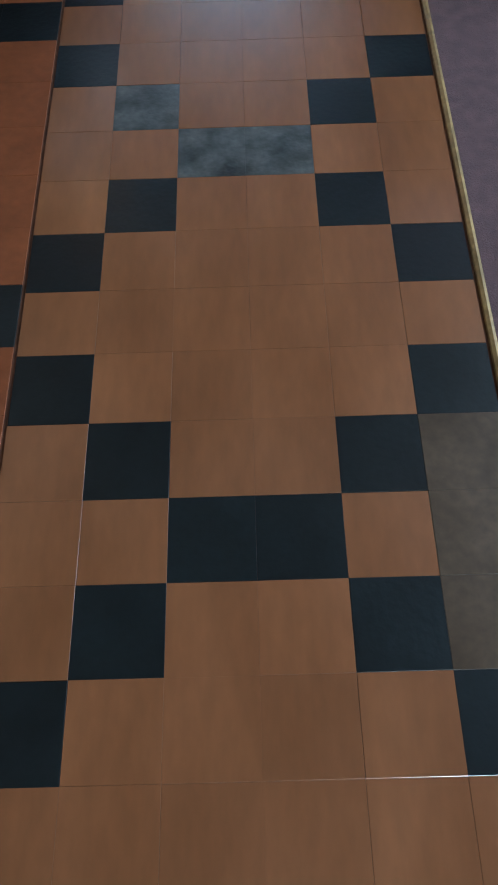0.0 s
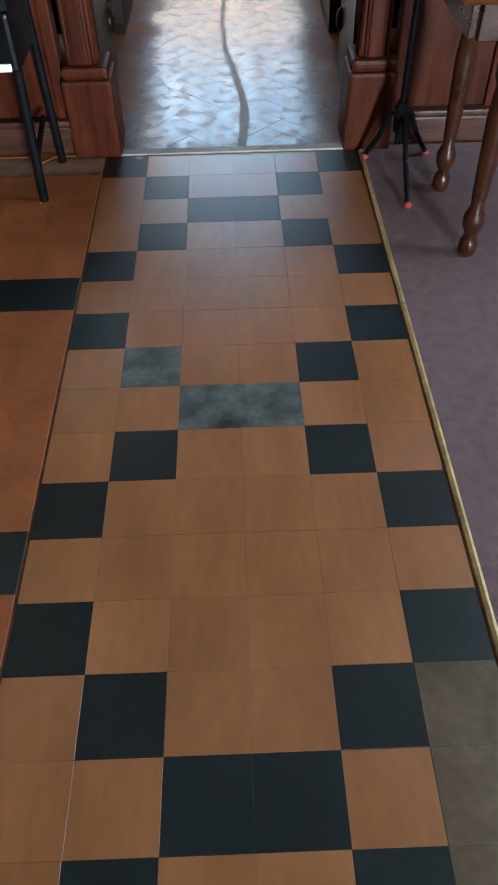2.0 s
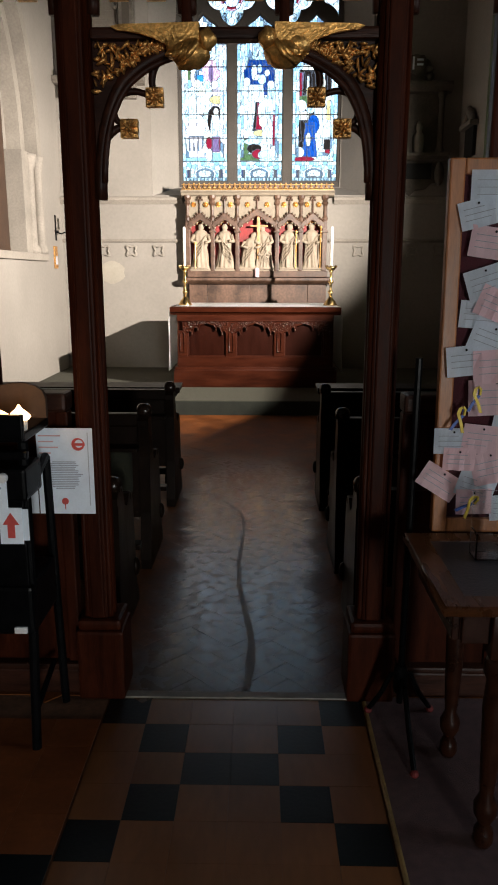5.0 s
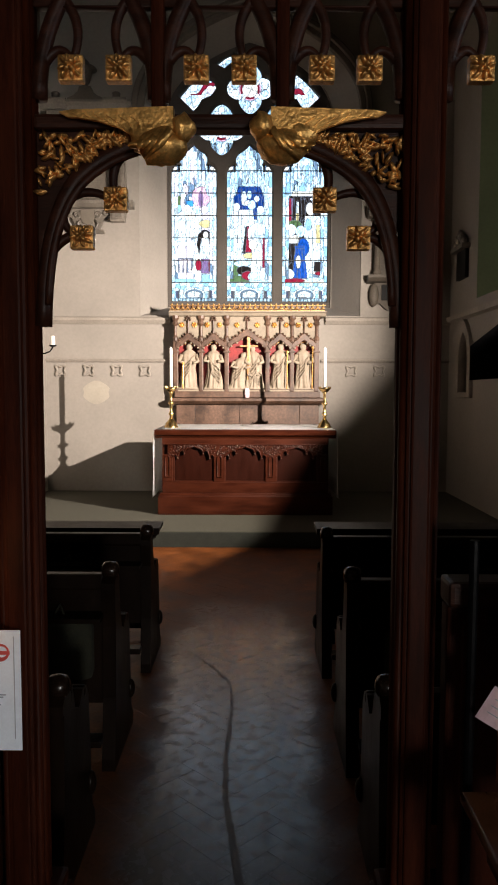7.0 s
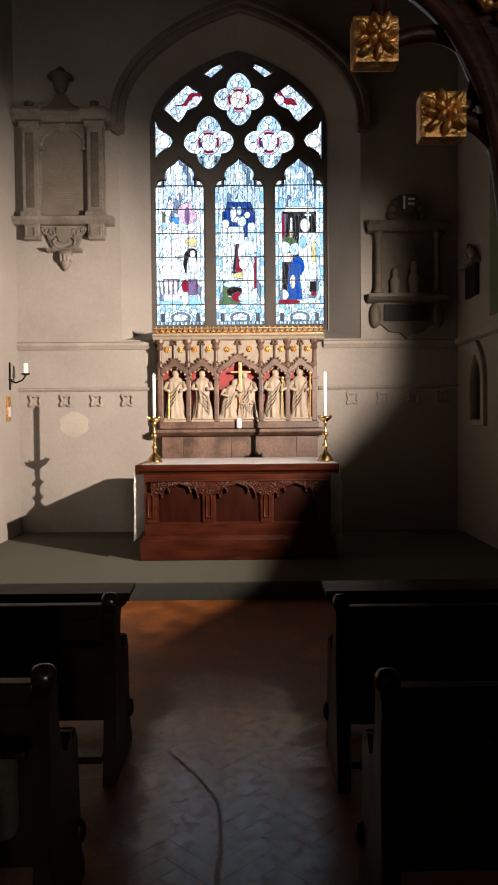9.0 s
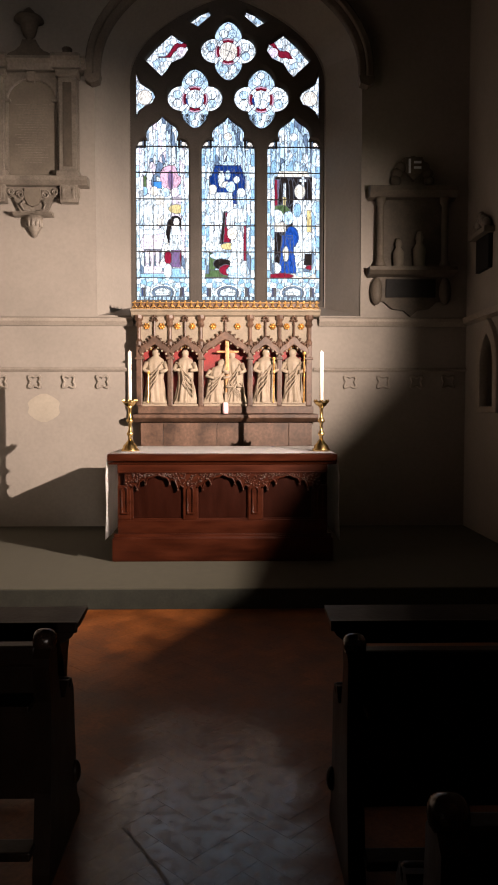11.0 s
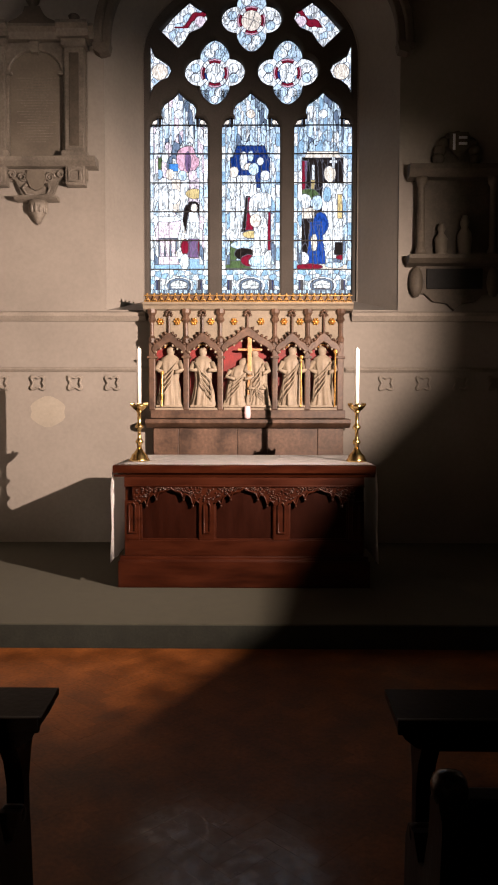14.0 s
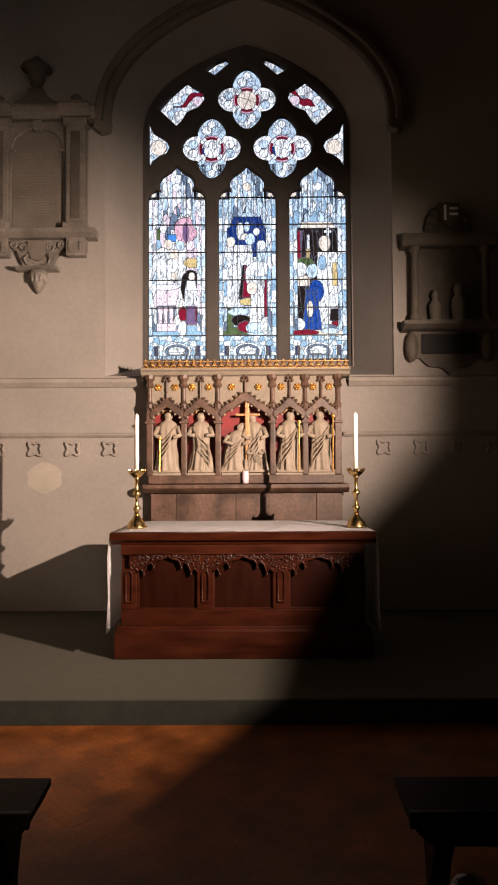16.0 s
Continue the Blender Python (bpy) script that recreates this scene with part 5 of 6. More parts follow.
for i in range(9):
    a = math.pi * i / 8
    part("crest_leaf", blob(bmesh.new(), (0.19 * math.cos(a), -0.08, m3(4.15) + 0.22 * math.sin(a)), (0.065, 0.05, 0.06), 10, 7), M["darkstone"], m2, smooth=True)
part("crest_back", prism(bmesh.new(), [(0.19 * math.cos(math.pi * i / 12), m3(4.1) + 0.26 * math.sin(math.pi * i / 12)) for i in range(13)], -0.08, 0.0, "y"), M["darkstone"], m2)
part("shield", prism(bmesh.new(), [(-0.09, m3(4.4)), (0.1, m3(4.4)), (0.1, m3(4.24)), (0.0, m3(4.14)), (-0.09, m3(4.24))], -0.14, -0.1, "y"), M["darkstone"], m2)
part("shield_bar", box1(-0.06, -0.035, -0.146, -0.138, m3(4.22), m3(4.38)), M["paper"], m2)
part("shield_bar", box1(0.0, 0.085, -0.146, -0.138, m3(4.33), m3(4.355)), M["paper"], m2)
part("shield_bar", box1(0.0, 0.085, -0.146, -0.138, m3(4.27), m3(4.295)), M["paper"], m2)

t3 = thing("side_tablet", (SOUTH, 10.4, 3.03), "small black wall tablet with a carved crest", "tablet")
part("black_panel", box1(-0.05, 0, -0.2, 0.2, 0, 0.36, 0.008), M["blackmarble"], t3)
part("tablet_shelf", box1(-0.12, 0, -0.26, 0.26, 0.36, 0.42, 0.012), M["marble"], t3)
bm = bmesh.new()
for i in range(5):
    blob(bm, (-0.06, -0.16 + 0.08 * i, 0.46 + 0.05 * (2 - abs(i - 2))), (0.05, 0.06, 0.07), 7, 5)
part("tablet_crest", bm, M["marble"], t3, smooth=True)

# ---- north wall fittings ----
sc = thing("wall_sconce", (NORTH, 10.68, 2.1), "iron wall sconce with a short candle", "sconce")
part("wall_plate", lathe(bmesh.new(), [(0.05, 0), (0.05, 0.01), (0.02, 0.02)], (0, 0, 0), 14), M["iron"], sc)
part("arm", tube(bmesh.new(), [(0.0, 0, 0.0), (0.08, 0, -0.03), (0.16, 0, 0.0), (0.2, 0, 0.06)], 0.01), M["iron"], sc)
part("back_bar", box1(0, 0.015, -0.02, 0.02, -0.12, 0.22, 0.004), M["iron"], sc)
part("cup", lathe(bmesh.new(), [(0.02, 0.06), (0.05, 0.07), (0.05, 0.085), (0.02, 0.09)], (0.2, 0, 0), 14), M["iron"], sc)
part("candle", lathe(bmesh.new(), [(0.032, 0.085), (0.032, 0.2), (0.02, 0.21)], (0.2, 0, 0), 14), M["wax"], sc, "short white candle")
pq = thing("wall_plaque", (NORTH, 10.6, 1.6), "small gilded plaque on the plaster wall", "plaque")
part("plate", box1(0.0, 0.02, -0.07, 0.07, 0, 0.3, 0.004), M["oldgold"], pq)
part("plate_slot", box1(0.018, 0.023, -0.035, 0.035, 0.05, 0.17, 0.001), M["ink"], pq)

# ---- floodlight fixture ----
fx = thing("floodlight", LAMP, "unseen black floodlight with added plates that shape its beam", "spotlight")
part("wall_arm", tube(bmesh.new(), [(0.21, -0.2, 0.0), (0.05, -0.15, 0.0)], 0.015), M["iron"], fx)
part("housing", box1(-0.02, 0.1, -0.2, -0.1, -0.08, 0.08, 0.01), M["iron"], fx)
# added plates, outlined to throw the shadow edges on wall, altar and floor
bm = bmesh.new()
prism(bm, [(k * 0.7, m * 0.7) for k, m in ((0.02, 0.02), (-0.032, -0.042), (-0.085, -0.096), (-0.19, -0.173), (-0.23, -0.25), (-0.36, -0.38), (-1.3, -1.135), (-1.3, -1.5), (0.2, -1.4), (0.2, 0.02))], 0.21, 0.214, "y")
part("lower_door", bm, M["iron"], fx)
bm = bmesh.new()
prism(bm, [(-0.0252, -0.4), (0.2, -0.4), (0.2, 0.5), (-0.0252, 0.5)], 0.2152, 0.219, "y")
part("side_door", bm, M["iron"], fx)

beam = Vector((-0.65, 0.76, 0))
side = Vector((0.76, 0.65, 0))
bm = bmesh.new()
low = [beam * 0.06 + side * k + Vector((0, 0, 0.0165)) for k in (-0.13, 0.13)]
high = [beam * 0.06 + side * k + Vector((0, 0, 0.2)) for k in (0.13, -0.13)]
a = [bm.verts.new(p) for p in low + high]
b = [bm.verts.new(p + beam * 0.003) for p in low + high]
bm.faces.new(a)
bm.faces.new(b[::-1])
for i in range(4):
    bm.faces.new((a[i], b[i], b[(i + 1) % 4], a[(i + 1) % 4]))
part("upper_door", bm, M["iron"], fx)

# ---- chancel screen ----
SY = 2.655


def leaf(bm, at, turn, size):
    """A small raised carved leaf, turned in the plane of the screen."""
    bmesh.ops.create_uvsphere(bm, u_segments=6, v_segments=4, radius=1, matrix=Matrix.LocRotScale(at, Matrix.Rotation(turn, 3, "Y"), size))


LEAF_BM = bmesh.new()
leaf(LEAF_BM, (0, 0, 0), 0, (1, 1, 1))
LEAF = bpy.data.meshes.new("boss_leaf")
LEAF_BM.to_mesh(LEAF)
LEAF_BM.free()
LEAF.materials.append(M["oldgold"])
for face in LEAF.polygons:
    face.use_smooth = True


def boss(parent, x, z, s=0.028, y=-0.035):
    """A square gilded block with eight outer leaves, four inner ones and a bead."""
    b = part("boss", box1(x - s, x + s, y, y + 0.028, z - s, z + s, 0.004), M["oldgold"], parent, "gilded square leaf boss")
    rnd = random.Random(int((x * 7 + z * 13) * 1000))

    def petal(at, turn, size):
        ob = new("boss_leaf", LEAF)
        ob.parent = b
        ob.location, ob.rotation_euler, ob.scale = at, (0, turn, 0), size
    for ring, n, rr, ln in ((0, 8, 0.62, 0.42), (1, 4, 0.3, 0.3)):
        for i in range(n):
            a = 2 * math.pi * (i + 0.5 * ring) / n + 0.3 * rnd.random()
            k = 1.2 if ring == 0 and i % 2 else 1.0
            petal((x + rr * k * s * math.cos(a), y - 0.003 - 0.006 * ring, z + rr * k * s * math.sin(a)), -a + rnd.uniform(-0.35, 0.35), (ln * s, 0.009 + 0.007 * rnd.random(), 0.2 * s))
    petal((x, y - 0.012, z), 0, (0.16 * s, 0.008, 0.16 * s))


def post(x, side):
    p = thing("screen_post", (x, SY, 0), "tall moulded dark oak post of the chancel screen", "post", "screen posts")
    d = 0.008 * side
    part("shaft", box1(d - 0.035, d + 0.035, -0.05, 0.05, 0.0, 2.9, 0.008), M["oak"], p)
    for dx, dy, r in ((-0.04, -0.03, 0.011), (0.04, -0.03, 0.011), (-0.042, 0.0, 0.012), (0.042, 0.0, 0.012), (-0.04, 0.032, 0.01), (0.04, 0.032, 0.01)):
        part("roll", lathe(bmesh.new(), [(r * 1.4, 0.29), (r, 0.34), (r, 2.9)], (d + dx, dy, 0), 10), M["oak"], p, smooth=True)
    part("face_fillet", box1(d - 0.024, d + 0.024, -0.058, -0.045, 0.31, 2.9, 0.006), M["oak"], p)
    part("plinth", box1(-0.085, 0.085, -0.085, 0.085, 0, 0.27, 0.012), M["oak"], p)
    part("plinth_cap", box1(-0.078, 0.078, -0.078, 0.078, 0.27, 0.31, 0.014), M["oak"], p)
    return p


for x in (-0.485, 0.49):
    post(x, -1 if x < 0 else 0)
for x in (-1.4, 1.4):
    post(x, 0)


def dado(x0, x1):
    d = thing("screen_dado", ((x0 + x1) / 2, SY, 0), "dark oak panelled lower part of the chancel screen", "panelling", "screen panelling")
    h = (x1 - x0) / 2
    part("sill_rail", box1(-h, h, -0.045, 0.045, 0, 0.1, 0.01), M["oakh"], d)
    part("top_rail", box1(-h, h, -0.05, 0.05, 1.06, 1.125, 0.012), M["oakh"], d)
    part("skirting_moulding", box1(-h, h, -0.055, 0.04, 0.1, 0.125, 0.008), M["oakh"], d)
    n = 2
    for i in range(n):
        a0, a1 = -h + 2 * h * i / n, -h + 2 * h * (i + 1) / n
        part("panel", box1(a0 + 0.04, a1 - 0.04, -0.012, 0.012, 0.12, 1.06), M["oak"], d)
        part("muntin", box1(a0, a0 + 0.045, -0.03, 0.03, 0.12, 1.06, 0.008), M["oak"], d)
        part("muntin", box1(a1 - 0.045, a1, -0.03, 0.03, 0.12, 1.06, 0.008), M["oak"], d)
        part("panel_arch", plate([(a0 + 0.04, 0.78), (a1 - 0.04, 0.78), (a1 - 0.04, 1.06), (a0 + 0.04, 1.06)], [[(max(a0 + 0.055, min(a1 - 0.055, x)), z) for x, z in pointed((a0 + a1) / 2, h / n - 0.06, 0.785, 0.84, 0.19)]], -0.022, 0.0, 0.004), M["oak"], d)


dado(-1.335, -0.57)
dado(0.57, 1.335)


def arc(p0, p1, p2, n=10):
    p0, p1, p2 = Vector(p0), Vector(p1), Vector(p2)
    return [p0 * (1 - t) ** 2 + 2 * p1 * t * (1 - t) + p2 * t * t for t in (i / n for i in range(n + 1))]


def bay_head(x0, x1, subs, main):
    """The traceried head between two posts: transom, main arch with cusps, and small arches above."""
    cx, h = (x0 + x1) / 2, (x1 - x0) / 2
    t = thing("screen_tracery", (cx, SY, 1.8), "dark oak traceried screen head with gilded bosses and leaves", "tracery", "screen heads")

    def z(v):
        return v - 1.8
    part("head_rail", box1(-h, h, -0.06, 0.06, z(2.72), z(2.86), 0.02), M["oakh"], t)
    w = 2 * h / subs
    if main:
        part("transom", box1(-h, h, -0.03, 0.03, z(2.215), z(2.25), 0.01), M["oakh"], t)
        for sx in (-1, 1):
            def q(x, zz, y=0.0):
                return (sx * (x - 0.435 + h) , y, z(zz))
            part("arch_rib", tube(bmesh.new(), arc(q(0.425, 1.75), q(0.42, 2.0), q(0.34, 2.1)) + arc(q(0.34, 2.1), q(0.26, 2.185), q(0.1, 2.205))[1:], 0.021, 10), M["oakh"], t, smooth=True)
            part("arch_roll", tube(bmesh.new(), arc(q(0.405, 1.8, -0.025), q(0.4, 1.99, -0.025), q(0.325, 2.08, -0.025)) + arc(q(0.325, 2.08, -0.025), q(0.25, 2.16, -0.025), q(0.1, 2.18, -0.025))[1:], 0.01, 8), M["oakh"], t, smooth=True)
            part("cusp_arm", tube(bmesh.new(), arc(q(0.405, 1.93), q(0.36, 1.985), q(0.325, 1.962)), 0.014, 8, 0.7), M["oakh"], t, smooth=True)
            part("cusp_arm", tube(bmesh.new(), arc(q(0.37, 2.05), q(0.385, 1.985), q(0.34, 1.975)), 0.012, 8, 0.7), M["oakh"], t, smooth=True)
            part("cusp_arm", tube(bmesh.new(), arc(q(0.375, 2.04), q(0.33, 2.095), q(0.26, 2.06)), 0.013, 8, 0.7), M["oakh"], t, smooth=True)
            part("cusp_arm", tube(bmesh.new(), arc(q(0.22, 2.17), q(0.265, 2.13), q(0.245, 2.06)), 0.014, 8, 0.7), M["oakh"], t, smooth=True)
            boss(t, q(0.24, 0)[0], z(2.05))
            boss(t, q(0.322, 0)[0], z(1.96))
            bm = bmesh.new()
            rnd = random.Random(5 + sx)
            for i in range(130):
                x = rnd.uniform(0.2, 0.425)
                lo = 2.195 - 0.9 * max(0, x - 0.2) ** 1.3
                zz = rnd.uniform(min(lo, 2.19), 2.205)
                leaf(bm, q(x, zz, -0.015), rnd.uniform(0, 3.1), (rnd.uniform(0.009, 0.022), rnd.uniform(0.008, 0.016), rnd.uniform(0.003, 0.007)))
            tagged(part("spandrel_leaves", bm, M["oldgold"], t, "gilded carved spandrel leaves", True), kind="stuff")
            part("spandrel_board", prism(bmesh.new(), [(q(a, 0)[0], z(b)) for a, b in ((0.44, 1.86), (0.44, 2.215), (0.12, 2.215), (0.26, 2.17), (0.36, 2.09), (0.42, 1.98))], 0.0, 0.012, "y"), M["oakh"], t)
    for k in range(subs):
        a = -h + w * (k + 0.5)
        for sx in (-1, 1):
            part("light_arch", tube(bmesh.new(), arc((a + sx * w * 0.47, 0, z(2.29)), (a + sx * w * 0.47, 0, z(2.5)), (a, 0, z(2.62)), 12), 0.02, 8), M["oakh"], t, smooth=True)
            part("light_cusp", tube(bmesh.new(), arc((a + sx * w * 0.46, 0, z(2.36)), (a + sx * w * 0.3, 0, z(2.44)), (a + sx * w * 0.2, 0, z(2.38))), 0.014, 8, 0.7), M["oakh"], t, smooth=True)
            part("light_cusp", tube(bmesh.new(), arc((a + sx * w * 0.28, 0, z(2.53)), (a + sx * w * 0.08, 0, z(2.47)), (a + sx * w * 0.19, 0, z(2.385))), 0.014, 8, 0.7), M["oakh"], t, smooth=True)
            boss(t, a + sx * w * 0.19, z(2.352), 0.03)
        part("spandrel_filling", plate([(a - w / 2, z(2.5)), (a + w / 2, z(2.5)), (a + w / 2, z(2.73)), (a - w / 2, z(2.73))], [[(p, q) for p, q in pointed(a, w * 0.3, z(2.505), z(2.52), 0.1)]], -0.012, 0.012, 0.003), M["oakh"], t)
        if k:
            part("mullion", box1(-h + w * k - 0.016, -h + w * k + 0.016, -0.03, 0.03, z(2.24 if main else 1.12), z(2.74), 0.01), M["oak"], t)


bay_head(-0.44, 0.45, 3, True)
bay_head(-1.375, -0.54, 3, False)
bay_head(0.535, 1.375, 3, False)


def angel(sx):
    """A plain gilded winged shape on the transom."""
    bm = bmesh.new()
    blob(bm, (sx * 0.13, -0.05, -0.02), (0.062, 0.046, 0.044), 16, 12)
    blob(bm, (sx * 0.16, -0.045, 0.005), (0.05, 0.04, 0.036), 14, 10)
    blob(bm, (sx * 0.078, -0.072, 0.014), (0.028, 0.028, 0.031), 14, 10)
    for i in range(5):
        a = 0.7 * i
        tube(bm, [(sx * (0.1 + 0.018 * i), -0.1 + 0.004 * i, 0.0 - 0.008 * i), (sx * (0.13 + 0.016 * i), -0.1, -0.035), (sx * (0.165 + 0.005 * i), -0.07, -0.05 + 0.006 * i)], 0.009, 6)
    for v in bm.verts:
        v.co += noise.noise_vector(v.co * 42) * 0.009 + noise.noise_vector(v.co * 110) * 0.004
    rounded = len(bm.faces)
    for i in range(7):
        f = i / 6
        tip, low = 0.37 - 0.17 * f, 0.036 - 0.075 * f
        prism(bm, [(sx * 0.1, low - 0.004), (sx * (0.1 + 0.55 * (tip - 0.1)), low + 0.003), (sx * (tip - 0.02), 0.045 - 0.022 * f), (sx * tip, 0.056 - 0.02 * f), (sx * (tip - 0.03), 0.062 - 0.006 * f), (sx * 0.1, 0.062 - 0.004 * f)], -0.05 - 0.005 * i, -0.04 - 0.005 * i, "y")
    ob = link_mesh("angel_carving", bm, M["gold"], smooth=False)
    for p in ob.data.polygons[:rounded]:
        p.use_smooth = True
    ob.location = (0.012 + sx * 0.012, SY - 0.01, 2.185)
    tagged(ob, "gilded carved winged figure on the screen transom", "carving", "winged carvings")


angel(-1)
angel(1)

# notice fixed to the screen
nt = thing("laminated_notice", (-0.6, SY - 0.085, 0.715), "white laminated notice with red and grey print", "notice")
part("sheet", box1(-0.066, 0.124, -0.003, 0.0, 0, 0.3, 0.001), M["paper"], nt)
part("sheet_back", box1(-0.06, 0.118, 0.0, 0.07, 0.1, 0.2), M["oak"], nt)
part("corner_slip", box1(-0.105, -0.07, -0.002, 0.0, 0.0, 0.1, 0.0005), M["paper"], nt)
part("corner_line", box1(-0.098, -0.096, -0.0035, -0.002, 0.005, 0.095), M["ink"], nt)
for i, w in enumerate((0.075, 0.05, 0.065, 0.04, 0.03)):
    part("heading_bar", box1(-0.058, -0.058 + w, -0.0042, -0.003, 0.272 - 0.02 * i, 0.2765 - 0.02 * i), M["faintred"], nt)
rnd = random.Random(17)
for i in range(16):
    w = 0.022 + 0.03 * math.sin(0.5 + 2.2 * i / 15) + rnd.uniform(-0.008, 0.008)
    part("print_bar", box1(0.022 - w, 0.022 + w + rnd.uniform(-0.008, 0.008), -0.0042, -0.003, 0.182 - 0.0062 * i, 0.1855 - 0.0062 * i), M["ink"], nt)
part("red_emblem", plate([(0.075 + 0.022 * math.cos(i * 0.314), 0.245 + 0.022 * math.sin(i * 0.314)) for i in range(20)], [[(0.078 + 0.014 * math.cos(i * 0.314), 0.247 + 0.014 * math.sin(i * 0.314)) for i in range(20)]], -0.0042, -0.003), M["redink"], nt)
part("emblem_bar", box1(0.055, 0.098, -0.0044, -0.003, 0.24, 0.249), M["redink"], nt)
part("red_tree", lathe(bmesh.new(), [(0.001, -0.0045), (0.012, -0.0044), (0.012, -0.003)], (0.022, 0, 0.045), 12, "y"), M["redink"], nt)
part("tree_stem", box1(0.0205, 0.0235, -0.0045, -0.003, 0.016, 0.045), M["redink"], nt)
part("border_line", box1(0.107, 0.109, -0.0045, -0.003, 0.03, 0.285), M["ink"], nt)


# ---- pews ----
def pew(at, side, tall=0.84):
    """A bench whose end stands at the aisle; side is -1 for the north block."""
    p = thing("pew", at, "black-stained oak pew with a scrolled bench end", "pew", "chapel pews")
    s, L = side, 2.0
    prof = [(-0.02, 0), (0.44, 0), (0.44, 0.05), (0.4, 0.1), (0.37, 0.4), (0.36, 0.52), (0.33, 0.57), (0.27, 0.58), (0.22, 0.54), (0.17, 0.56), (0.13, 0.66), (0.12, tall - 0.08), (0.12, tall - 0.05), (0.1, tall - 0.03), (0.05, tall - 0.02), (0.015, tall - 0.05), (0.015, tall - 0.08), (0.03, 0.6), (0.02, 0.3), (-0.01, 0.1), (-0.02, 0.05)]
    bm = prism(bmesh.new(), prof, min(0, s * 0.055), max(0, s * 0.055), "x")
    bmesh.ops.bevel(bm, geom=[e for e in bm.edges if e.calc_face_angle(0) > 1.2], offset=0.008, segments=2, affect="EDGES")
    part("bench_end", bm, M["pew"], p)
    so = part("scroll_top", lathe(bmesh.new(), [(0.006, -0.01), (0.02, -0.007), (0.031, 0.0), (0.036, 0.01), (0.038, 0.028), (0.036, 0.046), (0.031, 0.056), (0.02, 0.063), (0.006, 0.066)], (0, 0, 0), 16, "y"), M["pewshine"], p, smooth=True)
    so.matrix_basis = Matrix.Translation((0 if s > 0 else -0.056, 0.07, tall - 0.005)) @ Matrix.Rotation(radians(-90), 4, "Z")
    ak = part("arm_knob", lathe(bmesh.new(), [(0.006, -0.002), (0.018, 0.0), (0.024, 0.008), (0.024, 0.05), (0.018, 0.056), (0.006, 0.058)], (0, 0, 0), 12, "y"), M["pew"], p, smooth=True)
    ak.matrix_basis = Matrix.Translation((0 if s > 0 else -0.056, 0.31, 0.555)) @ Matrix.Rotation(radians(-90), 4, "Z")

    part("foot_scroll", blob(bmesh.new(), (-s * 0.004, 0.36, 0.2), (0.02, 0.028, 0.045), 12, 8), M["pew"], p, smooth=True)

    def span(a, b):
        return (min(s * a, s * b), max(s * a, s * b))
    part("seat", box1(*span(0.05, L), 0.08, 0.4, 0.4, 0.435, 0.008), M["pew"], p)
    part("back_rail", box1(*span(0.05, L), 0.045, 0.11, tall - 0.09, tall - 0.02, 0.012), M["pew"], p)
    part("back_board", box1(*span(0.05, L), 0.06, 0.08, 0.26, tall - 0.09, 0.004), M["pew"], p)
    part("book_shelf", box1(*span(0.05, L), -0.05, 0.06, tall - 0.2, tall - 0.18, 0.004), M["pew"], p)
    part("far_end", box1(*span(L, L + 0.05), 0.0, 0.42, 0, tall, 0.01), M["pew"], p)
    part("kneeling_rail", box1(*span(0.05, L), -0.06, 0.02, 0.12, 0.15, 0.006), M["pew"], p)
    return p


for y, h in ((3.8, 0.84), (4.86, 0.8)):
    pew((-0.485, y, 0), -1, h)
for y, h in ((3.76, 0.83), (4.79, 0.8)):
    pew((0.475, y, 0), 1, h)
pew((-0.49, 2.98, 0), -1, 0.68)
pew((0.47, 2.94, 0), 1, 0.7)


def desk(at, s):
    d = thing("prayer_desk", at, "dark oak frontal desk with a sloped book ledge", "desk", "prayer desks")
    def span(a, b):
        return (min(s * a, s * b), max(s * a, s * b))
    prof = [(-0.12, 0), (0.14, 0), (0.13, 0.07), (0.05, 0.13), (0.03, 0.2), (0.025, 0.5), (0.05, 0.58), (0.1, 0.66), (-0.1, 0.66), (-0.05, 0.58), (-0.025, 0.5), (-0.03, 0.2), (-0.05, 0.13), (-0.11, 0.07)]
    part("desk_end", prism(bmesh.new(), prof, *span(0.07, 0.12), "x"), M["pew"], d)
    part("ledge", prism(bmesh.new(), [(-0.1, 0.703), (0.1, 0.717), (0.1, 0.737), (-0.1, 0.723)], *span(0.0, 2.0), "x"), M["pew"], d)
    part("ledge_lip", box1(*span(0.0, 2.0), -0.11, -0.09, 0.69, 0.732, 0.005), M["pew"], d)
    bm = prism(bmesh.new(), [(s * 0.006, 0.7), (s * 1.98, 0.7), (s * 1.98, 0.635), (s * 0.085, 0.635), (s * 0.055, 0.645), (s * 0.025, 0.668)], -0.085, 0.08, "y")
    part("book_box", bm, M["pew"], d)
    part("foot_rail", box1(*span(0.1, 2.0), -0.02, 0.03, 0.06, 0.11, 0.008), M["pew"], d)
    part("far_end", box1(*span(1.95, 2.0), -0.1, 0.12, 0, 0.725, 0.008), M["pew"], d)


desk((-0.495, 5.44, 0), -1)
desk((0.49, 5.44, 0), 1)


def hassock(at, label):
    k = thing("hassock", at, label, "kneeler", "hanging kneelers")
    bm = box1(-0.15, 0.15, -0.05, 0.04, -0.26, 0.0, 0.04)
    part("cushion", bm, M["hassock"], k, smooth=True)
    part("hook_loop", tube(bmesh.new(), [(-0.02, 0.03, 0.0), (0.0, 0.045, 0.04), (0.02, 0.03, 0.0)], 0.006, 6), M["hassock"], k)


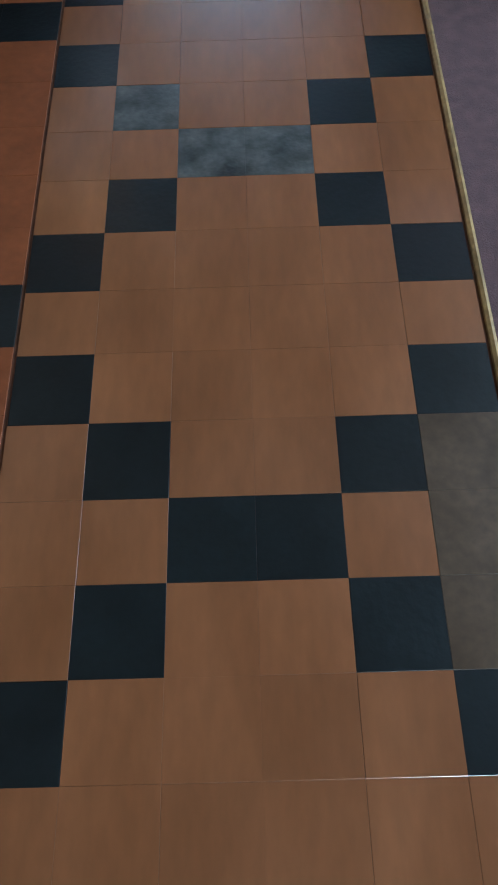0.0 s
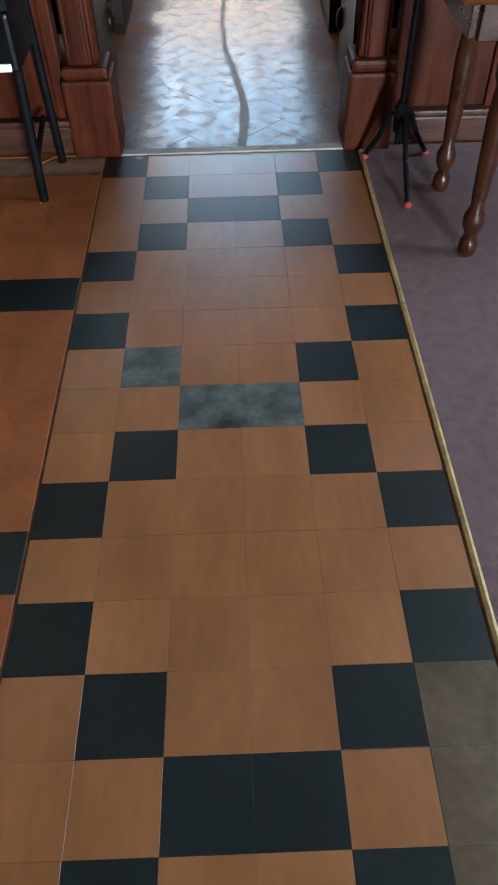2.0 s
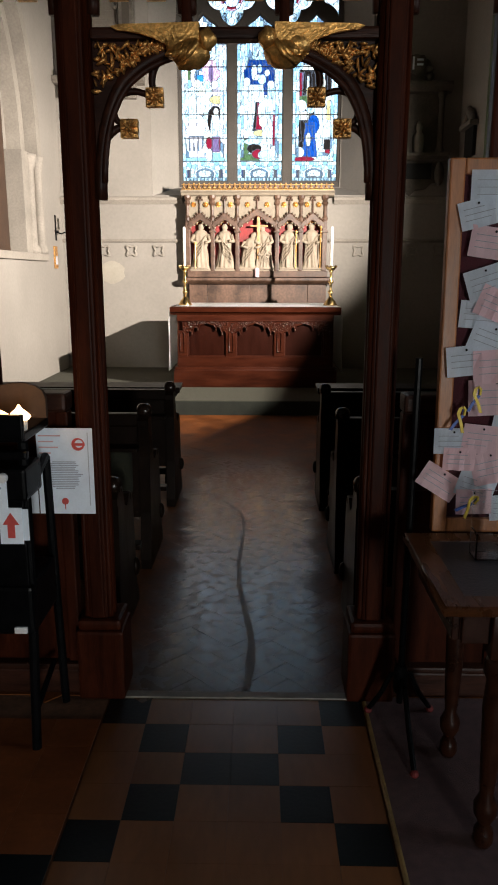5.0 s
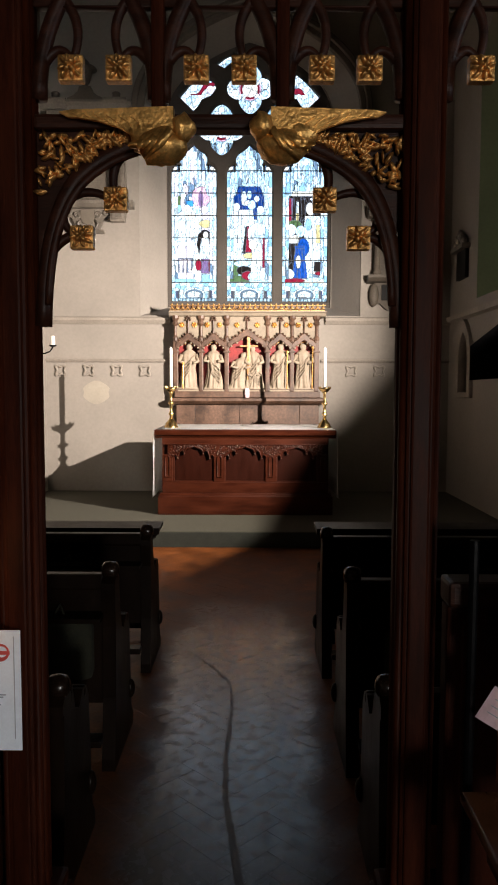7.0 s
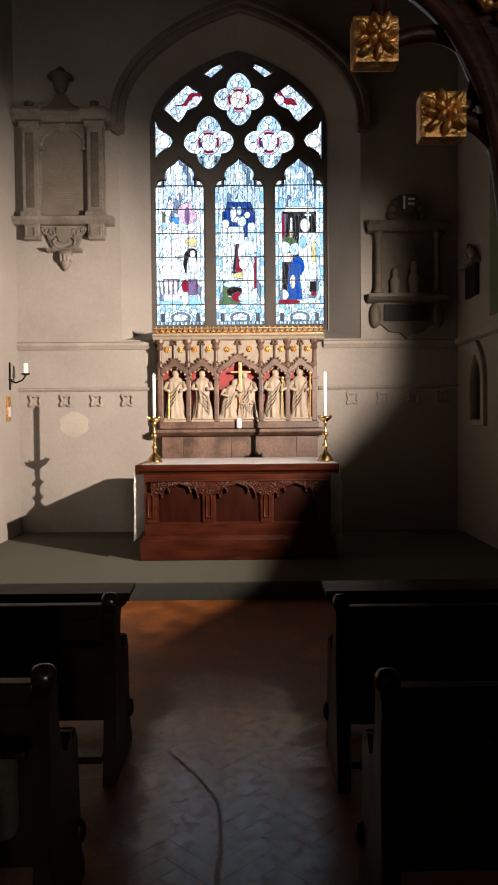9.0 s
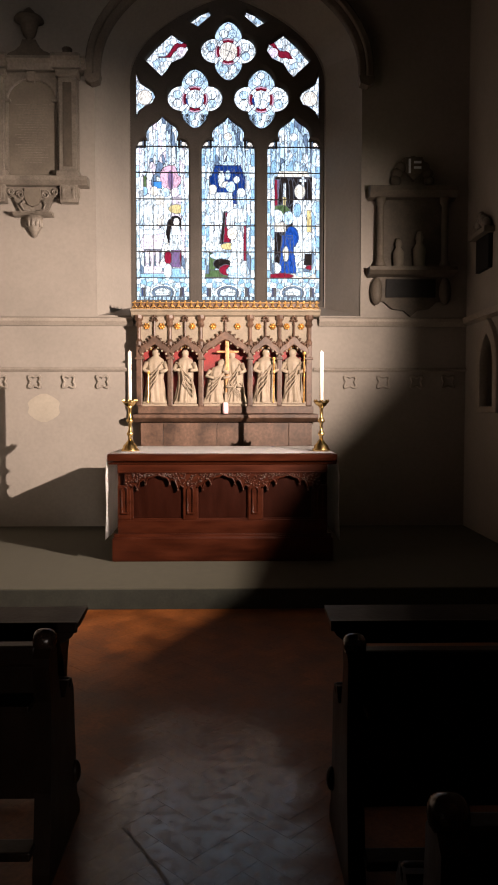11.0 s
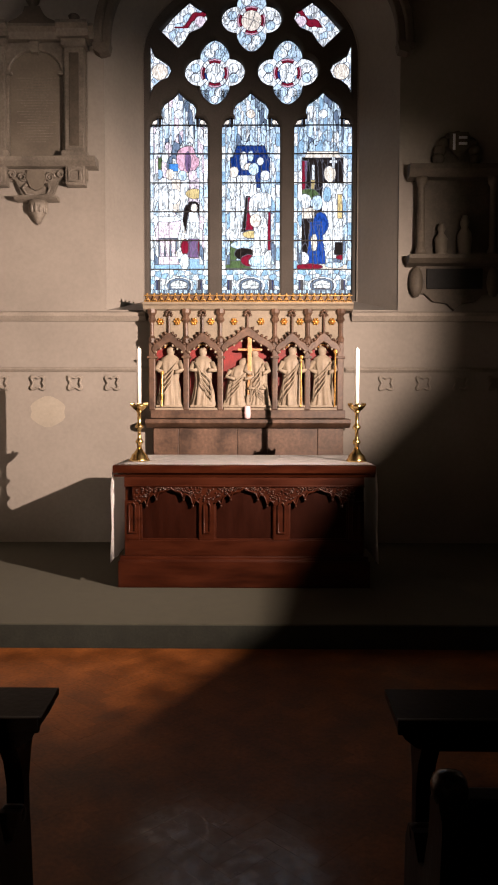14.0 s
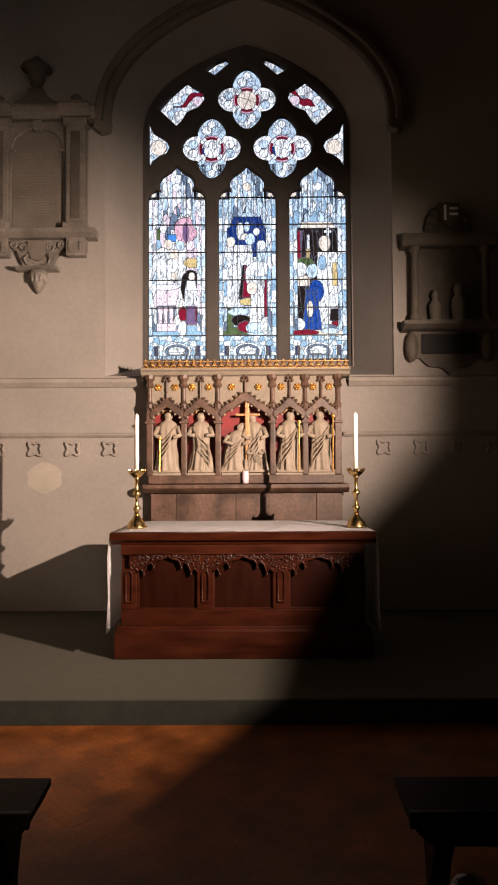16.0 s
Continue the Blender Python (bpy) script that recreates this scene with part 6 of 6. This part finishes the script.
hassock((-0.72, 3.8 - 0.005, 0.655), "olive embroidered kneeler hanging on the back of a pew")
hassock((-0.95, 4.86 - 0.005, 0.625), "olive embroidered kneeler hanging on the back of a pew")
hassock((0.78, 3.76 - 0.005, 0.645), "olive embroidered kneeler hanging on the back of a pew")

# ---- votive candle stand ----
cs = thing("candle_stand", (-0.86, 2.3, 0), "black iron votive candle stand with lit candle and price cards", "candle stand")
for sx in (-1, 1):
    part("front_leg", tube(bmesh.new(), [(sx * 0.24, 0.0, 1.03), (sx * 0.235, 0.0, 0.5), (sx * 0.22, -0.01, 0.0)], 0.016, 8), M["iron"], cs)
    part("back_leg", tube(bmesh.new(), [(sx * 0.225, 0.26, 0.92), (sx * 0.235, 0.26, 0.4), (sx * 0.245, 0.26, 0.0)], 0.015, 8), M["iron"], cs)
    part("side_brace", tube(bmesh.new(), [(sx * 0.24, 0.0, 0.86), (sx * 0.225, 0.26, 0.92)], 0.014, 8), M["iron"], cs)
    part("low_brace", tube(bmesh.new(), [(sx * 0.22, 0.0, 0.12), (sx * 0.21, 0.26, 0.16)], 0.01, 8), M["iron"], cs)
part("top_tray", box1(-0.25, 0.25, -0.02, 0.24, 1.03, 1.06, 0.006), M["iron"], cs)
part("tray_rim", box1(-0.25, 0.25, -0.025, -0.005, 1.04, 1.115, 0.005), M["iron"], cs)
part("second_rail", box1(-0.27, 0.265, -0.05, -0.02, 0.985, 1.01, 0.008), M["iron"], cs, "worn shiny iron rail")
part("coin_box", box1(-0.25, 0.26, -0.06, 0.1, 0.86, 0.96, 0.01), M["iron"], cs)
part("candle_box", box1(-0.26, 0.25, -0.04, 0.22, 0.42, 0.58, 0.012), M["iron"], cs)
part("front_plate", box1(-0.25, 0.24, -0.03, -0.015, 0.58, 0.86, 0.004), M["iron"], cs)
part("lock", lathe(bmesh.new(), [(0.012, -0.075), (0.015, -0.07), (0.015, -0.055)], (0.195, 0, 0.935), 12, "y"), M["linen"], cs)
part("latch", box1(0.19, 0.23, -0.052, -0.04, 0.43, 0.45, 0.003), M["linen"], cs)
bm = bmesh.new()
hood = [(-0.25, 1.06), (0.25, 1.06), (0.25, 1.125), (0.24, 1.15), (0.215, 1.167), (0.18, 1.174), (0.14, 1.173), (0.1, 1.166), (0.05, 1.15), (0.0, 1.135), (-0.25, 1.125)]
prism(bm, hood, 0.215, 0.235, "y")
part("back_shield", bm, M["brownboard"], cs, "brown curved draught shield")
vc = thing("votive_candle", (-0.635, 2.33, 1.06), "lit votive tea light with a warm flame", "candle")
part("wax_cup", lathe(bmesh.new(), [(0.022, 0), (0.024, 0.03), (0.02, 0.035)], segs=14), M["wax"], vc)
part("flame", lathe(bmesh.new(), [(0.006, 0.026), (0.028, 0.032), (0.034, 0.04), (0.024, 0.052), (0.01, 0.064), (0.001, 0.078)], segs=12), M["flame"], vc, "bright candle flame", True)
vd = thing("votive_candle", (-0.7, 2.34, 1.06), "lit votive tea light with a low flame", "candle")
part("wax_cup", lathe(bmesh.new(), [(0.022, 0), (0.024, 0.03), (0.02, 0.035)], segs=14), M["wax"], vd)
part("flame", lathe(bmesh.new(), [(0.006, 0.03), (0.026, 0.035), (0.03, 0.042), (0.018, 0.05), (0.002, 0.06)], segs=12), M["flame"], vd, "bright candle flame", True)
gl = new("candle_glow", bpy.data.lights.new("candle_glow", "POINT"))
gl.data.energy, gl.data.color, gl.data.shadow_soft_size = 0.05, (1, 0.5, 0.2), 0.015
gl.location = (-0.68, 2.37, 1.2)
ca = thing("price_card", (-0.715, 2.232, 0.84), "white card with grey print on the candle stand", "card")
part("card", box1(-0.06, 0.06, 0.0, 0.006, 0, 0.085, 0.001), M["paper"], ca)
for i in range(3):
    part("print_bar", box1(-0.05, 0.045 - 0.02 * i, -0.0015, 0.0, 0.062 - 0.016 * i, 0.068 - 0.016 * i), M["ink"], ca)
cb = thing("arrow_card", (-0.66, 2.262, 0.72), "white card with a red upward arrow on the candle stand", "card")
part("card", box1(-0.035, 0.035, 0.0, 0.004, 0, 0.115, 0.001), M["paper"], cb)
part("arrow", prism(bmesh.new(), [(-0.011, 0.02), (0.011, 0.02), (0.011, 0.062), (0.025, 0.062), (0.0, 0.1), (-0.025, 0.062), (-0.011, 0.062)], -0.002, 0.0, "y"), M["redink"], cb, "red printed arrow")
part("card_behind", box1(0.02, 0.052, 0.005, 0.008, 0.01, 0.11, 0.001), M["paper"], cb)

# ---- table, board and stand by the screen ----
tb = thing("side_table", (0.54, 1.85, 0), "varnished oak side table with a black leather top and turned legs", "table")
TW, TD, TH = 0.95, 0.53, 0.725
tf = part("top_frame", plate([(0, 0), (TW, 0), (TW, TD), (0, TD)], [[(0.07, 0.07), (TW - 0.07, 0.07), (TW - 0.07, TD - 0.07), (0.07, TD - 0.07)]], -0.014, 0.014, 0.005), M["tabletop"], tb)
tf.matrix_basis = Matrix.Translation((0, 0, TH - 0.014)) @ Matrix.Rotation(radians(-90), 4, "X")
part("leather_inset", box1(0.068, TW - 0.068, 0.068, TD - 0.068, TH - 0.02, TH - 0.003, 0.002), M["leather"], tb, "black leather writing surface")
for y0, y1, x0, x1 in ((0.04, 0.06, 0.06, TW - 0.06), (TD - 0.06, TD - 0.04, 0.06, TW - 0.06), (0.06, TD - 0.06, 0.04, 0.06), (0.06, TD - 0.06, TW - 0.06, TW - 0.04)):
    part("apron", box1(x0, x1, y0, y1, TH - 0.12, TH - 0.028, 0.003), M["table"], tb)
leg = [(0.02, 0.0), (0.028, 0.02), (0.026, 0.05), (0.016, 0.07), (0.03, 0.1), (0.032, 0.13), (0.018, 0.16), (0.022, 0.2), (0.03, 0.42), (0.024, 0.5), (0.034, 0.52), (0.034, 0.55), (0.026, 0.57)]
for x in (0.16, TW - 0.09):
    for y in (0.05, TD - 0.1):
        bm = lathe(bmesh.new(), leg, (x, y, 0), 14)
        box(bm, x - 0.03, x + 0.03, y - 0.03, y + 0.03, 0.57, TH - 0.03, 0.004)
        part("leg", bm, M["table"], tb, "turned oak leg", True)

bd = thing("notice_board", (0.63, 2.4, 0.725), "pine-framed maroon felt notice board standing on the table", "notice board")
BW, BH = 0.8, 1.12
part("felt", box1(0.03, BW - 0.03, 0.0, 0.012, 0.03, BH - 0.03), M["felt"], bd, "maroon felt surface")
part("frame_side", box1(0, 0.045, -0.014, 0.02, 0, BH, 0.005), M["pine"], bd)
part("frame_side", box1(BW - 0.045, BW, -0.014, 0.02, 0, BH, 0.005), M["pine"], bd)
part("frame_top", box1(0.045, BW - 0.045, -0.014, 0.02, BH - 0.045, BH, 0.005), M["pine"], bd)
part("frame_bottom", box1(0.045, BW - 0.045, -0.014, 0.02, 0.0, 0.045, 0.005), M["pine"], bd)
bd.rotation_euler = (radians(-2), 0, radians(0))


def pinned(x, z, w, h, turn, kind, k):
    n = thing("pinned_note", (0.63 + x, 2.384 - 0.0035 * k + z * 0.035, 0.725 + z), "pink paper prayer note pinned to the notice board" if kind == "pink" else "white paper prayer note pinned to the notice board", "note", "pinned notes")
    bm = bmesh.new()
    cols = 6
    rows = [[bm.verts.new((-w / 2 + w * i / cols, -0.004 - 0.006 * abs(noise.noise((i * 0.5, j, k))) * (2 - j), -h * (2 - j) / 2)) for i in range(cols + 1)] for j in range(3)]
    for a, b in zip(rows, rows[1:]):
        for i in range(cols):
            bm.faces.new((a[i], a[i + 1], b[i + 1], b[i]))
    bmesh.ops.solidify(bm, geom=bm.faces[:], thickness=0.0012)
    part("paper", bm, M[kind], n)
    part("pin", blob(bmesh.new(), (0, -0.008, -0.012), (0.0035, 0.005, 0.0035), 8, 6), M["iron"], n)
    for i in range(3):
        part("writing_bar", box1(-w * 0.4, w * (0.35 - 0.12 * ((i + k) % 3)), -0.0125, -0.0119, -h * (0.3 + 0.2 * i), -h * (0.3 + 0.2 * i) + 0.0016), M["ink"], n)
    n.rotation_euler = (radians(-2), radians(turn), 0)


NOTES = [(0.12, 1.06, 0.16, 0.1, 0, "paper"), (0.12, 0.9, 0.14, 0.09, 8, "pink"), (0.09, 0.79, 0.13, 0.09, -18, "paper"), (0.15, 0.72, 0.12, 0.09, 22, "pink"), (0.09, 0.69, 0.12, 0.08, 4, "paper"),
         (0.14, 0.62, 0.13, 0.09, 20, "paper"), (0.05, 0.56, 0.12, 0.09, -6, "paper"), (0.15, 0.55, 0.16, 0.1, -4, "pink"), (0.15, 0.46, 0.17, 0.11, -3, "pink"), (0.03, 0.31, 0.12, 0.08, 0, "paper"),
         (0.12, 0.32, 0.12, 0.09, 6, "pink"), (0.05, 0.25, 0.1, 0.07, 2, "pink"), (0.015, 0.175, 0.13, 0.08, 32, "pink"), (0.12, 0.17, 0.12, 0.085, 18, "paper"), (0.1, 0.12, 0.11, 0.08, -2, "pink"), (0.14, 0.24, 0.13, 0.1, -14, "pink"), (0.2, 0.1, 0.1, 0.08, -4, "paper"),
         (0.19, 0.98, 0.13, 0.09, -12, "pink"), (0.2, 0.83, 0.13, 0.09, 10, "paper"), (0.21, 0.66, 0.12, 0.09, -15, "pink"), (0.22, 0.38, 0.13, 0.09, 9, "paper"), (0.06, 0.98, 0.12, 0.08, -14, "paper"), (0.22, 0.52, 0.12, 0.09, 24, "pink")]
rnd = random.Random(3)
for k, (x, z, w, h, turn, kind) in enumerate(NOTES):
    pinned(x + 0.02, z + 0.025, w, h, turn, kind, k % 4 + 1)
for i in range(20):
    pinned(rnd.uniform(0.3, 0.68), rnd.uniform(0.2, 1.05), 0.13, 0.09, rnd.uniform(-25, 25), rnd.choice(("pink", "paper", "paper")), i % 4 + 1)


def ribbon(x, z, turn):
    r = thing("awareness_ribbon", (0.63 + x, 2.352, 0.725 + z), "small looped yellow and blue ribbon pinned to the board", "ribbon", "ribbons")
    def band(sx):
        bm = bmesh.new()
        pts = [(sx * 0.026, -0.055), (sx * 0.012, -0.02), (-sx * 0.012, 0.02), (-sx * 0.01, 0.045), (0, 0.055)]
        for (xa, za), (xb, zb) in zip(pts, pts[1:]):
            prism(bm, [(xa - 0.007, za), (xa + 0.007, za), (xb + 0.007, zb), (xb - 0.007, zb)], -0.002 * sx - 0.003, -0.002 * sx, "y")
        return bm
    part("yellow_band", band(1), M["yellow"], r)
    part("blue_band", band(-1), M["blue"], r)
    part("yellow_edge", tube(bmesh.new(), [(0.012, -0.004, 0.02), (0.012, -0.004, 0.045), (0, -0.004, 0.055)], 0.006, 6), M["yellow"], r)
    r.rotation_euler = (0, radians(turn), 0)
    r.scale = (0.7, 1, 0.7)


ribbon(0.055, 0.37, 12)
ribbon(0.1, 0.43, 5)
ribbon(0.1, 0.1, 40)

ho = thing("leaflet_holder", (0.7, 2.14, 0.725), "empty clear acrylic leaflet holder on the table", "leaflet holder")
part("back_sheet", box1(0.0, 0.12, 0.07, 0.074, 0, 0.19, 0.001), M["acrylic"], ho)
part("front_sheet", box1(0.0, 0.12, 0.01, 0.014, 0, 0.08, 0.001), M["acrylic"], ho)
part("bottom_sheet", box1(0.0, 0.12, 0.01, 0.074, 0.0, 0.004, 0.001), M["acrylic"], ho)
part("side_sheet", box1(0.0, 0.004, 0.01, 0.074, 0, 0.08, 0.001), M["acrylic"], ho)
part("side_sheet", box1(0.116, 0.12, 0.01, 0.074, 0, 0.08, 0.001), M["acrylic"], ho)

ms = thing("tripod_stand", (0.565, 2.42, 0), "slim black tripod pole stand with red-tipped feet", "stand")
part("pole", tube(bmesh.new(), [(0, 0, 0.1), (0.005, 0, 1.27)], 0.011, 10), M["iron"], ms)
part("collar", lathe(bmesh.new(), [(0.02, 0.14), (0.024, 0.16), (0.024, 0.22), (0.016, 0.24)], segs=12), M["iron"], ms)
for i, (x, y) in enumerate(((0.005, -0.25), (-0.09, 0.09), (0.13, 0.1))):
    part("leg", tube(bmesh.new(), [(0, 0, 0.2), (x * 0.3, y * 0.3, 0.19), (x * 0.6, y * 0.6, 0.1), (x, y, 0.015)], 0.009, 8), M["iron"], ms)
    part("foot_tip", blob(bmesh.new(), (x, y, 0.013), (0.014, 0.016, 0.013), 10, 8), M["redtip"], ms, "red rubber tip")

# ---- floors ----
T, Y0 = 0.152, 0.30
nave = link_mesh("floor", box1(-3.7, 3.7, -9.0, 2.6, -0.1, -0.004), M["grout"])
tagged(nave, "terracotta and black slate tiled nave floor", "floor", kind="structure")
cp = link_mesh("carpet", box1(0.476, 3.7, -9.0, 2.6, -0.004, 0.004, 0.001), M["carpet"])
tagged(cp, "mauve fitted carpet beside the tiles", "carpet", kind="structure")
tagged(link_mesh("carpet_edge_strip", prism(bmesh.new(), [(0.462, -0.003), (0.477, -0.003), (0.476, 0.005), (0.47, 0.0065), (0.463, 0.003)], -9.0, 2.6, "y"), M["strip"]), "worn brass carpet edge strip", "trim", kind="structure")
tagged(link_mesh("threshold", box1(-0.42, 0.42, 2.585, 2.625, -0.02, 0.006, 0.003), M["marble"]), "worn stone threshold strip", "threshold", kind="structure")


def tile_mesh(name, w, d, material, h=0.006, edge=0.0004):
    bm = bmesh.new()
    loops = []
    for inset, z in ((0, -h), (0, -edge * 0.85), (edge, 0.0)):
        loops.append([bm.verts.new(p) for p in ((inset, inset, z), (w - inset, inset, z), (w - inset, d - inset, z), (inset, d - inset, z))])
    for a, b in zip(loops, loops[1:]):
        for i in range(4):
            bm.faces.new((a[i], a[(i + 1) % 4], b[(i + 1) % 4], b[i]))
    bm.faces.new(loops[-1])
    bmesh.ops.recalc_face_normals(bm, faces=bm.faces)
    me = bpy.data.meshes.new(name)
    bm.to_mesh(me)
    bm.free()
    me.materials.append(material)
    return me


def lay(name, me, parent, x, y, turn=0.0, z=0.0):
    ob = new(name, me)
    ob.parent = parent
    ob.location = (x, y, z)
    ob.rotation_euler = (0, 0, turn)
    return ob


def dark_tile(c, r):
    def tri(k):
        k %= 6
        return k if k <= 3 else 6 - k
    m = c + 0.5
    return abs(abs(m) - (0.5 + tri(r))) < 0.1 or abs(abs(m + 4) - (0.5 + tri(r + 3))) < 0.1 and c < -3


G2 = 0.0004
kinds = {n: tile_mesh("tile", T - G2, T - G2, M[n]) for n in ("tile", "tileL", "tileworn", "slate", "slateworn")}
rnd = random.Random(11)
for r in range(-5, 15):
    for c in range(-8, 3):
        if c < -3:
            k = "slate" if dark_tile(c, r) else "tileL"
        else:
            k = "slate" if dark_tile(c, r) else "tile"
        if k == "slate" and r in (6, 7) and c > -3 and not (r == 7 and c > 0):
            k = "slateworn"
        if k == "tile" and c == 2 and r in (-1, 0, 1):
            k = "tileworn"
        y = Y0 + r * T + (0.022 if c < -3 else 0)
        if y + T > 2.59:
            continue
        lay("tile", kinds[k], nave, c * T + G2 / 2 - (0.008 if c < -3 else 0) + rnd.uniform(-0.0003, 0.0003), y + G2 / 2 + rnd.uniform(-0.0003, 0.0003), rnd.uniform(-0.0012, 0.0012), rnd.uniform(-0.00012, 0.0))
bm = bmesh.new()
for r in range(-30, 15):
    for c in range(-22, 3):
        if r >= -5 and c >= -8:
            continue
        box(bm, c * T + 0.002, (c + 1) * T - 0.001, Y0 + r * T + 0.002, Y0 + (r + 1) * T - 0.001, -0.005, -0.0005)
tagged(link_mesh("far_tiles", bm, M["tileL"], nave), "red terracotta tiles further off", kind="stuff")

chap = link_mesh("floor_chapel", box1(NORTH, SOUTH, 2.6, STEP, -0.1, -0.0009), M["block"])
tagged(chap, "worn oak herringbone block floor of the chapel", "floor", kind="structure")
BL, BWD = 0.252, 0.084
block = tile_mesh("floor_block", BL - 0.0003, BWD - 0.0003, M["block"], edge=0.0004)
cells = []
for i in range(-60, 60):
    for j in range(-60, 60):
        # herringbone of 3:1 blocks on a unit grid, turned 45 degrees
        for turn in (0, 1):
            if turn == 0:
                gx, gy = i + 6 * j, i
                cells.append((gx, gy, 0))
            else:
                cells.append((i + 6 * j + 3, i, 1))
near, far = [], []
for gx, gy, turn in cells:
    u, v = gx * BWD, gy * BWD
    lx, ly = (BL / 2, BWD / 2) if turn == 0 else (BWD / 2, BL / 2)
    cx, cy = u + lx, v + (ly if turn == 0 else ly - 2 * BWD)
    x, y = (cx - cy) * 0.70711 + 0.02, (cx + cy) * 0.70711 + 5.4
    if NORTH + 0.1 < x < SOUTH - 0.1 and 2.66 < y < STEP - 0.02:
        (near if abs(x) < 0.45 and y < 8.0 else far).append((x, y, turn))
near.sort(key=lambda p: p[1])
far += near[290:]
rnd = random.Random(8)
for x, y, turn in near[:290]:
    a = radians(45 if turn == 0 else 135)
    o = Vector((-(BL) / 2, -BWD / 2, 0))
    o.rotate(Euler((0, 0, a)))
    lay("floor_block", block, chap, x + o.x, y + o.y, a, rnd.uniform(-0.0003, 0.0001))
verts, faces = [], []
for x, y, turn in far:
    a = radians(45 if turn == 0 else 135)
    ca_, sa_ = math.cos(a), math.sin(a)
    zz = rnd.uniform(-0.0005, 0.0002)
    n0 = len(verts)
    for px, py in ((-1, -1), (1, -1), (1, 1), (-1, 1)):
        px, py = px * (BL / 2 - 0.0002), py * (BWD / 2 - 0.0002)
        verts.append((x + px * ca_ - py * sa_, y + px * sa_ + py * ca_, zz))
    for px, py in ((-1, -1), (1, -1), (1, 1), (-1, 1)):
        px, py = px * (BL / 2 - 0.0002), py * (BWD / 2 - 0.0002)
        verts.append((x + px * ca_ - py * sa_, y + px * sa_ + py * ca_, -0.006))
    faces += [(n0, n0 + 1, n0 + 2, n0 + 3)] + [(n0 + i, n0 + 4 + i, n0 + 4 + (i + 1) % 4, n0 + (i + 1) % 4) for i in range(4)]
me = bpy.data.meshes.new("far_blocks")
me.from_pydata(verts, [], faces)
me.materials.append(M["block"])
fb_ = new("far_blocks", me)
fb_.parent = chap
tagged(fb_, "oak floor blocks under and beyond the pews", kind="stuff")

# the dark filled crack that wanders up the aisle
bm = bmesh.new()
pts = []
for i in range(52):
    y = 2.64 + i * 0.05
    w = 0.017 * (1 - i / 75) * (1 + 0.5 * noise.noise((y * 4, 0, 2)))
    x = 0.035 + 0.02 * math.sin((y - 2.6) * 4.2) - 0.05 * max(0, y - 3.0) ** 0.85 - 0.55 * max(0, y - 4.65) ** 1.5 + 0.012 * noise.noise((y * 6, 3, 0))
    pts.append((bm.verts.new((x - w, y, 0.0022)), bm.verts.new((x + w, y, 0.0022))))
for (a, b), (c, d) in zip(pts, pts[1:]):
    bm.faces.new((a, b, d, c))
tagged(link_mesh("floor_crack", bm, M["filler"]), "dark wandering crack along the block floor", "crack", kind="structure")
